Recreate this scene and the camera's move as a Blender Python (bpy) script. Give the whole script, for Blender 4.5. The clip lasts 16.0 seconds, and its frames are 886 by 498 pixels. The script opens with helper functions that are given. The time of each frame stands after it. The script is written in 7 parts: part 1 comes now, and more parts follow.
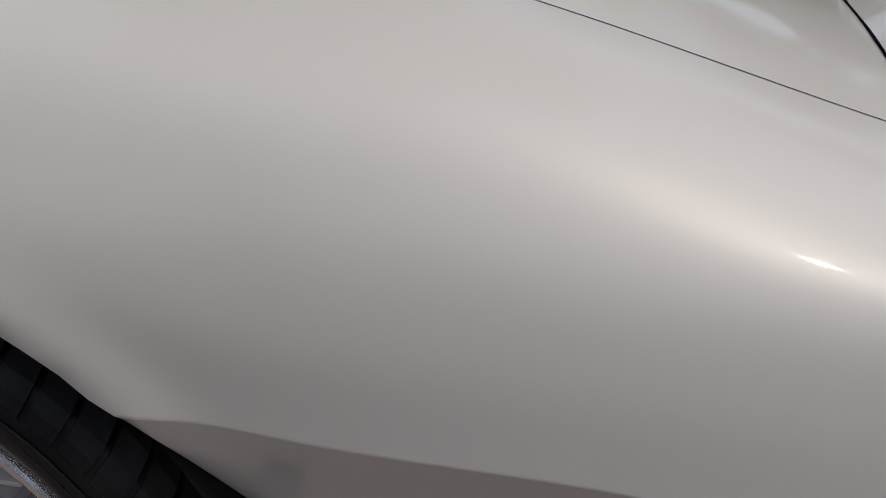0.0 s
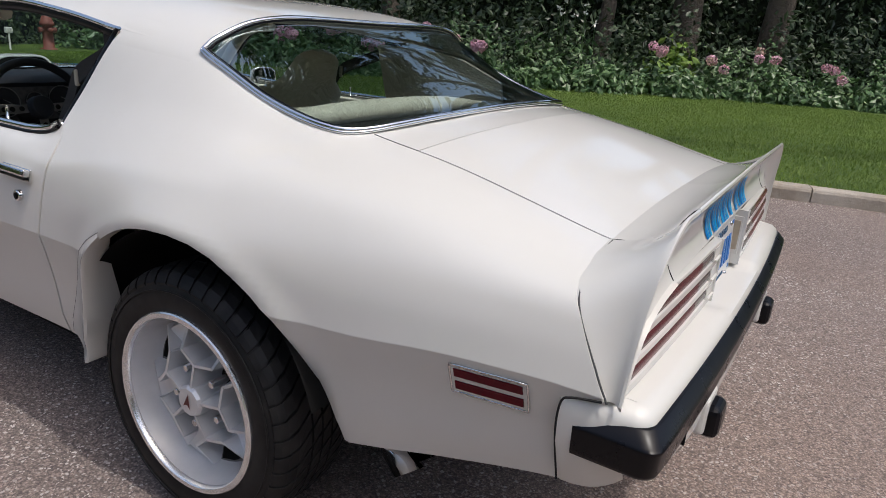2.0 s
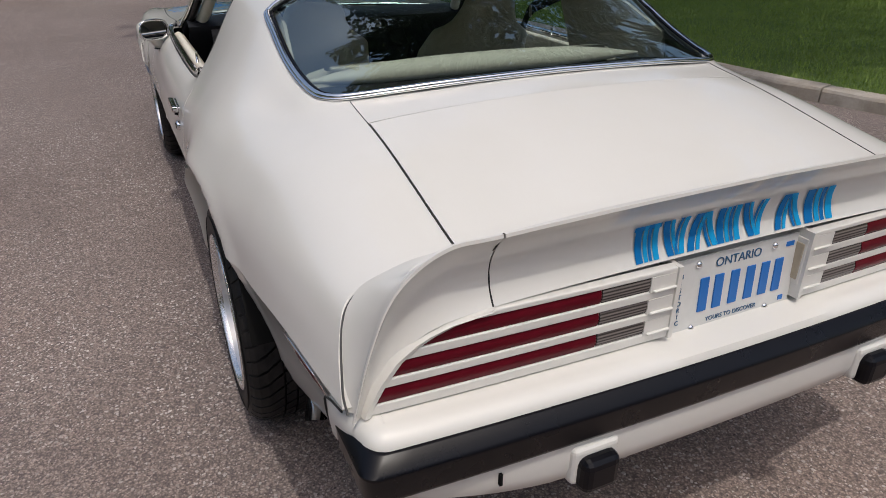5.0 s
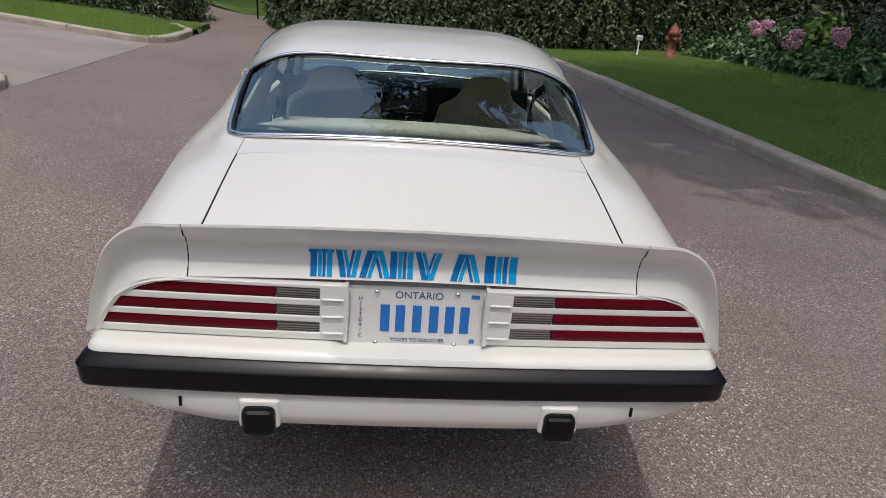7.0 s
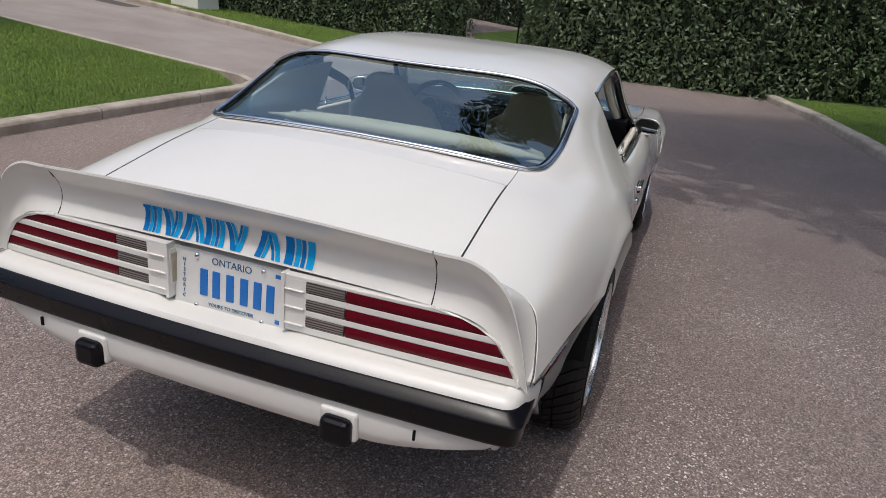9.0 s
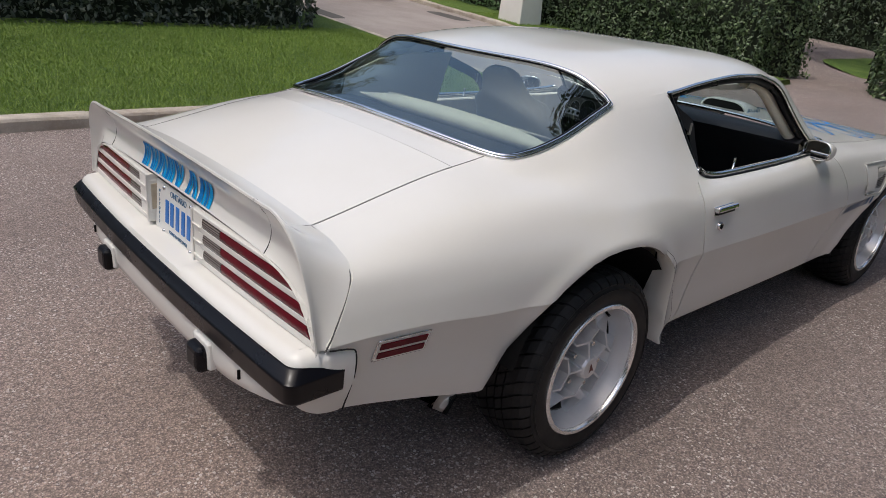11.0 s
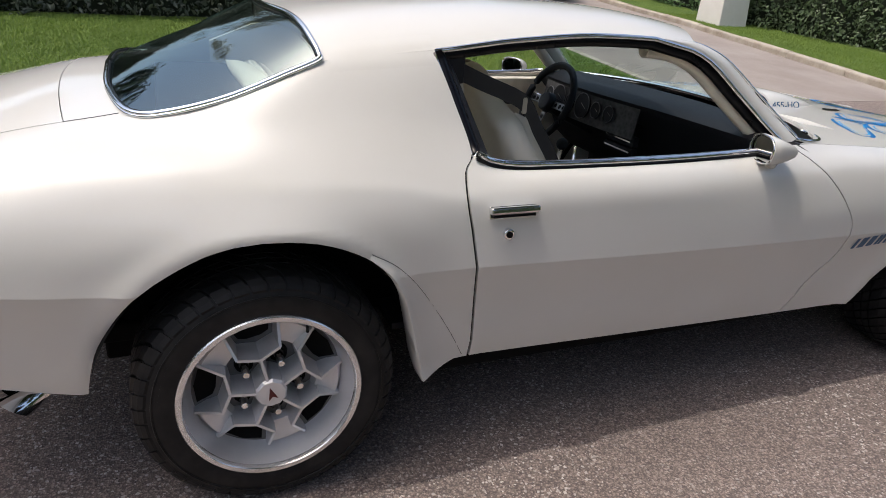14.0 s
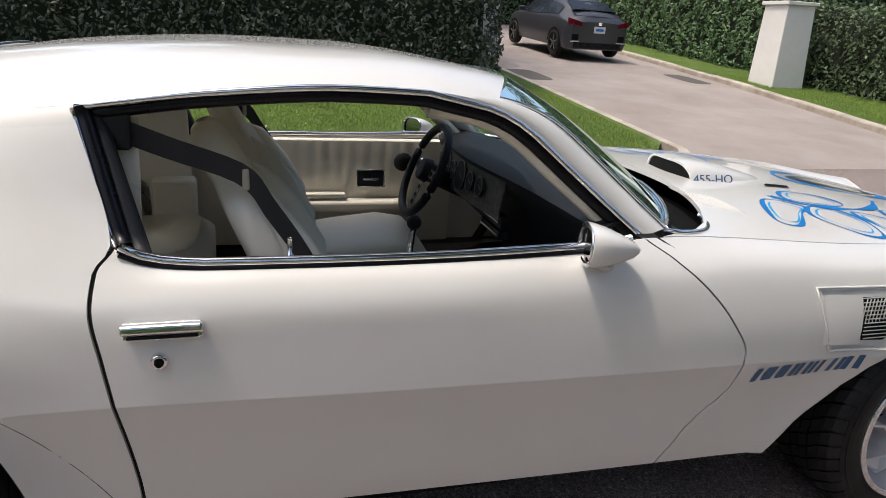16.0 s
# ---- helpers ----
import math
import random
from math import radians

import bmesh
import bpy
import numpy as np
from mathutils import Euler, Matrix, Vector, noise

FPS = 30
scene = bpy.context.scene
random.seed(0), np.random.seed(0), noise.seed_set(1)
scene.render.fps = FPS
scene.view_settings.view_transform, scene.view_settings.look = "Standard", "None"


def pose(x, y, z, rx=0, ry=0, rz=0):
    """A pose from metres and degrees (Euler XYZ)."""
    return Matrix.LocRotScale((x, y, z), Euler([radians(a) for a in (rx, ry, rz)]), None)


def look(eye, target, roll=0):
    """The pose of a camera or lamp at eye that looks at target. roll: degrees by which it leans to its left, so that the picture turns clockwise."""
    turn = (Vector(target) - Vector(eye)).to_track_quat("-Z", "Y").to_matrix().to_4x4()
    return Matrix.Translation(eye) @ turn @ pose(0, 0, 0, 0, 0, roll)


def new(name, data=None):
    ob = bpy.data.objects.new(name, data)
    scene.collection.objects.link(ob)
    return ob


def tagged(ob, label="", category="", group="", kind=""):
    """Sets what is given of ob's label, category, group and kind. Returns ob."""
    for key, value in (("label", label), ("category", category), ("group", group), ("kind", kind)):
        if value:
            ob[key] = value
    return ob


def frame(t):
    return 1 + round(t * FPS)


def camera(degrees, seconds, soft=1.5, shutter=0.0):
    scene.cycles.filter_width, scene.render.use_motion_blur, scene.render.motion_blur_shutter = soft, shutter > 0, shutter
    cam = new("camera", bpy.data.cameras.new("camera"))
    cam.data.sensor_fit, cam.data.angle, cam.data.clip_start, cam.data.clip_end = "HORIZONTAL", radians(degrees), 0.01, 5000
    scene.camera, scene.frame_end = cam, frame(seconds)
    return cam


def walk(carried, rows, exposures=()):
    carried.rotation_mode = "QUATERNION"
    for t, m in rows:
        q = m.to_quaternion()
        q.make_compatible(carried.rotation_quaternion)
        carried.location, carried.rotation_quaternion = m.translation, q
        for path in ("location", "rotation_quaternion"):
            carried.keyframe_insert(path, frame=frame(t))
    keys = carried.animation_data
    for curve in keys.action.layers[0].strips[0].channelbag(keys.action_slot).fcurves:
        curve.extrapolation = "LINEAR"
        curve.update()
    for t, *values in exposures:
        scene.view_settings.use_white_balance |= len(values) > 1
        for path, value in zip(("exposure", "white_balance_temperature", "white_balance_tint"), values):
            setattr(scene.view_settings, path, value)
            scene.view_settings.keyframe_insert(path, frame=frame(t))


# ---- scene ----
cam = camera(66.3, 16.0, soft=0.85)
PATH = [
    (0, (-1.225, -0.711, 1.097), (0.414, -0.124, 0.112), 1.8),
    (0.2, (-1.222, -0.70, 1.10), (0.436, -0.116, 0.146), 1.7),
    (0.5, (-1.328, -0.78, 1.12), (0.419, -0.169, 0.365), 0.1),
    (0.7, (-1.426, -0.854, 1.223), (0.205, -0.154, 0.3), -0.8),
    (1, (-1.597, -0.986, 1.293), (-0.037, -0.063, 0.448), -1.1),
    (1.5, (-1.771, -1.143, 1.315), (-0.159, -0.185, 0.621), 0.7),
    (2, (-1.846, -1.276, 1.291), (-0.216, -0.302, 0.661), 4.5),
    (2.5, (-1.72, -1.331, 1.245), (-0.246, -0.088, 0.716), 6.1),
    (2.7, (-1.654, -1.285, 1.19), (-0.197, -0.019, 0.666), 8.9),
    (3, (-1.576, -1.148, 1.153), (0.08, -0.121, 0.706), 7.6),
    (3.2, (-1.525, -1.087, 1.091), (0.151, -0.093, 0.639), 6.3),
    (5.3, (-0.957, -2.051, 1.519), (-0.346, -0.386, 0.594), 2.4),
    (5.5, (-0.878, -2.155, 1.549), (-0.336, -0.465, 0.628), 4.6),
    (6, (-0.617, -2.289, 1.573), (-0.262, -0.451, 0.87), 6.2),
    (6.5, (-0.36, -2.426, 1.586), (-0.13, -0.574, 0.868), 5.3),
    (7, (-0.089, -2.584, 1.596), (0.082, -0.739, 0.843), 4.6),
    (7.5, (0.149, -2.566, 1.6), (0.187, -0.706, 0.866), 5.0),
    (8, (0.474, -2.605, 1.582), (0.234, -0.744, 0.89), 4.1),
    (8.5, (0.793, -2.576, 1.581), (0.369, -0.78, 0.811), 1.9),
    (8.7, (0.887, -2.511, 1.564), (0.409, -0.713, 0.83), 3.6),
    (10.8, (1.927, -1.828, 1.531), (0.645, -0.474, 0.808), 6.1),
    (11, (1.976, -1.757, 1.527), (0.626, -0.484, 0.783), 5.6),
    (11.5, (1.914, -1.512, 1.463), (0.422, -0.42, 0.7), 5.8),
    (12, (1.837, -1.26, 1.434), (0.37, -0.211, 0.571), 5.4),
    (12.5, (1.865, -0.964, 1.415), (0.27, -0.143, 0.529), 6.4),
    (13, (1.908, -0.681, 1.402), (0.308, 0.056, 0.456), 2.9),
    (13.5, (2.174, -0.424, 1.427), (0.507, 0.329, 0.618), 3.1),
    (14, (2.440, -0.20, 1.421), (0.746, 0.526, 0.655), 3.9),
    (14.5, (2.607, 0.166, 1.454), (0.845, 0.881, 0.833), 6.4),
    (15, (2.681, 0.427, 1.441), (0.854, 0.95, 0.818), 8.2),
    (15.5, (2.519, 0.644, 1.416), (0.678, 1.129, 0.803), 7.1),
    (16, (2.182, 0.82, 1.401), (0.362, 1.366, 0.779), 3.5),
]
EXPOSURE = [(0.0, -0.93, 6500, 10), (0.5, -1.0, 6350, 10), (1.0, -0.68, 6250, 10), (1.5, -0.35, 6300, 10), (2.0, -0.2, 6350, 10), (3.0, -0.10, 6250, 10), (5.5, -0.5, 6500, 10), (6.0, -0.47, 6450, 10), (8.5, -0.38, 6300, 10), (11.0, -0.3, 6400, 10), (12.5, -0.33, 6350, 10), (13.0, -0.42, 6400, 10), (13.5, -0.05, 6450, 10), (14.0, 0.10, 6550, 10), (15.0, 0.21, 6600, 10), (16.0, 0.23, 6600, 10)]
walk(cam, [(t, look(eye, target, roll)) for t, eye, target, roll in PATH], EXPOSURE)

# world, sun and exposure
SUN_DIR = Vector((-0.03, -0.40, 1.0)).normalized()
world = bpy.data.worlds.new("sky")
scene.world = world
world.use_nodes = True
wn = world.node_tree.nodes
sky = wn.new("ShaderNodeTexSky")
sky.sky_type = "NISHITA"
sky.sun_disc = False
sky.sun_elevation = math.asin(SUN_DIR.z)
sky.sun_rotation = math.atan2(SUN_DIR.x, SUN_DIR.y)
sky.dust_density = 4.8
sky.air_density = 1.2
world.node_tree.links.new(sky.outputs[0], wn["Background"].inputs[0])
wn["Background"].inputs[1].default_value = 0.203
sun = new("sun", bpy.data.lights.new("sun", "SUN"))
sun.data.energy = 1.74
sun.data.angle = radians(0.6)
sun.data.color = (1.0, 0.955, 0.90)
sun.matrix_world = look(SUN_DIR * 60, (0, 0, 0))

# ---------- small tools ----------


def keys(*pairs):
    """A smooth curve through (y, value) pairs that does not overshoot."""
    xs = np.array([p[0] for p in pairs], float)
    vs = np.array([p[1] for p in pairs], float)
    d = np.diff(vs) / np.diff(xs)
    m = np.zeros(len(xs))
    m[0], m[-1] = d[0], d[-1]
    for i in range(1, len(xs) - 1):
        if d[i - 1] * d[i] > 0:
            h0, h1 = xs[i] - xs[i - 1], xs[i + 1] - xs[i]
            w0, w1 = 2 * h1 + h0, h1 + 2 * h0
            m[i] = (w0 + w1) / (w0 / d[i - 1] + w1 / d[i])

    def at(q):
        q = min(max(float(q), xs[0]), xs[-1])
        i = min(int(np.searchsorted(xs, q, side="right")) - 1, len(xs) - 2)
        h = xs[i + 1] - xs[i]
        s = (q - xs[i]) / h
        return float((1 + 2 * s) * (1 - s) ** 2 * vs[i] + s * (1 - s) ** 2 * h * m[i] + s * s * (3 - 2 * s) * vs[i + 1] + s * s * (s - 1) * h * m[i + 1])

    return at


def spline(points, n, closed=False):
    """n points on a Catmull-Rom curve through the given ones."""
    p = [np.array(q, float) for q in points]
    k = len(p)
    out = []
    spans = k if closed else k - 1
    for j in range(n):
        u = j / (n if closed else n - 1) * spans
        i = min(int(u), spans - 1)
        s = u - i
        if closed:
            a, b, c, d = p[(i - 1) % k], p[i], p[(i + 1) % k], p[(i + 2) % k]
        else:
            b, c = p[i], p[i + 1]
            a = p[i - 1] if i else 2 * b - c
            d = p[i + 2] if i + 2 < k else 2 * c - b
        out.append(0.5 * ((2 * b) + (c - a) * s + (2 * a - 5 * b + 4 * c - d) * s * s + (3 * b - a - 3 * c + d) * s ** 3))
    return np.array(out)


def made(name, verts, faces, mat, parent=None, smooth=True, label="", merge=0.0, thick=0.0, mirror=False, bevel=0.0, flip=False, split=False):
    """One mesh object. thick: solidify inwards; mirror: across the car's centre plane, in the mesh itself."""
    verts = [tuple(float(c) for c in v) for v in verts]
    faces = [tuple(f) for f in faces]
    if mirror:
        n = len(verts)
        verts += [(-x, y, z) for x, y, z in verts]
        faces += [tuple(n + i for i in reversed(f)) for f in faces]
    if flip:
        faces = [tuple(reversed(f)) for f in faces]
    me = bpy.data.meshes.new(name)
    me.from_pydata(verts, [], faces)
    if merge or mirror:
        bm = bmesh.new()
        bm.from_mesh(me)
        bmesh.ops.remove_doubles(bm, verts=bm.verts, dist=merge or 0.0006)
        bm.to_mesh(me)
        bm.free()
    me.validate()
    me.update()
    for poly in me.polygons:
        poly.use_smooth = smooth
    me.materials.append(mat)
    ob = new(name, me)
    ob.parent = parent
    if thick:
        mod = ob.modifiers.new("thickness", "SOLIDIFY")
        mod.thickness, mod.offset, mod.use_even_offset = thick, -1.0, False
    if split and not thick and smooth:
        me.set_sharp_from_angle(angle=radians(38))
    if thick and smooth:
        mod = ob.modifiers.new("crisp", "EDGE_SPLIT")
        mod.split_angle = radians(38)
    if bevel:
        mod = ob.modifiers.new("edges", "BEVEL")
        mod.width, mod.segments, mod.limit_method, mod.angle_limit = bevel, 2, "ANGLE", radians(35)
        mod.harden_normals = False
    if label:
        tagged(ob, label)
    return ob


def sheet(rows, close_u=False, close_v=False):
    """Vertices and quads of a grid of points rows[i][j]."""
    r, c = len(rows), len(rows[0])
    verts = [p for row in rows for p in row]
    faces = []
    for i in range(r if close_u else r - 1):
        for j in range(c if close_v else c - 1):
            a, b = i * c + j, i * c + (j + 1) % c
            d, e = ((i + 1) % r) * c + j, ((i + 1) % r) * c + (j + 1) % c
            faces.append((a, b, e, d))
    return verts, faces


def part(name, bm, mat, parent, label="", smooth=True, bevel=0.0):
    me = bpy.data.meshes.new(name)
    bm.to_mesh(me)
    bm.free()
    for poly in me.polygons:
        poly.use_smooth = smooth
    me.materials.append(mat)
    ob = new(name, me)
    ob.parent = parent
    if bevel:
        mod = ob.modifiers.new("edges", "BEVEL")
        mod.width, mod.segments, mod.limit_method, mod.angle_limit = bevel, 3, "ANGLE", radians(30)
    if label:
        tagged(ob, label)
    return ob


def block(size, at=(0, 0, 0), turn=None, bm=None):
    bm = bm or bmesh.new()
    m = Matrix.Translation(at) @ (turn.to_4x4() if turn else Matrix()) @ Matrix.Diagonal((*size, 1))
    bmesh.ops.create_cube(bm, size=1.0, matrix=m)
    return bm


def lathe(profile, n=48, axis="x"):
    """A turned body round the x axis: profile of (x, radius)."""
    rows = []
    for i in range(n):
        a = 2 * math.pi * i / n
        rows.append([(x, r * math.cos(a), r * math.sin(a)) for x, r in profile])
    return sheet(rows, close_u=True)


def tube(points, radius, n=8, closed=False, flat=1.0):
    """Verts and faces of a round bar along points."""
    p = np.array(points, float)
    k = len(p)
    rows = []
    up = np.array((0.0, 0.0, 1.0))
    for i in range(k):
        t = p[(i + 1) % k] - p[i - 1] if closed or 0 < i < k - 1 else (p[1] - p[0] if i == 0 else p[-1] - p[-2])
        t = t / (np.linalg.norm(t) + 1e-9)
        ref = up if abs(t[2]) < 0.95 else np.array((1.0, 0.0, 0.0))
        a = np.cross(t, ref)
        a /= np.linalg.norm(a)
        b = np.cross(a, t)
        rows.append([p[i] + radius * (a * math.cos(q) + b * math.sin(q) * flat) for q in (2 * math.pi * j / n for j in range(n))])
    v, f = sheet(rows, close_u=closed, close_v=True)
    if not closed:
        f += [tuple(range(n)), tuple(reversed(range((k - 1) * n, k * n)))]
    return v, f


# ---------- materials ----------


def material(name, colour, rough=0.5, metal=0.0, coat=0.0, spec=0.5):
    m = bpy.data.materials.new(name)
    m.use_nodes = True
    b = m.node_tree.nodes["Principled BSDF"]
    b.inputs["Base Color"].default_value = (*colour, 1)
    b.inputs["Roughness"].default_value = rough
    b.inputs["Metallic"].default_value = metal
    b.inputs["Coat Weight"].default_value = coat
    b.inputs["Coat Roughness"].default_value = 0.07
    b.inputs["Specular IOR Level"].default_value = spec
    return m


def node(m, kind, **values):
    n = m.node_tree.nodes.new(kind)
    for k, v in values.items():
        n.inputs[k.replace("_", " ")].default_value = v
    return n


def wire(m, a, b):
    m.node_tree.links.new(a, b)


def coords(m):
    return node(m, "ShaderNodeTexCoord").outputs["Object"]


def ramp(m, source, *stops):
    n = node(m, "ShaderNodeValToRGB")
    e = n.color_ramp.elements
    while len(e) < len(stops):
        e.new(0.5)
    for el, (pos, col) in zip(e, stops):
        el.position, el.color = pos, (*col, 1)
    wire(m, source, n.inputs[0])
    return n.outputs[0]


def mix(m, fac, a, b, kind="MIX"):
    n = node(m, "ShaderNodeMix")
    n.data_type, n.blend_type = "RGBA", kind
    for sock, v in ((n.inputs[0], fac), (n.inputs[6], a), (n.inputs[7], b)):
        if isinstance(v, (int, float)):
            sock.default_value = v
        elif isinstance(v, tuple):
            sock.default_value = (*v, 1)
        else:
            wire(m, v, sock)
    return n.outputs[2]


def noise_at(m, scale, detail=4.0, rough=0.55, at=None):
    n = node(m, "ShaderNodeTexNoise", Scale=scale, Detail=detail, Roughness=rough)
    wire(m, at or coords(m), n.inputs["Vector"])
    return n.outputs["Fac"]


def node_colour(m, scale, at):
    """Colour of a noise, to bend a pattern's coordinates."""
    n = node(m, "ShaderNodeTexNoise", Scale=scale, Detail=2.0)
    wire(m, at, n.inputs["Vector"])
    return n.outputs["Color"]


def bsdf(m):
    return m.node_tree.nodes["Principled BSDF"]


def bump(m, source, strength, distance):
    n = node(m, "ShaderNodeBump", Strength=strength, Distance=distance)
    wire(m, source, n.inputs["Height"])
    wire(m, n.outputs[0], bsdf(m).inputs["Normal"])


# cream-white car paint with faint orange peel and dust
PAINT = material("white_paint", (0.68, 0.667, 0.632), 0.45, coat=0.9, spec=0.3)
wire(PAINT, mix(PAINT, ramp(PAINT, noise_at(PAINT, 3.0, 6), (0.35, (0, 0, 0)), (0.75, (1, 1, 1))), (0.685, 0.672, 0.635), (0.66, 0.645, 0.600)), bsdf(PAINT).inputs["Base Color"])
bsdf(PAINT).inputs["Coat Roughness"].default_value = 0.035
bump(PAINT, noise_at(PAINT, 240.0, 2), 0.02, 0.001)
BLACK_RUBBER = material("black_rubber", (0.0035, 0.0035, 0.0055), 0.42, spec=0.24)
wire(BLACK_RUBBER, ramp(BLACK_RUBBER, noise_at(BLACK_RUBBER, 9, 6), (0.3, (0.24, 0.24, 0.24)), (0.8, (0.38, 0.38, 0.38))), bsdf(BLACK_RUBBER).inputs["Roughness"])
TYRE = material("tyre_rubber", (0.02, 0.02, 0.021), 0.55, spec=0.25)
wire(TYRE, mix(TYRE, ramp(TYRE, noise_at(TYRE, 14, 6), (0.4, (0, 0, 0)), (0.8, (1, 1, 1))), (0.009, 0.009, 0.010), (0.026, 0.025, 0.024)), bsdf(TYRE).inputs["Base Color"])
# near-black; in hollows and openings it stands in for their shade
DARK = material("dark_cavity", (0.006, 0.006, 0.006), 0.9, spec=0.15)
GAP = material("panel_gap", (0.012, 0.012, 0.012), 0.9)
SEAM_GREY = material("boot_seam_rubber", (0.07, 0.07, 0.07), 0.8)
CHROME = material("chrome", (0.78, 0.78, 0.79), 0.08, 1.0)
bump(CHROME, noise_at(CHROME, 60, 3), 0.03, 0.001)
# wheel silver darkened: the shade deep in the dish is put into the colour
FLOOR_SILVER = material("shade_silver_floor", (0.24, 0.24, 0.25), 0.45, 0.4)
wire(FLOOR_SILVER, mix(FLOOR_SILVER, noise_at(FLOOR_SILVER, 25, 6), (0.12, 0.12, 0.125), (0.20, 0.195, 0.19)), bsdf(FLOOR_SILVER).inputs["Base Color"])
SILVER = material("silver_wheel_paint", (0.62, 0.62, 0.63), 0.30, 0.45)
wire(SILVER, mix(SILVER, noise_at(SILVER, 25, 6), (0.64, 0.64, 0.65), (0.76, 0.76, 0.77)), bsdf(SILVER).inputs["Base Color"])
RIM_LIP = material("polished_lip", (0.80, 0.80, 0.80), 0.22, 0.8)
RED_LENS = material("red_lens", (0.10, 0.004, 0.012), 0.25, spec=0.15)
wire(RED_LENS, mix(RED_LENS, noise_at(RED_LENS, 30, 3), (0.075, 0.002, 0.007), (0.125, 0.004, 0.013)), bsdf(RED_LENS).inputs["Base Color"])
CLEAR_LENS = material("clear_lens", (0.1, 0.09, 0.085), 0.2, coat=0.0, spec=0.25)
wv = node(CLEAR_LENS, "ShaderNodeTexWave", Scale=48.0)
wv.bands_direction = "Z"
wire(CLEAR_LENS, coords(CLEAR_LENS), wv.inputs["Vector"])
wire(CLEAR_LENS, mix(CLEAR_LENS, wv.outputs["Fac"], (0.035, 0.03, 0.028), (0.20, 0.175, 0.165)), bsdf(CLEAR_LENS).inputs["Base Color"])
BLUE = material("blue_decal", (0.003, 0.15, 0.42), 0.5, spec=0.15)
DEEP_BLUE = material("dark_blue_decal", (0.012, 0.085, 0.19), 0.35, coat=0.2)
NAVY = material("plate_blue", (0.012, 0.14, 0.46), 0.45)
PLATE = material("plate_white", (0.62, 0.62, 0.60), 0.35)
wire(PLATE, mix(PLATE, noise_at(PLATE, 40, 6), (0.56, 0.56, 0.54), (0.68, 0.68, 0.66)), bsdf(PLATE).inputs["Base Color"])


def glass(name, tint, rough=0.0):
    """Thin tinted glass: clear transmission with a true surface reflection."""
    m = bpy.data.materials.new(name)
    m.use_nodes = True
    m.node_tree.nodes.remove(bsdf(m))
    clear = node(m, "ShaderNodeBsdfTransparent", Color=(*tint, 1))
    gloss = node(m, "ShaderNodeBsdfGlossy", Roughness=rough, Color=(0.82, 0.97, 1.0, 1))
    fres = node(m, "ShaderNodeFresnel", IOR=2.7)
    mx = node(m, "ShaderNodeMixShader")
    wire(m, fres.outputs[0], mx.inputs[0])
    wire(m, clear.outputs[0], mx.inputs[1])
    wire(m, gloss.outputs[0], mx.inputs[2])
    wire(m, mx.outputs[0], m.node_tree.nodes["Material Output"].inputs["Surface"])
    return m


GLASS = glass("tinted_glass", (0.74, 0.87, 0.86))

# brownish-grey asphalt with pale chippings
ASPHALT = material("asphalt", (0.14, 0.12, 0.11), 0.85)
pos = coords(ASPHALT)
warp = node(ASPHALT, "ShaderNodeVectorMath")
warp.operation = "MULTIPLY_ADD"
wire(ASPHALT, node_colour(ASPHALT, 90.0, pos), warp.inputs[0])
warp.inputs[1].default_value = (0.012, 0.012, 0.012)
wire(ASPHALT, pos, warp.inputs[2])
chip = node(ASPHALT, "ShaderNodeTexVoronoi", Scale=70.0)
wire(ASPHALT, warp.outputs[0], chip.inputs["Vector"])
fine = node(ASPHALT, "ShaderNodeTexVoronoi", Scale=140.0)
wire(ASPHALT, warp.outputs[0], fine.inputs["Vector"])
sep = node(ASPHALT, "ShaderNodeSeparateColor")
wire(ASPHALT, chip.outputs["Color"], sep.inputs[0])
sep2 = node(ASPHALT, "ShaderNodeSeparateColor")
wire(ASPHALT, fine.outputs["Color"], sep2.inputs[0])
base = mix(ASPHALT, ramp(ASPHALT, noise_at(ASPHALT, 0.6, 8, 0.6, pos), (0.3, (0, 0, 0)), (0.7, (1, 1, 1))), (0.228, 0.184, 0.163), (0.284, 0.236, 0.213))
base = mix(ASPHALT, ramp(ASPHALT, noise_at(ASPHALT, 0.23, 3, 0.5, pos), (0.5, (0, 0, 0)), (0.68, (1, 1, 1))), base, (0.300, 0.236, 0.202))
# brown and grey stones in a darker binder
grain = ramp(ASPHALT, fine.outputs["Distance"], (0.35, (1, 1, 1)), (0.62, (0, 0, 0)))
base = mix(ASPHALT, grain, mix(ASPHALT, 1.0, base, (0.58, 0.58, 0.60), "MULTIPLY"), base)
tone = ramp(ASPHALT, sep2.outputs[1], (0.0, (0.66, 0.66, 0.68)), (1.0, (1.42, 1.39, 1.36)))
base = mix(ASPHALT, 1.0, base, tone, "MULTIPLY")
# pits where stones have come out
pit = mix(ASPHALT, 1.0, ramp(ASPHALT, sep.outputs[2], (0.86, (0, 0, 0)), (0.88, (1, 1, 1))), ramp(ASPHALT, chip.outputs["Distance"], (0.36, (1, 1, 1)), (0.46, (0, 0, 0))), "MULTIPLY")
base = mix(ASPHALT, pit, base, (0.060, 0.050, 0.046))
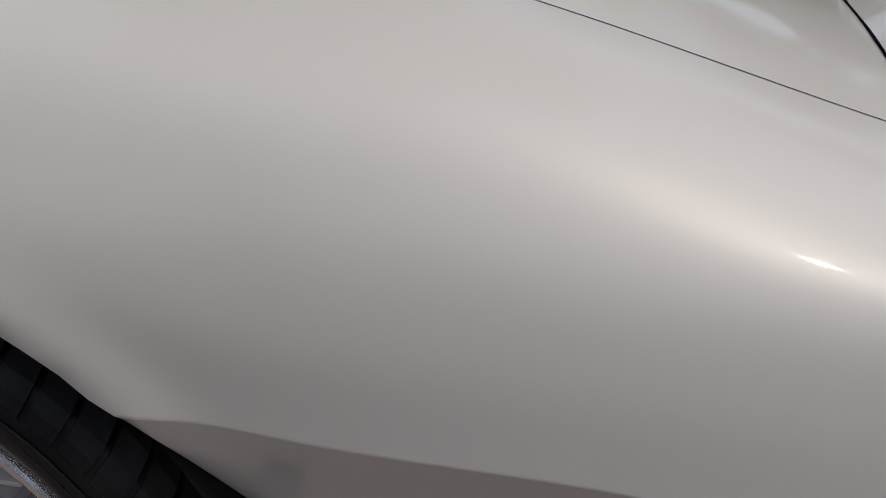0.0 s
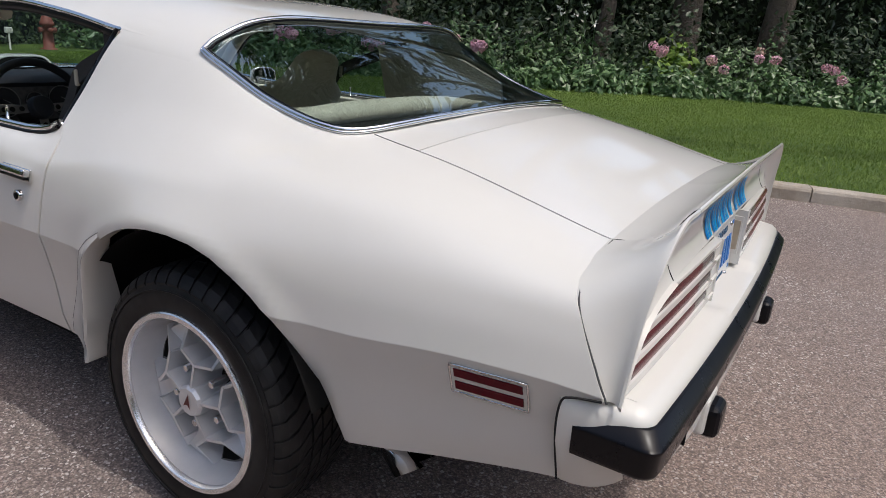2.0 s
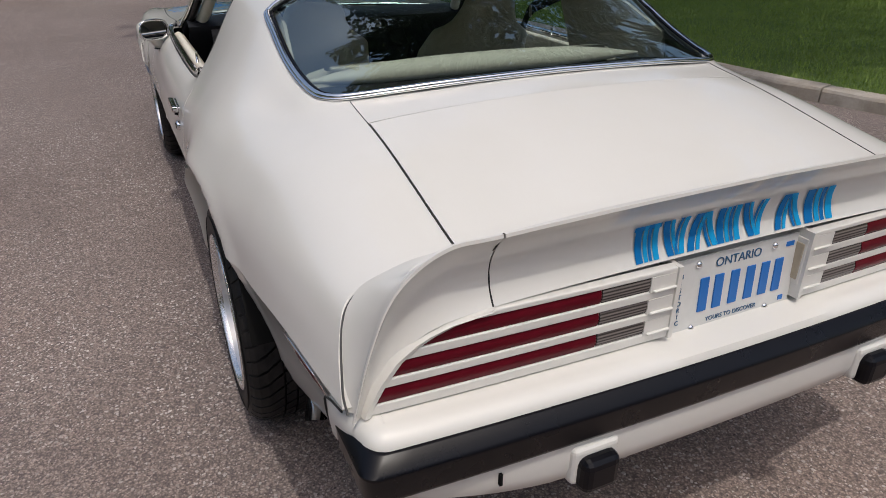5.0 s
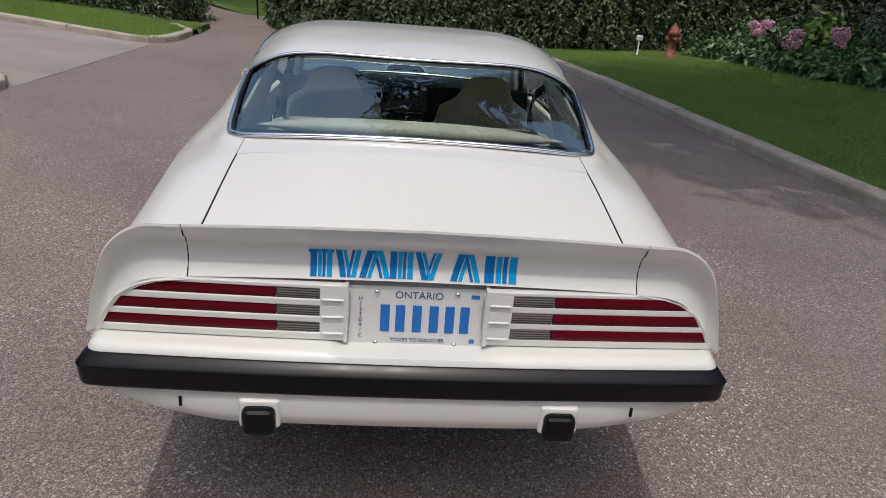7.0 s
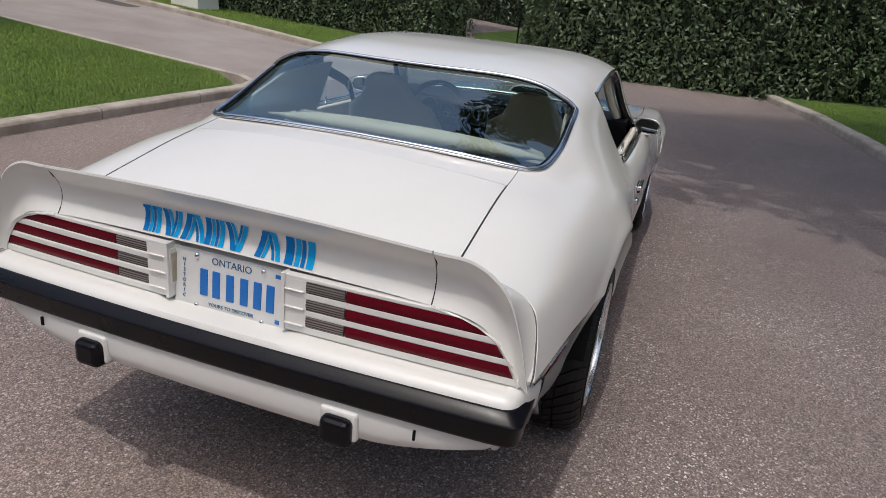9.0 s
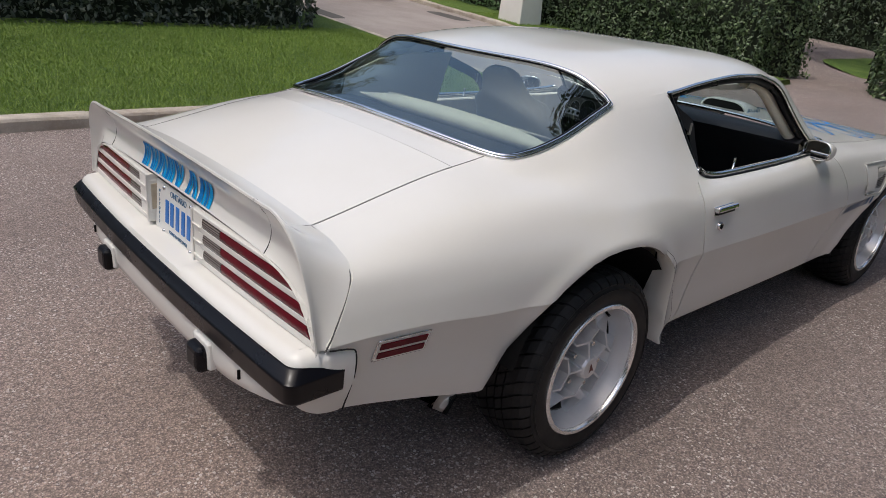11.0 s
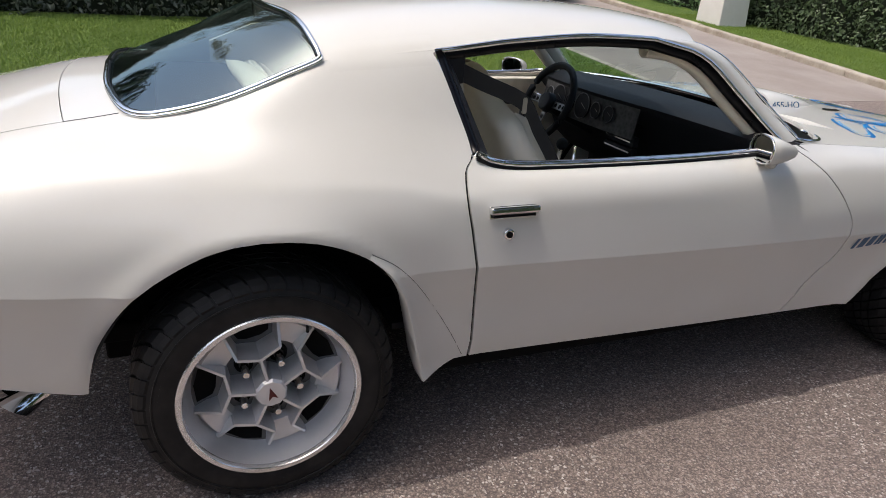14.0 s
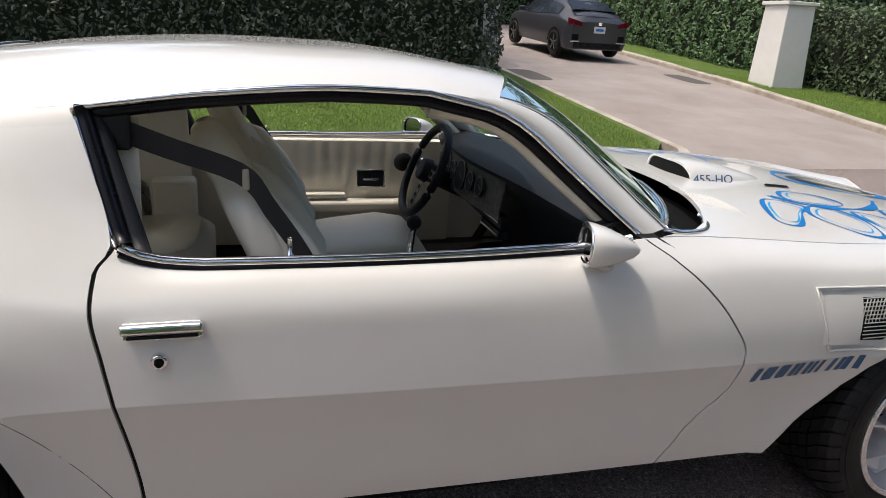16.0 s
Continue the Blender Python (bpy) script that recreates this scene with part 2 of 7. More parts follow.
# pale stones, each smaller than its cell, thicker in worn patches
worn = ramp(ASPHALT, noise_at(ASPHALT, 1.1, 4, 0.6, pos), (0.38, (0.22, 0.22, 0.22)), (0.64, (1, 1, 1)))
spots = mix(ASPHALT, 1.0, ramp(ASPHALT, sep.outputs[0], (0.77, (0, 0, 0)), (0.79, (1, 1, 1))), ramp(ASPHALT, chip.outputs["Distance"], (0.34, (1, 1, 1)), (0.42, (0, 0, 0))), "MULTIPLY")
small = mix(ASPHALT, 1.0, ramp(ASPHALT, sep2.outputs[0], (0.86, (0, 0, 0)), (0.88, (1, 1, 1))), ramp(ASPHALT, fine.outputs["Distance"], (0.38, (1, 1, 1)), (0.48, (0, 0, 0))), "MULTIPLY")
spots = mix(ASPHALT, 1.0, mix(ASPHALT, 1.0, spots, small, "LIGHTEN"), worn, "MULTIPLY")
pale = mix(ASPHALT, sep.outputs[1], (0.40, 0.35, 0.32), (0.70, 0.65, 0.61))
wire(ASPHALT, mix(ASPHALT, spots, base, pale), bsdf(ASPHALT).inputs["Base Color"])
bsdf(ASPHALT).inputs["Specular IOR Level"].default_value = 0.25
bump(ASPHALT, fine.outputs["Distance"], 0.7, 0.004)

DRIVE = material("pale_asphalt", (0.28, 0.24, 0.215), 0.9)
pos = coords(DRIVE)
wire(DRIVE, mix(DRIVE, ramp(DRIVE, noise_at(DRIVE, 0.8, 10, 0.65, pos), (0.3, (0, 0, 0)), (0.7, (1, 1, 1))), (0.24, 0.20, 0.178), (0.33, 0.29, 0.262)), bsdf(DRIVE).inputs["Base Color"])
bump(DRIVE, noise_at(DRIVE, 120, 4, 0.7, pos), 0.5, 0.006)
CONCRETE = material("kerb_concrete", (0.42, 0.38, 0.33), 0.9)
pos = coords(CONCRETE)
wire(CONCRETE, mix(CONCRETE, ramp(CONCRETE, noise_at(CONCRETE, 2.2, 10, 0.7, pos), (0.35, (0, 0, 0)), (0.68, (1, 1, 1))), (0.30, 0.25, 0.195), (0.52, 0.47, 0.40)), bsdf(CONCRETE).inputs["Base Color"])
bump(CONCRETE, noise_at(CONCRETE, 30, 8, 0.7, pos), 0.7, 0.02)

LAWN = material("mown_grass", (0.06, 0.12, 0.02), 0.9)
pos = coords(LAWN)
turf = mix(LAWN, ramp(LAWN, noise_at(LAWN, 1.1, 6, 0.6, pos), (0.35, (0, 0, 0)), (0.7, (1, 1, 1))), (0.085, 0.15, 0.018), (0.17, 0.245, 0.036))
wire(LAWN, mix(LAWN, ramp(LAWN, noise_at(LAWN, 60, 5, 0.7, pos), (0.4, (0, 0, 0)), (0.65, (1, 1, 1))), turf, (0.06, 0.11, 0.014)), bsdf(LAWN).inputs["Base Color"])
bump(LAWN, noise_at(LAWN, 90, 6, 0.7, pos), 1.0, 0.03)
SOIL = material("dark_soil", (0.035, 0.026, 0.018), 0.95)
wire(SOIL, mix(SOIL, noise_at(SOIL, 12, 8), (0.02, 0.015, 0.01), (0.06, 0.045, 0.03)), bsdf(SOIL).inputs["Base Color"])


def leaf_material(name, a, b, rough=0.42):
    m = material(name, a, rough)
    info = node(m, "ShaderNodeNewGeometry")
    n1 = noise_at(m, 0.9, 4)
    col = mix(m, info.outputs["Random Per Island"], a, b)
    col = mix(m, ramp(m, n1, (0.35, (0, 0, 0)), (0.7, (1, 1, 1))), col, tuple(0.5 * (p + q) * 0.8 for p, q in zip(a, b)))
    wire(m, col, bsdf(m).inputs["Base Color"])
    bsdf(m).inputs["Subsurface Weight"].default_value = 0.0
    return m


# near-black core: the shade inside the hedge is put into its colour
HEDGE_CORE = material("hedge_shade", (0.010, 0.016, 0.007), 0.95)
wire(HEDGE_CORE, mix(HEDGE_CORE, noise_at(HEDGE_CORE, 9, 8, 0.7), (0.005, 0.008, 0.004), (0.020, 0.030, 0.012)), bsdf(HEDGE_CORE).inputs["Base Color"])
HEDGE_LEAF = leaf_material("hedge_leaf", (0.030, 0.058, 0.024), (0.135, 0.19, 0.078))
BED_LEAF = leaf_material("bed_leaf", (0.055, 0.125, 0.045), (0.17, 0.27, 0.105))
LIME_LEAF = leaf_material("lime_leaf", (0.12, 0.22, 0.025), (0.20, 0.30, 0.05))
# darker copy of the hedge leaf, with the trees' shade in its colour
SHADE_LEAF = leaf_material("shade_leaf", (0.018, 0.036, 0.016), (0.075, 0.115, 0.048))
TREE_LEAF = leaf_material("tree_leaf", (0.025, 0.055, 0.015), (0.055, 0.09, 0.026))
CEDAR_LEAF = leaf_material("cedar_leaf", (0.026, 0.038, 0.026), (0.105, 0.125, 0.080))
GRASS_BLADE = leaf_material("grass_blade", (0.115, 0.205, 0.022), (0.25, 0.345, 0.055), 0.6)
PINK = leaf_material("pink_petal", (0.78, 0.34, 0.48), (0.90, 0.60, 0.68), 0.7)
WHITE_PETAL = leaf_material("white_petal", (0.70, 0.70, 0.66), (0.80, 0.80, 0.76), 0.7)
PALE = leaf_material("pale_petal", (0.62, 0.38, 0.32), (0.75, 0.56, 0.46), 0.7)
BARK = material("bark", (0.10, 0.08, 0.06), 0.95)
wire(BARK, mix(BARK, noise_at(BARK, 8, 8, 0.7), (0.06, 0.047, 0.038), (0.17, 0.138, 0.112)), bsdf(BARK).inputs["Base Color"])
bump(BARK, noise_at(BARK, 14, 8, 0.7), 1.0, 0.05)
STUCCO = material("white_stucco", (0.74, 0.72, 0.68), 0.9)
wire(STUCCO, mix(STUCCO, noise_at(STUCCO, 3, 8, 0.65), (0.64, 0.62, 0.57), (0.78, 0.76, 0.72)), bsdf(STUCCO).inputs["Base Color"])
bump(STUCCO, noise_at(STUCCO, 70, 5), 0.4, 0.01)

# ---------- ground, road, kerbs, lawns ----------


def rise(x, y):
    """The lie of the land: level under the road, climbing to the left of it."""
    return 0.075 * max(0.0, -x - 4.4) * (1.0 if x > -30 else 30 / -x)


def land(name, xs_of, ys, nx, mat, lift, label, category):
    """A sheet over rows of constant y; xs_of(y) gives its two ends."""
    rows = []
    for y in ys:
        a, b = xs_of(y)
        rows.append([(x, y, rise(x, y) + lift(x, y)) for x in np.linspace(a, b, nx)])
    v, f = sheet(rows)
    return tagged(made(name, v, f, mat, flip=False), label, category, kind="structure")


def road_kerb_x(y):
    """The line of the kerb on the garden side."""
    return float(np.interp(y, [-30, -1.4, 2.5, 6.2, 9.2, 11.3, 13.6], [8.5, 5.15, 4.05, 3.72, 3.45, 3.18, 2.6]))


def ground_sheet():
    a = np.concatenate([-np.geomspace(900, 20, 12), np.linspace(-16, 16, 33), np.geomspace(20, 900, 12)])
    rows = [[(x, y, rise(x, y) - (0.04 if max(abs(x), abs(y)) < 60 else 0.3)) for x in a] for y in a]
    v, f = sheet(rows)
    tagged(made("ground", v, f, SOIL), "dark earth ground running out to the horizon", "ground", kind="structure")


ground_sheet()
land("road", lambda y: (-26.0, 12.0), np.linspace(-32, 40, 80), 90, ASPHALT, lambda x, y: 0.0, "worn brownish-grey asphalt driveway with pale chippings", "road")

land("side_drive", lambda y: (-26.0, -4.9), np.linspace(5.8, 11.9, 12), 60, DRIVE, lambda x, y: 0.005, "pale worn asphalt side drive climbing past the hedge", "drive")


def strip(name, line, width, height, mat, label, under=0.06):
    """A kerb of separate castings along a line of (x, y) points, rounded at the road edge."""
    holder = new(name)
    tagged(holder, label, "kerb", kind="structure")
    p = np.array(line, float)
    seg = np.linalg.norm(np.diff(p, axis=0), axis=1)
    total = seg.sum()
    count = max(1, round(total / 1.5))
    cum = np.concatenate([[0], np.cumsum(seg)])

    def at(d):
        i = min(int(np.searchsorted(cum, d, side="right")) - 1, len(seg) - 1)
        t = (p[i + 1] - p[i]) / seg[i]
        return p[i] + t * (d - cum[i]), np.array((-t[1], t[0]))

    rng = random.Random(len(line) * 7 + int(total * 10))
    for k in range(count):
        a, b = total * k / count + 0.006, total * (k + 1) / count - 0.006
        rows = []
        wob = rng.uniform(-0.006, 0.006)
        for d in np.linspace(a, b, 5):
            c, n = at(d)
            g0 = rise(*c)
            e = rng.uniform(-0.004, 0.004)
            prof = ((0, -under), (0, height - 0.03 + e), (0.012, height - 0.008 + e), (0.035, height + wob), (width, height + wob), (width, -under))
            rows.append([(c[0] + n[0] * o, c[1] + n[1] * o, g0 + h) for o, h in prof])
        v, f = sheet(rows)
        f = [tuple(reversed(q)) for q in f] + [tuple(range(6)), tuple(reversed(range(24, 30)))]
        made("kerb_stone", v, f, mat, holder, smooth=False)


RIGHT = [(road_kerb_x(y), y) for y in np.linspace(-16, 13.9, 32)]
strip("kerb_garden", RIGHT[::-1], 0.19, 0.125, CONCRETE, "weathered concrete kerb beside the garden lawn")
LEFT_NEAR = [(-4.45, -18), (-4.45, -6), (-4.45, 0), (-4.43, 5.45), (-4.52, 5.80), (-4.85, 6.0), (-8, 6.02), (-12, 6.06), (-18, 6.12)]
strip("kerb_drive", LEFT_NEAR, 0.16, 0.12, CONCRETE, "pale concrete kerb rounding into the side drive")
LEFT_FAR = [(-24, 11.75), (-16, 11.55), (-11, 11.3), (-7, 10.75), (-4.75, 10.4), (-4.35, 10.7), (-4.2, 11.4), (-4.25, 12.6), (-4.8, 13.3)]
strip("kerb_corner", LEFT_FAR, 0.16, 0.12, CONCRETE, "broken concrete kerb at the corner of the side drive")


def lawn_lift(x, y):
    return 0.105 + 0.012 * noise.noise((x * 0.6, y * 0.6, 0)) + 0.02 * min(1.0, max(0.0, abs(x) - 5.5))


land("lawn_garden", lambda y: (road_kerb_x(y) + 0.12, 26.0), np.linspace(-16, 12.4, 50), 60, LAWN, lawn_lift, "mown green lawn partly in tree shade", "lawn")
land("lawn_end", lambda y: (road_kerb_x(y) + 0.12, 26.0), np.linspace(12.38, 30, 14), 20, LAWN, lawn_lift, "shaded mown lawn below the hedge", "lawn")
land("lawn_drive", lambda y: (-18.0, -4.56), np.linspace(-18, 5.3, 50), 40, LAWN, lawn_lift, "sunlit mown green lawn below a dark hedge", "lawn")
land("lawn_drive_edge", lambda y: (-18.0, -4.56 - 1.35 * max(0.0, y - 5.3)), np.linspace(5.28, 5.86, 5), 30, LAWN, lawn_lift, "sunlit strip of mown lawn along the kerb", "lawn")


def far_lawn():
    rows = []
    line = LEFT_FAR[:-1]
    for x, y in line:
        far = y + 3.6 if x < -6 else 14.2
        rows.append([(x - 0.02 * j, q, rise(x, q) + lawn_lift(x, q) - 0.005) for j, q in enumerate(np.linspace(y + 0.12, far, 7))])
    rows.append([(x + 0.06, y, -0.03) for x, y, z in rows[-1]])
    v, f = sheet(rows)
    tagged(made("lawn_corner", v, f, LAWN), "sunlit strip of mown lawn behind the corner kerb", "lawn", kind="structure")


far_lawn()
gutter = [(x, y, rise(x, y) + 0.006) for y in np.linspace(5.7, 10.6, 12) for x in (-5.0, -4.43)]
tagged(made("gutter_slab", gutter, [(2 * i, 2 * i + 1, 2 * i + 3, 2 * i + 2) for i in range(11)], DRIVE), "flat concrete gutter strip across the side drive", "gutter", kind="structure")
rng_joint = random.Random(4)
edge = [(-4.43 + rng_joint.uniform(-0.012, 0.012), y) for y in np.linspace(5.75, 10.5, 40)]
joint = [(x + d, y, 0.009) for x, y in edge for d in (-0.012, 0.014)]
tagged(made("gutter_joint", joint, [(2 * i, 2 * i + 1, 2 * i + 3, 2 * i + 2) for i in range(39)], SOIL, smooth=False), "dark open joint between the gutter and the asphalt", "road joint", kind="structure")


def patches():
    m = material("drain_patch", (0.07, 0.062, 0.058), 0.9)
    wire(m, mix(m, noise_at(m, 40, 6), (0.05, 0.045, 0.04), (0.11, 0.10, 0.09)), bsdf(m).inputs["Base Color"])
    for x, y, w, d in ((-11.6, 6.6, 1.5, 0.7), (-11.9, 10.7, 1.4, 0.6)):
        bm = bmesh.new()
        ring = []
        for k in range(14):
            a = 2 * math.pi * k / 14
            px, py = x + w * math.copysign(abs(math.cos(a)) ** 0.5, math.cos(a)) / 2, y + d * math.copysign(abs(math.sin(a)) ** 0.5, math.sin(a)) / 2
            ring.append(bm.verts.new((px, py, rise(px, py) + 0.006)))
        bm.faces.new(ring)
        tagged(part("asphalt_patch", bm, m, None, smooth=False), "darker asphalt repair patch in the side drive", "road patch", kind="structure")


patches()

# ---------- planting ----------


def leaves(rng, points, normals, size, mat, name, parent=None, label="", category="", kind="", droop=0.3, longer=1.7, spread=0.9, shape=4):
    """Many small folded leaves, one island each, facing roughly along the normals."""
    n = len(points)
    t = rng.normal(size=(n, 3))
    nn = normals + spread * rng.normal(size=(n, 3))
    nn /= np.linalg.norm(nn, axis=1)[:, None]
    t -= nn * (t * nn).sum(1)[:, None]
    t /= np.linalg.norm(t, axis=1)[:, None] + 1e-9
    t[:, 2] -= droop
    b = np.cross(nn, t)
    b /= np.linalg.norm(b, axis=1)[:, None] + 1e-9
    s = size * rng.uniform(0.6, 1.35, n)[:, None]
    tip = points + t * s * longer
    left, right = points + t * s * 0.75 * longer / 1.7 + b * s * 0.5 - nn * s * 0.16, points + t * s * 0.75 * longer / 1.7 - b * s * 0.5 - nn * s * 0.16
    verts = np.stack([points, left, tip, right], 1).reshape(-1, 3)
    idx = np.arange(n) * 4
    faces = np.concatenate([np.stack([idx, idx + 1, idx + 2], 1), np.stack([idx, idx + 2, idx + 3], 1)])
    me = bpy.data.meshes.new(name)
    me.from_pydata(verts.tolist(), [], faces.tolist())
    me.materials.append(mat)
    ob = new(name, me)
    ob.parent = parent
    tagged(ob, label, category, kind=kind)
    return ob


def hedge(name, line, depth, height, density, size, mat, label, seed, top_wave=0.15):
    """A clipped hedge along a line: a dark rough core and a thick skin of leaves."""
    rng = np.random.default_rng(seed)
    p = np.array(line, float)
    seg = np.linalg.norm(np.diff(p, axis=0), axis=1)
    cum = np.concatenate([[0], np.cumsum(seg)])
    holder = new(name)
    tagged(holder, label, "hedge")

    def frame_at(d):
        i = min(int(np.searchsorted(cum, d, side="right")) - 1, len(seg) - 1)
        t = (p[i + 1] - p[i]) / seg[i]
        return p[i] + t * (d - cum[i]), np.array((-t[1], t[0]))

    total = cum[-1]
    rows = []
    for d in np.linspace(0, total, max(8, int(total / 0.6))):
        c, n = frame_at(d)
        g0 = rise(*c)
        h = height + top_wave * noise.noise((d * 0.5, seed, 0))
        prof = ((0.36, 0.0), (0.38, h * 0.5), (0.42, h - 0.15), (depth - 0.2, h - 0.15), (depth - 0.1, 0.0))
        rows.append([(c[0] + n[0] * (o + 0.08 * noise.noise((d, k, seed))), c[1] + n[1] * o, g0 + z) for k, (o, z) in enumerate(prof)])
    v, f = sheet(rows)
    f += [tuple(range(5)), tuple(range(len(v) - 5, len(v)))]
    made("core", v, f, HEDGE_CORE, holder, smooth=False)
    count = int(total * (height * 1.0 + depth * 0.5) * density)
    d = rng.uniform(-0.1, total + 0.1, count)
    k = rng.uniform(0, 1, count)
    pts, nor = np.zeros((count, 3)), np.zeros((count, 3))
    for i in range(count):
        c, n = frame_at(min(max(d[i], 0), total))
        lump = noise.noise((d[i] * 1.3, k[i] * height * 1.3, seed)) * 0.22 + noise.noise((d[i] * 4, k[i] * height * 4, seed)) * 0.10
        h = height + top_wave * noise.noise((d[i] * 0.5, seed, 0))
        if k[i] < 0.8:
            z = k[i] / 0.8 * h
            gap = noise.noise((d[i] * 3.1, z * 3.1, seed + 7))
            o, nr = min(0.27, max(-0.12, 0.05 - 0.8 * lump + (0.22 if gap < -0.18 else 0.0))) + abs(rng.normal() * 0.04), (-n[0], -n[1], 0.35)
        else:
            z, o, nr = h - 0.05 + lump + rng.normal() * 0.04, rng.uniform(0, depth), (0, 0, 1)
        ends = min(max(d[i], 0), total)
        over = d[i] - ends
        tdir = np.array((n[1], -n[0]))
        pts[i] = (c[0] + n[0] * o + tdir[0] * over, c[1] + n[1] * o + tdir[1] * over, rise(*c) + max(z, 0.03))
        nor[i] = nr
    for d_end, sign in ((0.0, -1.0), (total, 1.0)):
        c, n = frame_at(d_end)
        out = np.array((n[1], -n[0])) * sign
        m = int(depth * height * density)
        o, z = rng.uniform(0, depth, m), rng.uniform(0.03, height, m)
        over = 0.06 + np.abs(rng.normal(size=m)) * 0.06 + np.array([0.12 * noise.noise((a * 2, b * 2, seed)) for a, b in zip(o, z)])
        cap = np.stack([c[0] + n[0] * o + out[0] * over, c[1] + n[1] * o + out[1] * over, rise(*c) + z], 1)
        pts = np.concatenate([pts, cap])
        nor = np.concatenate([nor, np.tile((out[0], out[1], 0.35), (m, 1))])
    leaves(rng, pts, nor, size, mat, "foliage", holder, kind="stuff")
    return holder


# hedge above the left lawn, returning along the side drive
hedge("clipped_hedge", [(-8.7, -20), (-8.7, 4.5), (-8.95, 5.0), (-9.5, 5.2), (-24, 5.5)], 1.8, 2.6, 430, 0.048, CEDAR_LEAF, "tall dark clipped evergreen hedge rounding the lawn's corner", 3)
# unseen hedge, added to darken what the mirrors reflect
hedge("boundary_hedge", [(20, -21), (-20, -21)], 2.0, 7.0, 55, 0.17, SHADE_LEAF, "tall dark unseen hedge added behind the road for reflections", 31, 0.8)
# hedge behind the gate pillar on the far side of the drive
hedge("clipped_hedge", [(-11.3, 13.0), (-24, 13.2)][::-1], 1.8, 3.4, 380, 0.055, BED_LEAF, "tall leafy green hedge beside the side drive", 5)
hedge("clipped_hedge", [(-5.2, 13.8), (-6.5, 14.0), (-10.6, 12.6)][::-1], 2.2, 1.9, 420, 0.05, HEDGE_LEAF, "rounded dark green hedge beside the gate pillar", 6)
hedge("clipped_hedge", [(-16.5, 17.0), (-7.5, 17.5)], 2.0, 4.2, 220, 0.07, BED_LEAF, "high green hedge behind the gate pillar", 16)
hedge("clipped_hedge", [(-26.5, 3.0), (-26.5, 16.0)], 1.8, 4.5, 200, 0.08, BED_LEAF, "high leafy hedge closing the side drive", 17)
# hedge closing the end of the road and the garden border
hedge("clipped_hedge", [(-3.45, 16.2), (-3.0, 14.9), (-2.2, 13.75), (3.4, 13.7), (10.2, 16.9)], 2.2, 2.8, 460, 0.06, HEDGE_LEAF, "broad dark green hedge closing the end of the road", 7)
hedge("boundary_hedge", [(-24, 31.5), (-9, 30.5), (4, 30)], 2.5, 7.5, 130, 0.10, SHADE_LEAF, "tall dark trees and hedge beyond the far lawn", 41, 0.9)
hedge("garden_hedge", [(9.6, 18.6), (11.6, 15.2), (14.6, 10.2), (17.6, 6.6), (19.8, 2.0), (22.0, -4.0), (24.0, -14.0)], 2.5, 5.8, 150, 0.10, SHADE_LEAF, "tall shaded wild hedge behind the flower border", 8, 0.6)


def tree(name, x, y, trunk_r, trunk_h, crown_r, crown_h, count, seed, label, leaf=TREE_LEAF, size=0.13, lean=(0.0, 0.0)):
    rng = np.random.default_rng(seed)
    holder = new(name)
    g0 = rise(x, y)
    holder.location = (x, y, g0)
    tagged(holder, label, "tree")
    rows, top = [], trunk_h + crown_h * 0.6
    for i in range(14):
        h = top * i / 13
        r = trunk_r * (1.25 - 0.25 * min(1, i / 2)) * (1 - 0.75 * i / 13)
        cx, cy = 0.15 * math.sin(h * 0.5 + seed), 0.15 * math.cos(h * 0.4 + seed)
        rows.append([(cx + r * math.cos(a) * (1 + 0.12 * math.sin(3 * a + seed)), cy + r * math.sin(a), h - 0.1) for a in np.linspace(0, 2 * math.pi, 12, endpoint=False)])
    v, f = sheet(rows, close_v=True)
    made("trunk", v, f, BARK, holder)
    clumps = []
    for i in range(int(10 + crown_r * 3)):
        a, e = rng.uniform(0, 2 * math.pi), rng.uniform(-0.2, 1.0)
        rr = crown_r * (0.35 + 0.6 * rng.uniform()) * math.sqrt(max(0.1, 1 - max(0, e) ** 2))
        q = np.array((lean[0] + rr * math.cos(a), lean[1] + rr * math.sin(a), trunk_h + crown_h * (0.5 + 0.5 * e)))
        clumps.append(q)
        if i < 9:
            start = np.array((0, 0, trunk_h * rng.uniform(0.75, 1.1)))
            bend = (start + q) / 2 + np.array((0, 0, 0.4))
            tv, tf = tube(spline([start, bend, q], 7), trunk_r * 0.22, 6)
            made("limb", tv, tf, BARK, holder)
    clumps = np.array(clumps)
    which = rng.integers(0, len(clumps), count)
    off = rng.normal(size=(count, 3))
    off /= np.linalg.norm(off, axis=1)[:, None]
    rad = crown_r * 0.36 * rng.uniform(0.35, 1.0, count)[:, None] ** 0.5
    pts = clumps[which] + off * rad * np.array((1, 1, 0.7))
    leaves(rng, pts, off + np.array((0, 0, 0.4)), size, leaf, "crown", holder, kind="stuff", spread=0.6)
    return holder


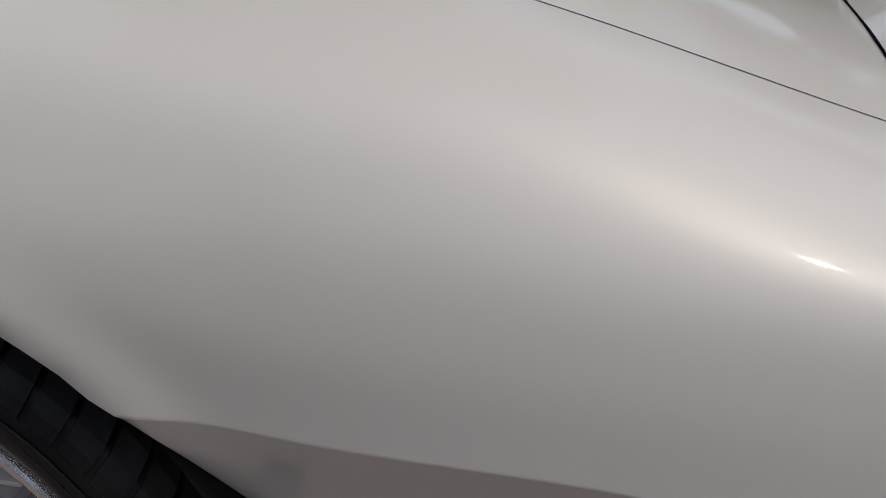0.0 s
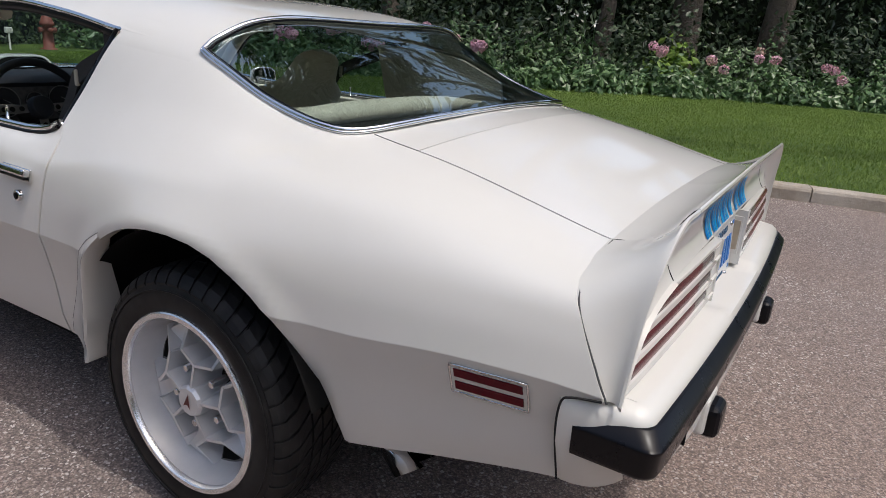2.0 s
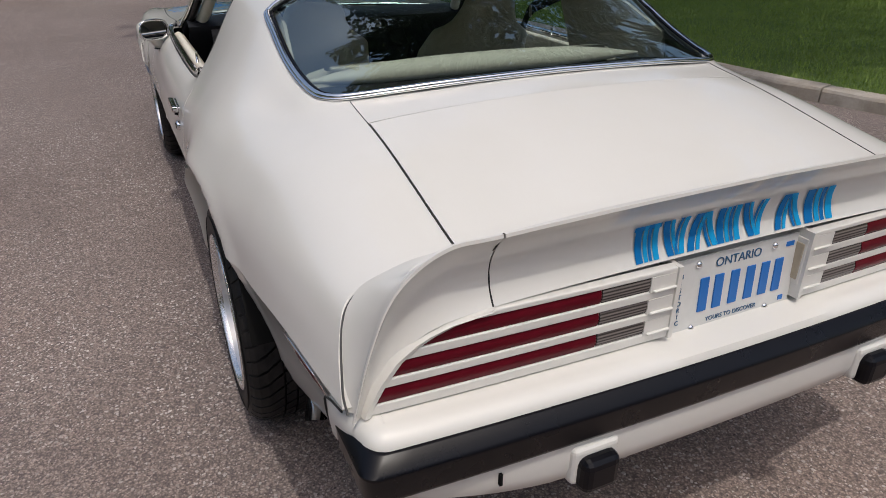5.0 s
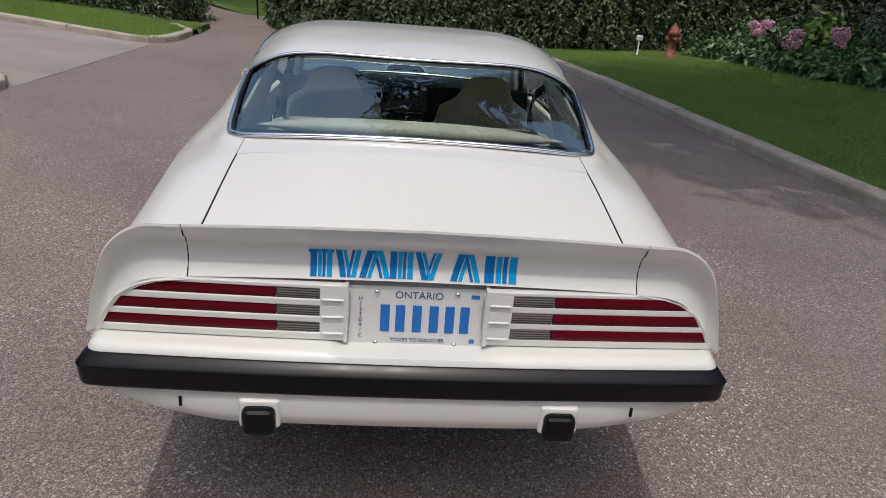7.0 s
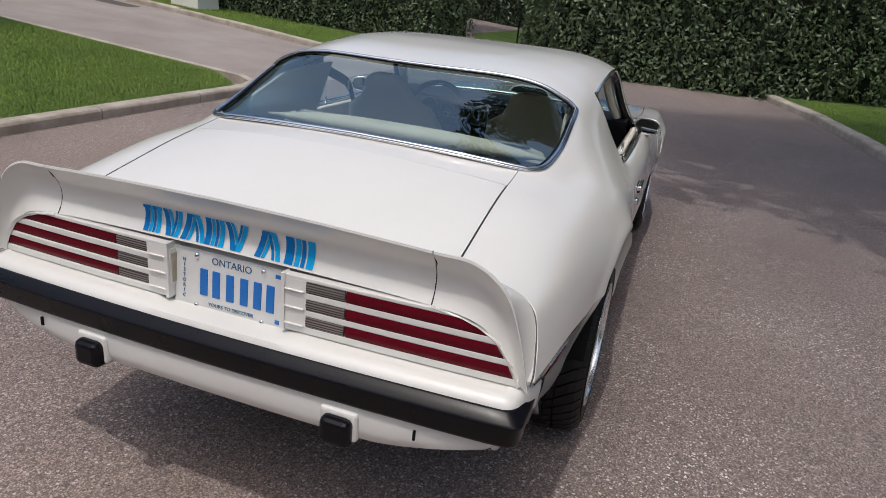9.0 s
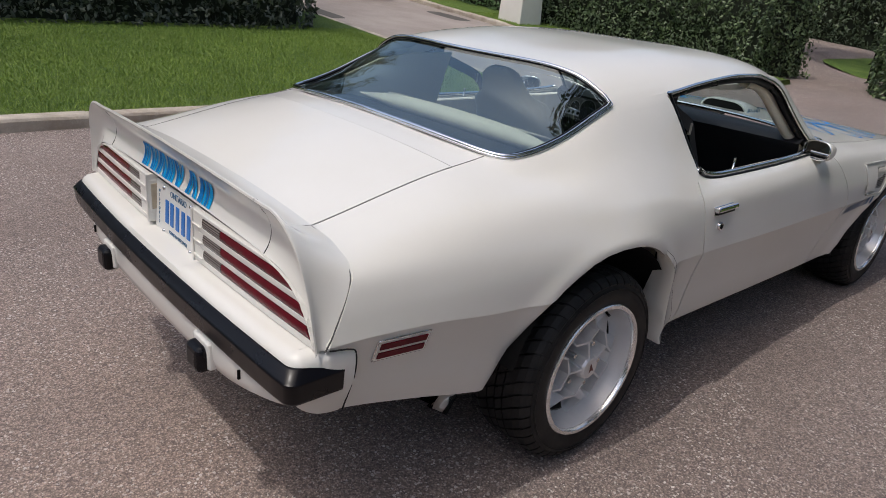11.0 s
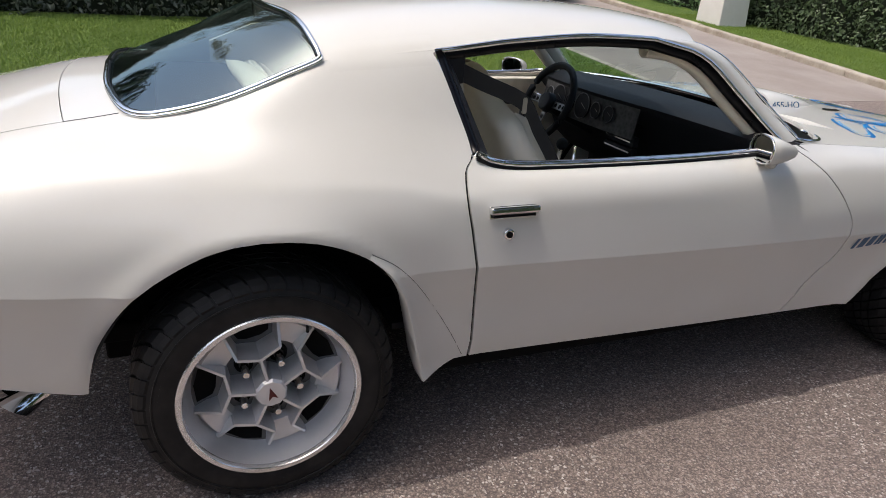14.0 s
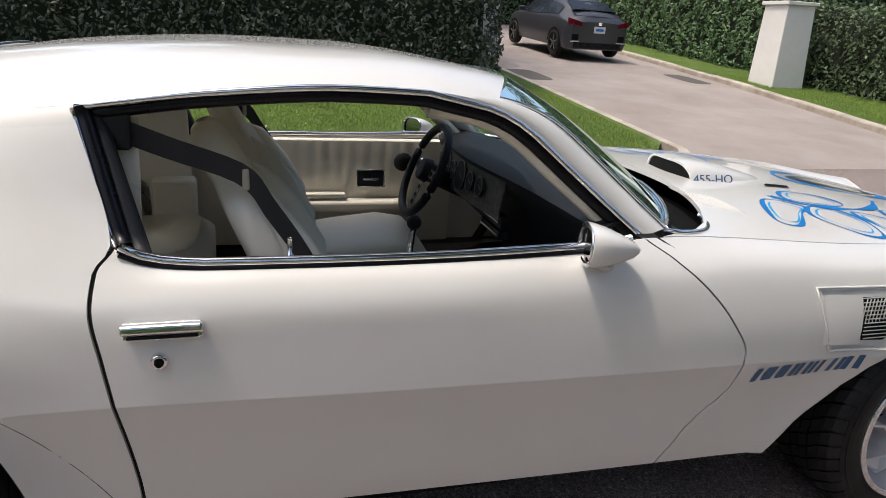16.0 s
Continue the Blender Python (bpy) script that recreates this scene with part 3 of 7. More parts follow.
tree("garden_tree", 8.4, -5.2, 0.34, 6.8, 4.9, 4.2, 15000, 19, "tall spreading tree that dapples the lawn and the road", size=0.20, lean=(-4.1, 8.2))
for i, (x, y, r, th, cr, ch) in enumerate(((17.7, 1.3, 0.40, 6.6, 4.2, 4.4), (17.3, 3.5, 0.46, 6.4, 4.2, 4.4), (13.6, 10.2, 0.30, 4.4, 3.6, 5.0), (20.0, -6.0, 0.36, 4.2, 4.5, 5.5), (9.5, 20.4, 0.3, 3.2, 4.2, 5.0), (16.7, 5.2, 0.26, 4.8, 3.8, 3.8), (12.6, 17.0, 0.22, 4.4, 3.4, 3.6))):
    tree("garden_tree", x, y, r, th, cr, ch, (1900, 1900, 3000, 5000, 5000, 5000, 5000)[i], 20 + i, "large leafy tree shading the garden border", size=0.17, lean=((0.5, -1.0), (-8.2, 1.4), (-4.0, -2.0), (0, 0), (0, 0), (1.0, 1.0), (0.0, 0.0))[i])
for i, (x, y, r, th, cr, ch) in enumerate(((-6.5, -17.0, 0.3, 3.0, 4.0, 5.5), (1.0, -19.5, 0.3, 3.0, 4.2, 6.0), (8.0, -17.0, 0.3, 3.0, 4.0, 6.0), (-13.0, -6.0, 0.3, 3.0, 3.5, 4.5))):
    tree("roadside_tree", x, y, r, th, cr, ch, 6000, 40 + i, "leafy tree standing behind the road")
for i, (x, y) in enumerate(((-16.0, 20.5), (-22.5, 16.5), (-8.0, 23.0), (-1.0, 19.5), (4.5, 19.0), (-27.0, 9.0), (-24.0, 1.0), (-14.5, 1.5))):
    tree("garden_tree", x, y, 0.3, 2.6, 4.0, 5.0, 6000, 60 + i, "leafy green tree behind the hedge")


def bed_front(y):
    """The edge of the flower border against the lawn."""
    return float(np.interp(y, [-9, -1, 1.5, 4.5, 6.6, 8.4, 10.8, 14.4], [19.2, 16.0, 14.7, 12.0, 10.0, 9.4, 8.7, 7.5]))


def flower_heads(rng, holder, spots, mats):
    """Round heads of many small petals."""
    for k, c in enumerate(spots):
        m = 110
        o = rng.normal(size=(m, 3))
        o /= np.linalg.norm(o, axis=1)[:, None]
        leaves(rng, np.array(c) + o * 0.115 * np.array((1, 1, 0.82)), o, 0.040, mats[k % len(mats)], "blossom", holder, spread=0.25, droop=0.0, longer=1.2)


def border():
    """Low shrubs, hydrangeas and tall herbs along the foot of the garden hedge."""
    rng = np.random.default_rng(11)
    line = [np.array((bed_front(y), y)) for y in np.linspace(14.4, -5.0, 120)]
    cum = np.concatenate([[0], np.cumsum([np.linalg.norm(b - a) for a, b in zip(line, line[1:])])])
    blooms = (-0.5, 1.1, 2.0, 3.0, 6.1, 6.9, 7.8, 8.7, 9.8, 11.3, 12.4, 13.3)

    def shrub(x, y, r, h, n, size, mat):
        holder = new("border_shrub")
        holder.location = (x, y, lawn_lift(x, y) - 0.01)
        lobes = rng.normal(size=(5, 3)) * np.array((0.45, 0.45, 0.25)) * r
        which = rng.integers(0, 5, n)
        off = rng.normal(size=(n, 3))
        off[:, 2] = np.abs(off[:, 2]) * 1.1 - 0.1
        off /= np.linalg.norm(off, axis=1)[:, None]
        pts = lobes[which] * np.array((1, 1, 0.4)) + off * np.array((r * 0.8, r * 0.85, h)) * rng.uniform(0.5, 1.0, n)[:, None]
        pts[:, 2] = np.maximum(pts[:, 2], 0.02)
        leaves(rng, pts, off + np.array((-0.4, 0, 0.4)), size, mat, "foliage", holder, kind="stuff")
        return holder

    for k, d in enumerate(np.arange(0.2, cum[-1], 0.58)):
        i = min(int(np.searchsorted(cum, d, side="right")) - 1, len(line) - 2)
        t = (line[i + 1] - line[i]) / np.linalg.norm(line[i + 1] - line[i])
        back = np.array((-t[1], t[0]))
        c = line[i] + t * (d - cum[i])
        # a close front row of broad-leaved edging
        q = c + back * (0.30 + rng.uniform(-0.08, 0.1))
        tagged(shrub(*q, rng.uniform(0.40, 0.52), rng.uniform(0.45, 0.72), 360, 0.095, BED_LEAF), "low dark green broad-leaved shrub edging the lawn", "shrub", "border shrubs")
        # taller plants behind, with shadowed gaps
        if k % 2 == 0:
            q = c + back * (1.05 + rng.uniform(-0.1, 0.25))
            lime = (k // 2) % 5 == 2
            h = rng.uniform(0.95, 1.6)
            plant = shrub(*q, rng.uniform(0.42, 0.6), h, 420, 0.12 if lime else 0.075, LIME_LEAF if lime else BED_LEAF)
            if (k // 2) % 6 == 4:
                for b in range(7):
                    top = (rng.uniform(-0.4, 0.2), rng.uniform(-0.45, 0.45), h * rng.uniform(1.0, 1.3))
                    sv, sf = tube([(top[0] + 0.06, top[1], 0.1), (top[0] + 0.03, top[1], h * 0.6), top], 0.006, 5)
                    made("stem", sv, sf, BED_LEAF, plant)
                    o = rng.normal(size=(7, 3)) * np.array((1, 1, 0.4))
                    leaves(rng, np.array(top) + o * 0.01, o + np.array((-0.6, 0, 0.6)), 0.05, WHITE_PETAL, "blossom", plant, spread=0.3, droop=0.0, longer=1.8)
                tagged(plant, "dark leafy perennial with white star flowers above the border", "flowering plant", "border shrubs")
            elif lime:
                tagged(plant, "lime green large-leaved shrub in the flower border", "shrub", "border shrubs")
            else:
                tagged(plant, "feathery dark green herb clump in the flower border", "shrub", "border shrubs")
        if k % 2 == 1:
            q = c + back * (1.75 + rng.uniform(-0.2, 0.3))
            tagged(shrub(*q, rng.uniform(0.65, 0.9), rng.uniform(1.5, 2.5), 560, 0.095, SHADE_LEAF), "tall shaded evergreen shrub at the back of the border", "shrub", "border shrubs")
    for k, y in enumerate(blooms):
        q = np.array((bed_front(y) + 0.75, y))
        h = 0.85 + 0.25 * (k % 2)
        plant = shrub(*q, 0.45, h, 300, 0.10, BED_LEAF)
        n = 3 if y < 6 else 7
        spots = [(-0.38 + rng.uniform(-0.05, 0.15), rng.uniform(-0.34, 0.34), h * rng.uniform(0.62, 1.02)) for _ in range(n)]
        flower_heads(rng, plant, spots, (PINK, PINK, PALE) if k in (1, 2, 7) else (PINK,))
        tagged(plant, "hydrangea shrub with round pink flower heads", "flowering shrub", "hydrangeas")


border()


def turf_blades(name, x0, x1, y0, y1, n, seed, label, inside, tall=1.0):
    rng = np.random.default_rng(seed)
    x, y = rng.uniform(x0, x1, n), rng.uniform(y0, y1, n)
    keep = np.array([inside(a, b) for a, b in zip(x, y)])
    x, y = x[keep], y[keep]
    n = len(x)
    z = np.array([rise(a, b) + lawn_lift(a, b) for a, b in zip(x, y)])
    a = rng.uniform(0, 2 * math.pi, n)
    w, h = 0.0045, rng.uniform(0.03, 0.065, n) * tall
    lean = rng.normal(size=(n, 2)) * 0.022 * tall
    verts = np.stack([np.stack([x - w * np.cos(a), y - w * np.sin(a), z], 1), np.stack([x + w * np.cos(a), y + w * np.sin(a), z], 1), np.stack([x + lean[:, 0], y + lean[:, 1], z + h], 1)], 1).reshape(-1, 3)
    me = bpy.data.meshes.new(name)
    me.from_pydata(verts.tolist(), [], np.arange(n * 3).reshape(-1, 3).tolist())
    me.materials.append(GRASS_BLADE)
    tagged(new(name, me), label, "grass", kind="stuff")


turf_blades("grass", -8.9, -4.56, -9.0, 5.75, 150000, 1, "short mown grass blades on the sunlit lawn", lambda x, y: x < -4.60 - 1.35 * max(0.0, y - 5.3) and y < 5.72, 0.62)
turf_blades("grass", 3.3, 15.5, -3.5, 13.4, 230000, 2, "short mown grass blades on the garden lawn", lambda x, y: road_kerb_x(y) + 0.15 < x < bed_front(y) + 0.2, 0.6)
turf_blades("grass", -12.0, -4.4, 10.5, 13.5, 30000, 3, "short mown grass blades behind the corner kerb", lambda x, y: y > float(np.interp(x, [-16, -11, -7, -4.75], [11.68, 11.42, 10.88, 10.55])) and y < 13.2, 0.7)


def gate_pillar(x, y, lamp):
    holder = new("gate_pillar")
    holder.location = (x, y, rise(x, y))
    tagged(holder, "square white stuccoed gate pillar with a flat cap", "gate pillar", "gate pillars")
    rows = []
    for h, w in ((-0.2, 0.40), (0.0, 0.40), (0.9, 0.37), (1.78, 0.345)):
        rows.append([(-w, -w, h), (w, -w, h), (w, w, h), (-w, w, h)])
    v, f = sheet(rows, close_v=True)
    made("shaft", v, f + [(12, 13, 14, 15)], STUCCO, holder, smooth=False, bevel=0.012)
    part("cap", block((0.80, 0.80, 0.075), (0, 0, 1.82)), STUCCO, holder, smooth=False, bevel=0.015)
    if lamp:
        lv, lf = [], []
        prof = ((1.86, 0.09), (1.90, 0.10), (1.92, 0.05), (1.98, 0.05), (2.02, 0.10), (2.27, 0.14), (2.29, 0.17), (2.38, 0.06), (2.43, 0.02))
        rows = [[(r * math.cos(a), r * math.sin(a), h) for a in np.linspace(0, 2 * math.pi, 8, endpoint=False)] for h, r in prof]
        lv, lf = sheet(rows, close_v=True)
        made("lantern", lv, lf, BLACK_RUBBER, holder, smooth=False, label="dark metal lantern on the pillar")


gate_pillar(-10.66, 12.08, True)
gate_pillar(-10.6, 5.0, False)


def hydrant(x, y):
    holder = new("fire_hydrant")
    holder.location = (x, y, 0.1)
    tagged(holder, "dull red cast iron fire hydrant on the lawn", "hydrant")
    red = material("hydrant_red", (0.26, 0.075, 0.05), 0.6)
    wire(red, mix(red, noise_at(red, 14, 6), (0.20, 0.055, 0.04), (0.32, 0.10, 0.07)), bsdf(red).inputs["Base Color"])
    prof = ((0, 0.17), (0.04, 0.17), (0.05, 0.11), (0.5, 0.10), (0.52, 0.145), (0.57, 0.145), (0.60, 0.12), (0.70, 0.09), (0.76, 0.03), (0.80, 0.025))
    v, f = sheet([[(r * math.cos(a), r * math.sin(a), h) for a in np.linspace(0, 2 * math.pi, 16, endpoint=False)] for h, r in prof], close_v=True)
    made("barrel", v, f, red, holder)
    for ang in (0, 90, 180):
        bm = bmesh.new()
        bmesh.ops.create_cone(bm, cap_ends=True, segments=12, radius1=0.06, radius2=0.05, depth=0.1, matrix=pose(0.13 * math.cos(radians(ang + 180)), 0.13 * math.sin(radians(ang + 180)), 0.42, 0, 90, ang))
        part("outlet", bm, red, holder)



def hoop_rail(x, y):
    pts = [(x - 0.28, y, 0.0), (x - 0.28, y, 0.86), (x - 0.18, y, 1.0), (x + 0.28, y, 1.02), (x + 0.45, y, 1.02)]
    v, f = tube(spline(pts, 20), 0.025, 8)
    tagged(made("hoop_rail", v, f, DARK), "thin dark metal hoop rail beside the path", "rail")


hoop_rail(-3.65, 17.8)
land("lawn_beyond", lambda y: (-6.5 + 0.22 * max(0.0, 22.0 - y) ** 2, -1.0), np.linspace(19.0, 28.5, 24), 12, LAWN, lambda x, y: min(0.05, 0.006 + 0.05 * (y - 19.0)), "sunlit lawn beyond the end of the hedge", "lawn")

hydrant(6.6, 14.1)
v, f = tube([(5.75, 14.0, 0.05), (5.75, 14.0, 0.42), (5.75, 14.0, 0.44)], 0.018, 8)
marker = made("marker_post", v, f, STUCCO)
tagged(marker, "thin white marker post with a small head on the lawn", "marker post")
part("head", block((0.16, 0.05, 0.12), (5.75, 14.0, 0.5)), STUCCO, marker, smooth=False, bevel=0.02)

# ---------- the white coupe ----------
# The car stands along +y, rear axle at y = 0, front axle at y = 2.743.
car = new("car")
tagged(car, "white classic two-door muscle coupe with blue decals parked on asphalt", "car")

SILL_X = keys((-1.02, 0.775), (-0.7, 0.80), (-0.42, 0.825), (0.5, 0.855), (1.2, 0.865), (2.1, 0.865), (3.2, 0.86), (3.85, 0.70))
SILL_Z = keys((-1.02, 0.50), (-0.9, 0.483), (-0.7, 0.441), (-0.43, 0.382), (0.0, 0.34), (0.45, 0.335), (0.62, 0.345), (2.2, 0.32), (3.85, 0.33))
CREASE_X = keys((-1.02, 0.832), (-0.9, 0.850), (-0.7, 0.868), (-0.42, 0.892), (-0.16, 0.912), (0.1, 0.922), (0.5, 0.920), (1.1, 0.924), (2.0, 0.918), (2.75, 0.93), (3.4, 0.90), (3.85, 0.74))
CREASE_Z = keys((-1.02, 0.713), (-0.9, 0.720), (-0.73, 0.713), (-0.47, 0.687), (-0.1, 0.675), (0.55, 0.667), (1.1, 0.653), (2.0, 0.634), (2.75, 0.63), (3.85, 0.60))
MID_X = keys((-1.02, 0.814), (-0.9, 0.828), (-0.42, 0.880), (-0.16, 0.911), (0.1, 0.927), (0.3, 0.918), (0.55, 0.911), (1.1, 0.914), (2.0, 0.909), (2.75, 0.93), (3.4, 0.89), (3.85, 0.72))
MID_Z = keys((-1.02, 0.79), (-0.9, 0.80), (-0.42, 0.785), (-0.16, 0.80), (0.1, 0.805), (0.3, 0.79), (0.55, 0.76), (1.1, 0.76), (2.0, 0.74), (2.75, 0.745), (3.85, 0.69))
SHO_X = keys((-1.02, 0.785), (-0.9, 0.795), (-0.42, 0.846), (-0.16, 0.872), (0.1, 0.890), (0.3, 0.888), (0.55, 0.897), (1.1, 0.903), (1.6, 0.893), (2.0, 0.876), (2.75, 0.885), (3.4, 0.84), (3.85, 0.66))
SHO_Z = keys((-1.02, 0.855), (-0.9, 0.862), (-0.42, 0.872), (-0.16, 0.885), (0.1, 0.892), (0.3, 0.880), (0.55, 0.845), (1.1, 0.84), (1.6, 0.838), (2.0, 0.845), (2.75, 0.84), (3.85, 0.76))
# quarter panel above the shoulder
COVE_X = keys((-0.9, 0.722), (-0.42, 0.786), (-0.16, 0.812), (0.1, 0.838), (0.3, 0.848), (0.5, 0.860), (0.6, 0.862))
COVE_Z = keys((-0.9, 0.896), (-0.42, 0.943), (-0.16, 0.953), (0.1, 0.950), (0.3, 0.936), (0.5, 0.906), (0.6, 0.902))
SAIL_X = keys((-0.9, 0.655), (-0.42, 0.682), (-0.16, 0.722), (0.0, 0.750), (0.2, 0.766), (0.35, 0.776), (0.6, 0.780))
SAIL_Z = keys((-0.9, 0.908), (-0.42, 0.988), (-0.16, 0.996), (0.0, 1.020), (0.2, 1.035), (0.35, 1.032), (0.6, 1.02))
EDGE_X = keys((-0.9, 0.583), (-0.43, 0.576), (-0.35, 0.592), (-0.29, 0.608), (-0.23, 0.638), (-0.14, 0.656), (-0.03, 0.664), (0.10, 0.660), (0.19, 0.654), (0.35, 0.664), (0.49, 0.673), (0.6, 0.68))
EDGE_Z = keys((-0.9, 0.914), (-0.43, 1.013), (-0.35, 1.022), (-0.29, 1.030), (-0.23, 1.038), (-0.14, 1.053), (-0.03, 1.088), (0.10, 1.142), (0.19, 1.178), (0.35, 1.198), (0.49, 1.214), (0.6, 1.222))
BEYOND = keys((-0.9, 0.006), (-0.35, 0.008), (-0.15, 0.05), (0.1, 0.05), (0.2, 0.025), (0.6, 0.015))
# door and front wing above the shoulder
DCOVE_X = keys((0.5, 0.868), (1.1, 0.872), (1.6, 0.864), (2.0, 0.838), (2.4, 0.838), (2.75, 0.836), (3.4, 0.78), (3.85, 0.60))
DCOVE_Z = keys((0.5, 0.893), (1.1, 0.889), (1.6, 0.890), (2.0, 0.893), (2.4, 0.876), (2.75, 0.868), (3.4, 0.825), (3.85, 0.755))
BELT_X = keys((0.5, 0.814), (0.64, 0.820), (0.74, 0.823), (1.1, 0.826), (1.6, 0.820), (1.75, 0.80), (2.0, 0.765), (2.4, 0.772), (2.75, 0.762), (3.4, 0.70), (3.85, 0.50))
BELT_Z = keys((0.5, 0.962), (0.567, 0.955), (0.60, 0.940), (0.64, 0.928), (0.74, 0.919), (1.1, 0.917), (1.6, 0.928), (1.75, 0.940), (2.0, 0.924), (2.4, 0.897), (2.75, 0.882), (3.1, 0.855), (3.4, 0.815), (3.85, 0.72))

REAR_ARCH = [(-0.437, 0.375), (-0.425, 0.44), (-0.395, 0.535), (-0.32, 0.655), (-0.23, 0.727), (-0.12, 0.780), (0.0, 0.797), (0.12, 0.785), (0.22, 0.745), (0.30, 0.685), (0.355, 0.60), (0.39, 0.50), (0.41, 0.40), (0.42, 0.30)]
FRONT_ARCH = [(2.19, 0.31), (2.235, 0.40), (2.30, 0.48), (2.42, 0.60), (2.55, 0.695), (2.68, 0.745), (2.78, 0.752), (2.90, 0.735), (3.02, 0.67), (3.10, 0.56), (3.14, 0.44), (3.15, 0.32)]


def arch_line(points):
    a = spline(points, 120)
    order = np.argsort(a[:, 0])
    return a[order]


ARCHES = [arch_line(REAR_ARCH), arch_line(FRONT_ARCH)]


def arch_z(y):
    for a in ARCHES:
        if a[0, 0] < y < a[-1, 0]:
            return float(np.interp(y, a[:, 0], a[:, 1]))
    return -1.0


def arch_columns(a, n):
    d = np.concatenate([[0], np.cumsum(np.hypot(*np.diff(a, axis=0).T))])
    return list(np.interp(np.linspace(0, d[-1], n), d, a[:, 0]))


LOW_ROWS, UP_ROWS = 9, 36


def section(y, rear):
    """The side of the body at y, from sill to upper edge: points (x, z), clipped by the wheel arch."""
    sill, crease = np.array((SILL_X(y), SILL_Z(y))), np.array((CREASE_X(y), CREASE_Z(y)))
    low = []
    for k in range(LOW_ROWS):
        s = k / (LOW_ROWS - 1)
        s = 1 - (1 - s) ** 1.5
        p = sill * (1 - s) + crease * s
        p = p - np.array((0.010 * math.sin(math.pi * s), 0))
        if k == 0:
            p = p - np.array((0.012, 0.004))
        low.append(p)
    low[-2] = crease * 0.97 + low[-3] * 0.03
    up = [crease, (MID_X(y), MID_Z(y)), (SHO_X(y), SHO_Z(y))]
    if rear:
        up += [(COVE_X(y), COVE_Z(y)), (SAIL_X(y), SAIL_Z(y)), (EDGE_X(y), EDGE_Z(y)), (EDGE_X(y) - 0.10, EDGE_Z(y) + BEYOND(y))]
        curve = spline(up, (UP_ROWS - 1) * 6 // 5 + 1)[:UP_ROWS]
        curve[1] = crease * 0.8 + curve[1] * 0.2
        return np.array(low + [q for q in curve[1:]])
    else:
        up += [(DCOVE_X(y), DCOVE_Z(y)), (BELT_X(y), BELT_Z(y))]
    curve = spline(up, UP_ROWS)
    curve[1] = crease * 0.8 + curve[1] * 0.2
    return np.array(low + [q for q in curve[1:]])


def side_point(y, k, rear):
    """Point of row k at y, never below the arch."""
    sec = section(y, rear)
    za = arch_z(y)
    if za > 0:
        zs = np.maximum.accumulate(sec[:, 1])
        if zs[k] < za:
            i = int(np.searchsorted(zs, za))
            f = (za - zs[i - 1]) / max(1e-6, zs[i] - zs[i - 1])
            return sec[i - 1] * (1 - f) + sec[i] * f
    return sec[k]


ROWS = LOW_ROWS + UP_ROWS - 1
TAIL_SEAM = keys((0.0, -0.932), (0.69, -0.932), (0.706, -1.009), (0.72, -1.002), (0.76, -0.980), (0.80, -0.958), (0.84, -0.936), (0.87, -0.916), (0.95, -0.905))
DOOR_REAR = keys((0.3, 0.585), (0.39, 0.583), (0.64, 0.557), (0.76, 0.538), (0.86, 0.523), (0.92, 0.530), (0.96, 0.560), (1.1, 0.525), (1.213, 0.488), (1.3, 0.47))
DOOR_FRONT = keys((0.3, 1.84), (0.45, 1.915), (0.57, 2.005), (0.66, 2.014), (0.75, 1.965), (0.83, 1.895), (0.90, 1.81), (0.95, 1.74), (1.1, 1.7))


def flare(y, z):
    """The rolled swelling of the panel round a wheel arch."""
    best = 9.0
    for a in ARCHES:
        if a[0, 0] - 0.2 < y < a[-1, 0] + 0.2:
            best = min(best, float(np.min(np.hypot(a[:, 0] - y, a[:, 1] - z))))
    low = 1.0 if y > 0 else min(1.0, max(0.15, (z - 0.45) / 0.25))
    return 0.016 * low * math.exp(-((best / 0.042) ** 2)) - 0.006 * math.exp(-((best / 0.008) ** 2))


def flanged(grid, ends=0.022, top=0.014, bottom=0.03):
    """Folds the four edges of a panel inwards."""
    g = [[(x - bottom, y, z)] + [(x, y, z) for x, y, z in col] + [(col[-1][0] - 0.002, col[-1][1], col[-1][2] - top)] for col in grid for x, y, z in col[:1]]
    first = [(x - ends, y, z) for x, y, z in g[0]]
    last = [(x - ends, y, z) for x, y, z in g[-1]]
    return [first] + g + [last]


def side_panel(columns, rear, first=None, last=None, reach=0.3):
    """Grid over columns of y whose first and last columns follow a seam y(z)."""
    y0, y1 = columns[0], columns[-1]
    grid = []
    for y in columns:
        col = []
        for k in range(ROWS):
            yy = y
            z = section(y, rear)[k][1]
            for _ in range(2):
                shift = 0.0
                if first:
                    shift += (first(z) - y0) * max(0.0, 1 - (y - y0) / reach) ** 1.5
                if last:
                    shift += (last(z) - y1) * max(0.0, 1 - (y1 - y) / reach) ** 1.5
                yy = y + shift
                z = section(yy, rear)[k][1]
            x, z = side_point(yy, k, rear)
            col.append((x + flare(yy, z), yy, z))
        grid.append(col)
    return grid


def clean(v, f):
    """Drops quads squeezed flat by the arches."""
    out = []
    for q in f:
        seen = []
        for i in q:
            if not seen or all(np.linalg.norm(np.subtract(v[i], v[j])) > 1e-5 for j in seen):
                seen.append(i)
        if len(seen) > 2:
            out.append(tuple(seen))
    return v, out


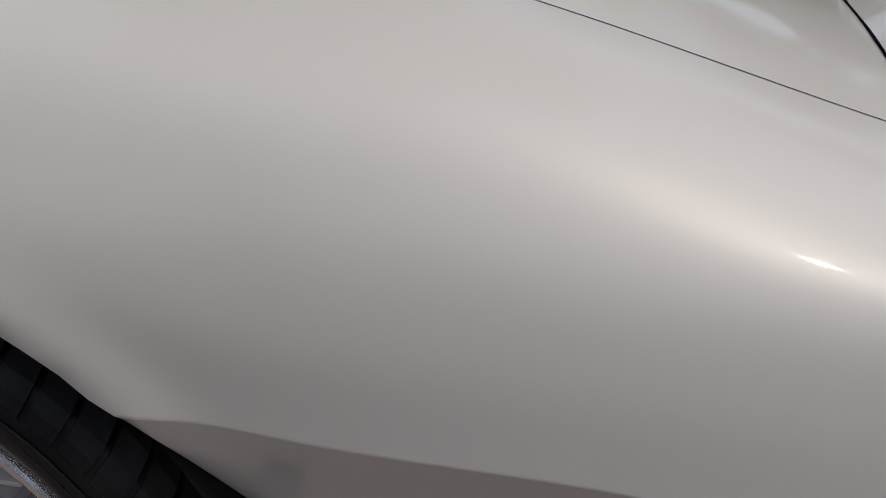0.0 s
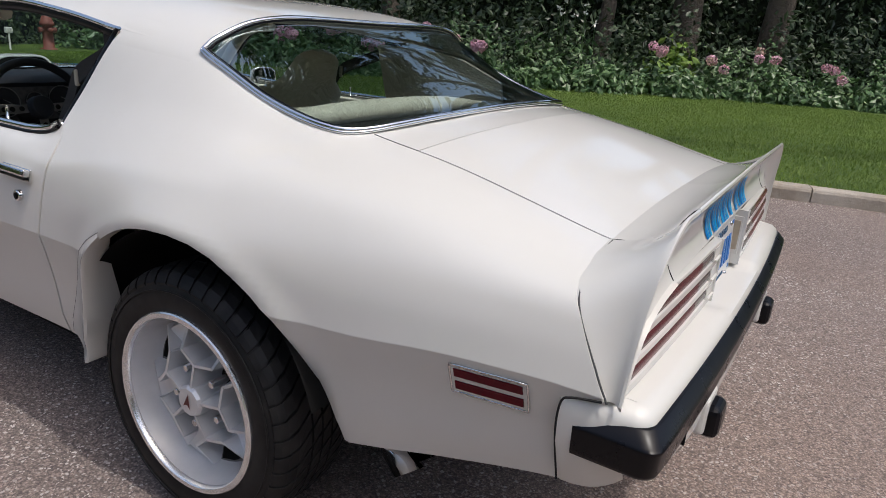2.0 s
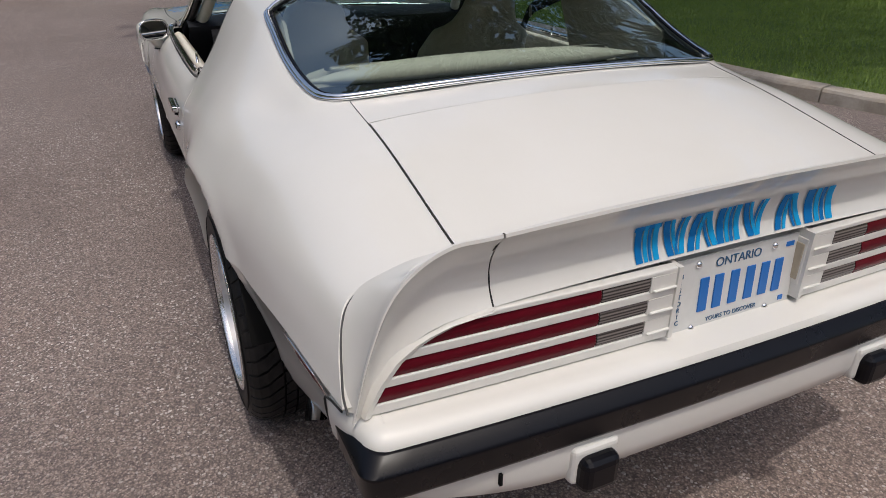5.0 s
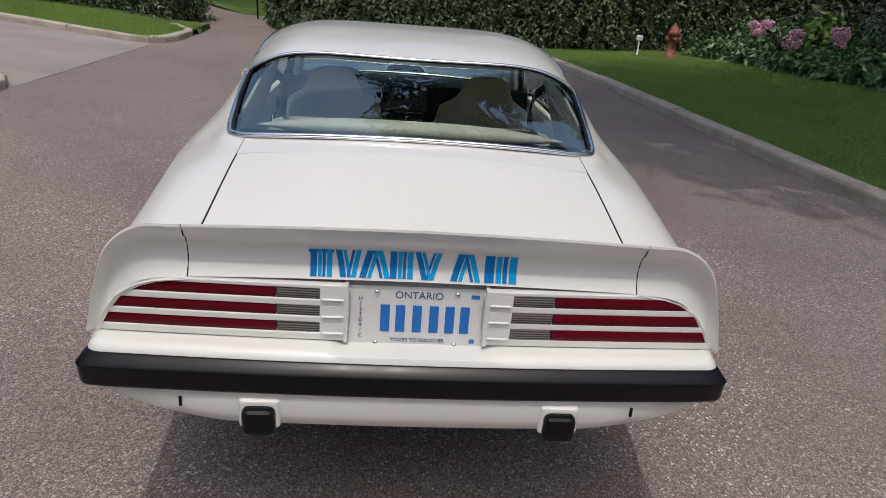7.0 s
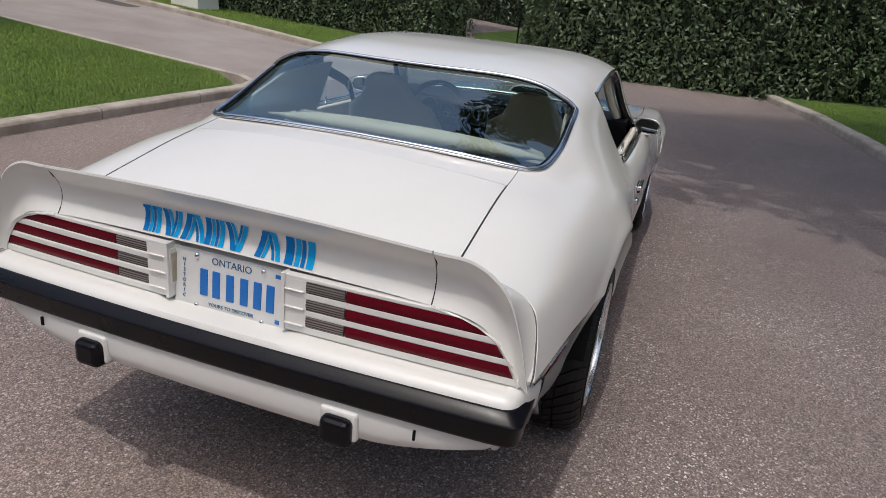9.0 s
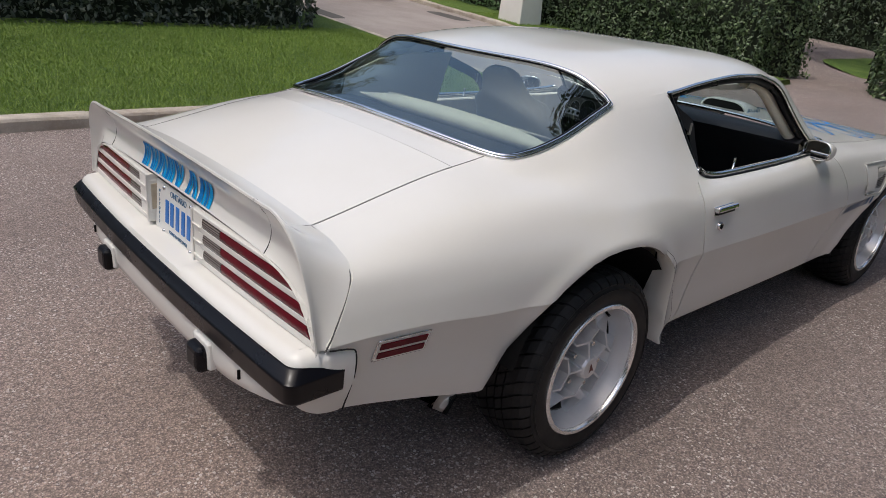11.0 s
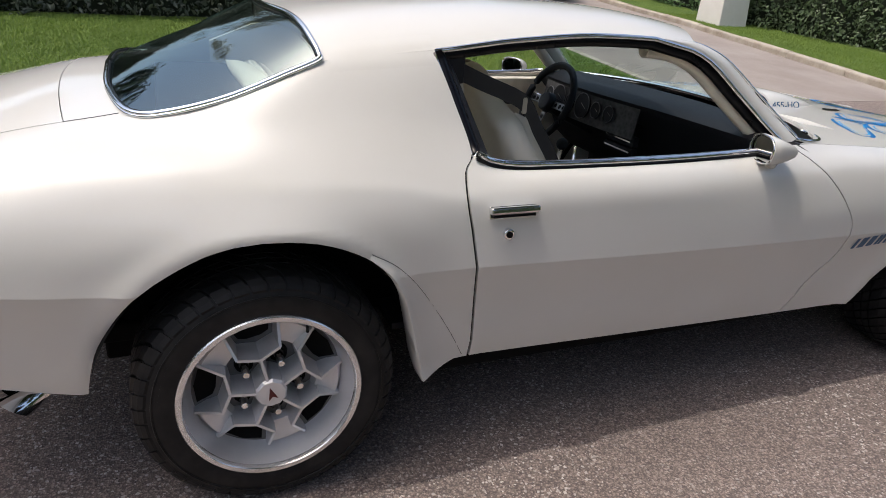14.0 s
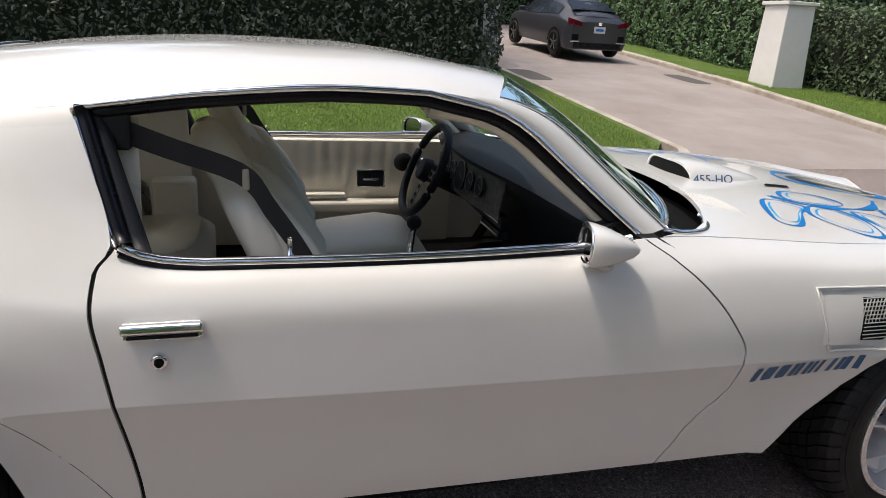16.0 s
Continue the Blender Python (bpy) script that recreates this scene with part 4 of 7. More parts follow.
def both(name, v, f, mat, label="", thick=0.0, parent=None, smooth=True, bevel=0.0, merge=0.0, split=False):
    """A part on each side of the car; returns right and left."""
    f = [tuple(q) for q in f]
    a = made(name, v, f, mat, parent or car, smooth, label, thick=thick, bevel=bevel, merge=merge, split=split)
    b = made(name, [(-x, y, z) for x, y, z in v], [tuple(reversed(q)) for q in f], mat, parent or car, smooth, label, thick=thick, bevel=bevel, merge=merge, split=split)
    return a, b


# rear quarter panels
cols = list(np.linspace(-0.93, -0.455, 16)) + arch_columns(ARCHES[0], 44) + [0.45, 0.48, 0.51, 0.54]
quarter = side_panel(cols, True, TAIL_SEAM, DOOR_REAR, 0.22)
v, f = clean(*sheet(flanged(quarter)))
both("rear_quarter_panel", v, f, PAINT, merge=0.0002, split=True)

# doors
cols = list(np.linspace(0.545, 2.0, 34))
doorgrid = side_panel(cols, False, lambda z: DOOR_REAR(min(z, 0.955)) + 0.0085, lambda z: DOOR_FRONT(z) - 0.006, 0.5)
doorgrid = [c for c in doorgrid]
v, f = clean(*sheet(flanged(doorgrid)))
doors = both("door", v, f, PAINT, split=True)

# front wings
cols = [2.0, 2.05, 2.1, 2.15, 2.18] + arch_columns(ARCHES[1], 36) + list(np.linspace(3.2, 3.85, 12))
winggrid = side_panel(cols, False, DOOR_FRONT, None, 0.18)
v, f = clean(*sheet(flanged(winggrid)))
wings = both("front_wing", v, f, PAINT, merge=0.0002, split=True)

# dark flanges behind the door seams
for seam, grid, col in ((DOOR_REAR, quarter, -1), (DOOR_FRONT, winggrid, 0)):
    line = [p for p in grid[col] if p[2] < 0.955]
    rows = [[(p[0] - 0.02, p[1] - 0.02, p[2]) for p in line], [(p[0] - 0.022, p[1] + 0.03, p[2]) for p in line]]
    v, f = sheet(rows)
    both("door_seam", v, f, GAP, thick=0.01)

# ---------- roof ----------
ROOF_C = keys((0.08, 1.258), (0.3, 1.299), (0.5, 1.320), (0.8, 1.335), (1.1, 1.333), (1.4, 1.304), (1.62, 1.259))
RAIL_X = keys((0.15, 0.652), (0.19, 0.654), (0.35, 0.664), (0.49, 0.673), (0.75, 0.672), (1.02, 0.668), (1.22, 0.664), (1.37, 0.658), (1.6, 0.64))
RAIL_Z = keys((0.15, 1.165), (0.19, 1.178), (0.35, 1.198), (0.49, 1.214), (0.75, 1.249), (1.02, 1.267), (1.22, 1.262), (1.37, 1.240), (1.6, 1.17))


def roof_point(s, r):
    ya, yb = 0.132 + 0.058 * s ** 2, 1.56 - 0.17 * s ** 2
    y = ya * (1 - r) + yb * r
    zr, zc = RAIL_Z(y), ROOF_C(y)
    return (RAIL_X(y) * s, y, zr + (zc - zr) * (1 - abs(s) ** 5.8))


US = np.sin(np.linspace(0, math.pi / 2, 22))
SS = np.concatenate([-US[:0:-1], US])
SS[0], SS[-1] = -1.003, 1.003
v, f = sheet([[roof_point(s, r) for s in SS] for r in np.linspace(0, 1, 30)])
made("roof", v, f, PAINT, car, thick=0.005)

# leaded joint of roof and quarter, between the rear and side windows
rows = []
for y in np.linspace(0.205, 0.492, 18):
    sec = section(y, True)
    over = [np.array(roof_point(s, (y - (0.132 + 0.058 * s * s)) / (1.428 - 0.228 * s * s))) for s in (0.93, 0.955, 0.98)]
    below = [np.array((sec[k][0], y, sec[k][1])) for k in (-2, -3)]
    cross = spline(over + below, 11)
    rows.append([p + np.array((0.7, 0, 0.7)) * (0.0011 * math.sin(math.pi * i / 10) - 0.0003) for i, p in enumerate(cross)])
v, f = sheet(rows)
both("roof_joint", v, f, PAINT)

# windscreen pillars
PILLAR_IN = [(0.660, 1.24, 1.246), (0.660, 1.35, 1.234), (0.670, 1.452, 1.192), (0.692, 1.566, 1.10), (0.724, 1.678, 1.005), (0.760, 1.768, 0.93)]
PILLAR_OUT = [(0.598, 1.40, 1.244), (0.610, 1.482, 1.224), (0.630, 1.565, 1.183), (0.662, 1.665, 1.100), (0.700, 1.76, 1.015), (0.735, 1.842, 0.943)]
a, b = spline(PILLAR_IN, 24), spline(PILLAR_OUT, 24)
rows = []
for p, q in zip(a, b):
    m = (p + q) / 2 + np.array((0.012, 0.012, 0.012))
    rows.append([p - np.array((0.03, 0.0, 0.0)), p, p * 0.7 + m * 0.3 + np.array((0.006, 0, 0.004)), m, m * 0.4 + q * 0.6, q, q - np.array((0.02, 0.02, 0.02))])
v, f = sheet(rows, close_v=True)
both("windscreen_pillar", v, f, PAINT)

# ---------- boot, filler panel, bonnet ----------


def edge_crown(y, s, up):
    return (EDGE_X(y) * s, y, EDGE_Z(y) + up * (1 - abs(s) ** 2.2))


SB = np.linspace(-1, 1, 29)
rows = []
for r in np.linspace(0, 1, 22):
    row = []
    for s in SB:
        y = -0.905 * (1 - r) + (-0.431 - 0.045 * (1 - s * s)) * r
        x, y, z = edge_crown(y, s, 0.020 + 0.026 * r)
        row.append((x - math.copysign(0.0058, s) * (abs(s) > 0.99), y, z))
    rows.append(row)
v, f = sheet(rows)
made("boot_lid", v, f, PAINT, car, thick=0.012)
rows = []
WIN_BOTTOM = lambda s: -0.345 + 0.057 * abs(s) ** 3 + 0.115 * abs(s) ** 14
SF = np.sin(np.linspace(-math.pi / 2, math.pi / 2, 45))
for r in np.linspace(0, 1, 10):
    row = []
    for s in SF:
        y = (-0.4285 - 0.045 * (1 - s * s)) * (1 - r) + WIN_BOTTOM(s) * r
        row.append(edge_crown(y, s, 0.045 - 0.005 * r))
    rows.append(row)
v, f = sheet(rows)
made("filler_panel", v, f, PAINT, car, thick=0.01)
# dark channel under the boot seams
for name, pts in (("boot_seam", [(EDGE_X(y) - 0.001, y, EDGE_Z(y) - 0.0035) for y in np.linspace(-0.905, -0.43, 16)]), ("boot_seam", [(-EDGE_X(y) + 0.001, y, EDGE_Z(y) - 0.0035) for y in np.linspace(-0.905, -0.43, 16)]),):
    v, f = tube(pts, 0.0036, 6)
    made(name, v, f, GAP, car)
# fine joint from the lid's corner to the window
for side in (1, -1):
    v, f = tube([(side * 0.5745, y, EDGE_Z(y) + 0.045 * (1 - (0.5745 / EDGE_X(y)) ** 2.2) + 0.0004) for y in np.linspace(-0.432, -0.305, 10)], 0.0012, 6)
    made("panel_joint", v, f, SEAM_GREY, car)


def hood_point(s, y):
    zc = 0.014 + 0.022 * max(0.0, 1 - ((y - 2.45) / 0.9) ** 2)
    return (BELT_X(y) * s, y, BELT_Z(y) + zc * (1 - abs(s) ** 2.5))


rows = []
for r in np.linspace(0, 1, 40):
    row = []
    for s in SB:
        ax = 0.785 * abs(s)
        back = 2.205 - 0.215 * (min(ax, 0.715) / 0.715) ** 2.4 - max(0.0, ax - 0.715) * 2.6
        y = back * (1 - r) + 3.84 * r
        x, y, z = hood_point(s, y)
        row.append((x - math.copysign(0.005, s) * (abs(s) > 0.99), y, z))
    rows.append(row)
v, f = sheet(rows)
bonnet = made("bonnet", v, f, PAINT, car, thick=0.012)

# ---------- rear window, windscreen, trim ----------
WINDOW = [(0, -0.352, 1.070), (0.3, -0.343, 1.063), (0.48, -0.318, 1.050), (0.565, -0.295, 1.041), (0.612, -0.268, 1.037), (0.638, -0.225, 1.040), (0.652, -0.14, 1.057), (0.659, -0.03, 1.090), (0.658, 0.10, 1.144), (0.655, 0.178, 1.176)] + [tuple(np.add(roof_point(s, 0.0), (0, -0.004, 0.002))) for s in (0.985, 0.94, 0.8, 0.62, 0.4, 0.2, 0.0)]
half = spline(WINDOW, 70)
half[0], half[-1] = WINDOW[0], WINDOW[-1]
rim_line = np.concatenate([half, half[-2:0:-1] * np.array((-1, 1, 1))])


def loop_inset(line, k, dz=0.0):
    c = line.mean(0)
    return np.array([c + (p - c) * k + np.array((0, 0, dz)) for p in line])


GLASS_MID = keys((-0.40, 1.050), (-0.352, 1.070), (-0.2, 1.136), (0.0, 1.218), (0.132, 1.268), (0.25, 1.308))
GLASS_SIDE = keys((-0.40, 1.006), (-0.376, 1.010), (-0.29, 1.021), (-0.22, 1.040), (-0.13, 1.058), (-0.03, 1.090), (0.10, 1.144), (0.175, 1.176), (0.25, 1.20))


def glass_z(x, y):
    """Height of the bowed rear window over (x, y)."""
    m, e = GLASS_MID(y), GLASS_SIDE(y)
    power = 2.0 + 3.4 * min(1.0, max(0.0, (y + 0.06) / 0.21))
    return m - (m - e) * min(1.2, abs(x / 0.66) ** power)


pane_rim = loop_inset(rim_line, 0.985, -0.004)
pane_c = pane_rim.mean(0)
rows = []
for k in np.linspace(1.0, 0.02, 14):
    row = []
    for p in pane_rim:
        x, y = pane_c[0] + (p[0] - pane_c[0]) * k, pane_c[1] + (p[1] - pane_c[1]) * k
        row.append((x, y, glass_z(x, y) + (p[2] - glass_z(p[0], p[1])) * k ** 4))
    rows.append(row)
v, f = sheet(rows, close_v=True)
f.append(tuple(13 * len(pane_rim) + i for i in range(len(pane_rim))))
rear_glass = made("rear_window", v, f, GLASS, car, label="tinted rear window reflecting trees and sky")
rear_glass.visible_shadow = False
for k, (scale, rad, mat, nm, lift) in enumerate(((1.0, 0.0075, CHROME, "window_trim", 0.004), (0.982, 0.005, BLACK_RUBBER, "window_seal", 0.003), (1.011, 0.0042, CHROME, "trim_edge", 0.0))):
    v, f = tube(loop_inset(rim_line, scale, lift), rad, 8, closed=True)
    made(nm, v, f, mat, rear_glass)

# windscreen
a = spline(PILLAR_OUT[::-1], 16)
rows = []
for i, p in enumerate(a):
    r = i / (len(a) - 1)
    row = []
    for s in np.linspace(-1, 1, 21):
        c = np.array((0, 2.06 * (1 - r) + 1.575 * r, 0.955 * (1 - r) + 1.282 * r + 0.02 * math.sin(math.pi * r)))
        w = abs(s) ** 2.4
        row.append((p[0] * s, c[1] * (1 - w) + p[1] * w, c[2] * (1 - w) + p[2] * w))
    rows.append(row)
v, f = sheet(rows)
windscreen = made("windscreen", v, f, GLASS, car)
windscreen.visible_shadow = False
for side in (1, -1):
    v, f = tube([(side * (x + 0.004), y + 0.004, z + 0.004) for x, y, z in spline(PILLAR_OUT, 20)], 0.004, 6)
    made("windscreen_trim", v, f, CHROME, windscreen)
v, f = tube([(s * 0.735, 2.065 - 0.22 * abs(s) ** 2.4, 0.957 - 0.012 * abs(s) ** 2.4) for s in np.linspace(-1, 1, 30)], 0.009, 6)
made("windscreen_trim", v, f, CHROME, windscreen)
# cowl trough
rows = [[(s * 0.72, 2.07 - 0.235 * abs(s) ** 2.4, 0.935) for s in np.linspace(-1, 1, 24)], [(s * 0.735, 2.14 - 0.22 * abs(s) ** 2.3, 0.868) for s in np.linspace(-1, 1, 24)], [(s * 0.735, 2.26 - 0.215 * abs(s) ** 2.2, 0.868) for s in np.linspace(-1, 1, 24)]]
v, f = sheet(rows)
made("cowl_trough", v, f, DARK, car)

# bright moulding round the ends of the cowl opening
for side in (1, -1):
    line = [(side * x, y, BELT_Z(y) + 0.005) for x, y in spline([(0.56, 2.075), (0.66, 2.030), (0.72, 1.975), (0.752, 1.905), (0.756, 1.862), (0.742, 1.838)], 22)]
    v, f = tube(line, 0.0065, 8)
    made("cowl_moulding", v, f, CHROME, car)

# side window surrounds
for side in (1, -1):
    top = [(0.664, 0.478, 1.205)] + [(RAIL_X(y) + 0.004, y, RAIL_Z(y) - 0.006) for y in np.linspace(0.52, 1.22, 14)] + [(x + 0.006, y, z - 0.004) for x, y, z in spline(PILLAR_IN, 14)[3:]]
    top = [(side * x, y, z) for x, y, z in top]
    v, f = tube(top, 0.008, 8)
    made("drip_rail", v, f, CHROME, car)
    seal = [(x - side * 0.017, y + (-0.005 if i else 0.02), z - 0.017) for i, (x, y, z) in enumerate(top)]
    v, f = tube(seal, 0.0155, 8)
    made("window_seal", v, f, BLACK_RUBBER, car)
    rear = [(side * (x - 0.006), y + 0.016, z) for x, y, z in [(EDGE_X(0.49) + (0.80 - 0.673) * k, 0.488 + 0.075 * k, 1.205 - 0.25 * k) for k in np.linspace(0, 1, 10)]]
    v, f = tube(rear, 0.018, 8)
    made("window_seal", v, f, BLACK_RUBBER, car)
    v, f = tube([(x + side * 0.012, y - 0.014, z) for x, y, z in rear], 0.006, 6)
    made("window_trim", v, f, CHROME, car)
    belt = [(side * (BELT_X(y) + 0.002), y, BELT_Z(y) + 0.006) for y in np.linspace(0.575, 1.70, 30)]
    v, f = tube(belt, 0.011, 8)
    made("belt_moulding", v, f, CHROME, doors[0 if side > 0 else 1])
    v, f = tube([(x + side * 0.007, y, z - 0.011) for x, y, z in belt], 0.006, 6)
    made("belt_seal", v, f, BLACK_RUBBER, doors[0 if side > 0 else 1])

# ---------- tail ----------
LIP = [(0.0, -1.058, 1.020), (0.3, -1.056, 1.015), (0.57, -1.05, 1.004), (0.672, -1.048, 0.997), (0.748, -1.043, 0.941), (0.791, -1.034, 0.838), (0.826, -1.031, 0.7035)]
BASE = [(0.0, -0.905, 0.938), (0.3, -0.905, 0.934), (0.583, -0.905, 0.916), (0.69, -0.907, 0.903), (0.765, -0.918, 0.870), (0.806, -0.960, 0.800), (0.828, -1.012, 0.722)]
BACK = [(0.0, -1.030, 0.868), (0.3, -1.030, 0.865), (0.57, -1.030, 0.858), (0.685, -1.030, 0.842), (0.742, -1.024, 0.80), (0.780, -1.024, 0.757), (0.808, -1.024, 0.702)]


u_seam = 2 / 6


def tail_corner(z):
    y = TAIL_SEAM(z)
    sec = section(y, True)
    return (float(np.interp(z, np.maximum.accumulate(sec[:, 1]), sec[:, 0])), y, z)


BASE = BASE[:3] + [tail_corner(z) for z in (0.896, 0.852)] + [tail_corner(0.75), (0.831, -1.010, 0.704)]


def spoiler(name, u0, u1, n, side, label=""):
    lip, base, back = (spline(c, 121) for c in (LIP, BASE, BACK))
    rows = []
    for u in np.linspace(u0, u1, n):
        q = u * 120
        i = min(int(q), 119)
        s = q - i
        L, B, K = (c[i] * (1 - s) + c[i + 1] * s for c in (lip, base, back))
        row = []
        # concave deck up to the lip, thin lip, hollow back face
        mid = (B + L) / 2
        e = max(0.0, (u - u_seam) / (1 - u_seam))
        w = 1 - 0.75 * e
        hollow = np.array((-0.012 * e, -0.02 * (1 - e) ** 2, -0.018 * (1 - e) ** 2))
        B = B + np.array((-0.0022, 0.010, -0.001))
        K = K + np.array((-0.008 * e, 0, 0))
        for t in np.linspace(0, 1, 9):
            row.append(B * (1 - t) + L * t + hollow * 4 * t * (1 - t))
        row.append(L + np.array((0, -0.005, 0.0)))
        row.append(L + np.array((0, -0.006, -0.006)))
        fold = K + (L - K) * 0.46 + np.array((-0.012 * e, 0.060 * w, 0.0))
        for t in np.linspace(0.04, 1, 10):
            row.append((L + np.array((0, -0.004, -0.008))) * (1 - t) ** 2 + fold * 2 * t * (1 - t) + K * t * t)
        rows.append([(side * x, y, z) for x, y, z in row])
    v, f = sheet(rows, close_v=True)
    f.append(tuple(range(len(v) - len(rows[0]), len(v))))
    if side < 0:
        f = [tuple(reversed(q)) for q in f]
    return made(name, v, f, PAINT, car, label=label, split=True)


lip, base, back = (spline(c, 121) for c in (LIP, BASE, BACK))


def spoiler_centre():
    rows = []
    for u in np.linspace(-u_seam, u_seam, 61):
        q = abs(u) * 120
        i = min(int(q), 119)
        s = q - i
        L, B, K = (c[i] * (1 - s) + c[i + 1] * s for c in (lip, base, back))
        row = []
        for t in np.linspace(0, 1, 9):
            row.append(B * (1 - t) + L * t + np.array((0, -0.02, -0.018)) * 4 * t * (1 - t))
        row += [L + np.array((0, -0.005, 0.0)), L + np.array((0, -0.006, -0.006))]
        fold = K + (L - K) * 0.46 + np.array((0, 0.060, 0.0))
        for t in np.linspace(0.04, 1, 10):
            row.append((L + np.array((0, -0.004, -0.008))) * (1 - t) ** 2 + fold * 2 * t * (1 - t) + K * t * t)
        sg = 1 if u >= 0 else -1
        rows.append([(sg * x * 0.998, y, z) for x, y, z in row])
    v, f = sheet(rows, close_v=True)
    return made("rear_spoiler", v, f, PAINT, car, split=True)


spoiler_mid = spoiler_centre()
for side in (1, -1):
    spoiler("spoiler_end", u_seam + 0.0015, 1.0, 40, side)
    pts = []
    q = u_seam * 120 + 0.2
    i = int(q)
    L, B, K = lip[i], base[i], back[i]
    for t in np.linspace(0, 1, 9):
        pts.append(B * (1 - t) + L * t + np.array((0, -0.02, -0.018)) * 4 * t * (1 - t) - np.array((0, 0, 0.0010)))
    fold = K + (L - K) * 0.46 + np.array((0, 0.060, 0.0))
    for t in np.linspace(0.04, 1, 8):
        pts.append(L * (1 - t) ** 2 + fold * 2 * t * (1 - t) + K * t * t + np.array((0, 0.0006, 0)))
    v, f = tube([(side * x, y, z) for x, y, z in pts], 0.0019, 6)
    made("spoiler_seam", v, f, GAP, car)
    seam = [(side * (x - 0.0035), y - 0.002, z - 0.001) for x, y, z in spline(BASE, 60)[20:]]
    v, f = tube(seam, 0.0021, 6)
    made("spoiler_seam", v, f, SEAM_GREY, car)

# tail panel behind the lamps
rows = []
for z in np.linspace(0.66, 0.90, 8):
    e = 0.77 - 0.55 * max(0.0, z - 0.74)
    rows.append([(x, -0.995 + 0.012 * abs(x / 0.8) ** 2, z) for x in np.linspace(-e, e, 24)])
v, f = sheet(rows)
made("tail_panel", v, f, PAINT, car, thick=0.01)


def lamp_edge(z):
    """Outer end of the lamp panel at height z."""
    return float(np.interp(z, [0.700, 0.716, 0.757, 0.80, 0.830, 0.845, 0.858], [0.806, 0.802, 0.780, 0.748, 0.705, 0.66, 0.58]))


SLOTS = ((0.722, 0.750), (0.769, 0.797), (0.817, 0.845))


def tail_lamp(side):
    """White grille of three louvred slots over red and clear lenses."""
    holder = new("tail_lamp")
    holder.parent = car
    y0 = -1.048
    bars = [(0.700, SLOTS[0][0])] + [(SLOTS[i][1], SLOTS[i + 1][0]) for i in range(2)] + [(SLOTS[2][1], 0.858)]
    for zb, zt in bars:
        rows = []
        for s in np.linspace(0, 1, 16):
            row = []
            for z, dy in ((zb, 0.018), (zb + 0.001, 0.0015), (zb + 0.003, 0.0), (zt - 0.003, 0.0), (zt - 0.001, 0.0015), (zt, 0.018)):
                x = 0.182 + (lamp_edge(z) - 0.182) * s
                row.append((side * x, y0 + dy + 0.020 * (x / 0.8) ** 2, z))
            rows.append(row)
        v, f = sheet(rows)
        if side < 0:
            f = [tuple(reversed(q)) for q in f]
        made("lamp_bar", v, f, PAINT, holder, smooth=False, bevel=0.001)
    for zb, zt in SLOTS:
        for x0, x1, mat, nm, lab in ((0.355, None, RED_LENS, "lens", "ribbed dark red lens"), (0.245, 0.352, CLEAR_LENS, "reversing_lens", "ribbed smoky clear lens")):
            rows = []
            for s in np.linspace(0, 1, 14):
                row = []
                for z in np.linspace(zb, zt, 5):
                    xe = lamp_edge(z) - 0.012 if x1 is None else x1
                    x = x0 + (xe - x0) * s
                    row.append((side * x, y0 + 0.0035 + 0.020 * (x / 0.8) ** 2 - 0.003 * math.sin(math.pi * (z - zb) / (zt - zb)), z))
                rows.append(row)
            v, f = sheet(rows)
            made(nm, v, f, mat, holder, label=lab, thick=0.003)
        bm = block((0.066, 0.035, zt - zb + 0.004), (side * 0.212, y0 + 0.0185, (zb + zt) / 2))
        part("louvre_end", bm, PAINT, holder, smooth=False)
        bm = block((0.055, 0.007, 0.005), (side * 0.212, y0 - 0.002, zb + 0.001))
        part("louvre_rib", bm, PAINT, holder, smooth=False, bevel=0.003)
    # outer end closing strip
    rows = []
    for z in np.linspace(0.700, 0.858, 14):
        e = lamp_edge(z)
        rows.append([(side * (e - 0.012), y0 + 0.020 * (e / 0.8) ** 2 + 0.001, z), (side * (e - 0.004), y0 + 0.020 * (e / 0.8) ** 2 - 0.002, z), (side * (e + 0.003), y0 + 0.020 * (e / 0.8) ** 2 + 0.022, z)])
    v, f = sheet(rows)
    made("lamp_frame", v, f, PAINT, holder, thick=0.004)
    bm = block((0.010, 0.055, 0.158), (side * 0.180, y0 + 0.024, 0.779))
    part("lamp_frame", bm, PAINT, holder, smooth=False)


tail_lamp(1)
tail_lamp(-1)

# small lamps in the sides of the plate recess
LAMP_IVORY = material("plate_lamp_lens", (0.42, 0.36, 0.27), 0.35)
wire(LAMP_IVORY, mix(LAMP_IVORY, noise_at(LAMP_IVORY, 40, 5), (0.30, 0.25, 0.18), (0.50, 0.44, 0.34)), bsdf(LAMP_IVORY).inputs["Base Color"])
for side in (1, -1):
    part("plate_lamp", block((0.006, 0.034, 0.085), (side * 0.1735, -1.021, 0.785)), LAMP_IVORY, car, smooth=False, bevel=0.002, label="yellowed number plate lamp")
    part("plate_lamp_frame", block((0.004, 0.046, 0.11), (side * 0.175, -1.020, 0.785)), PAINT, car, smooth=False, bevel=0.002)

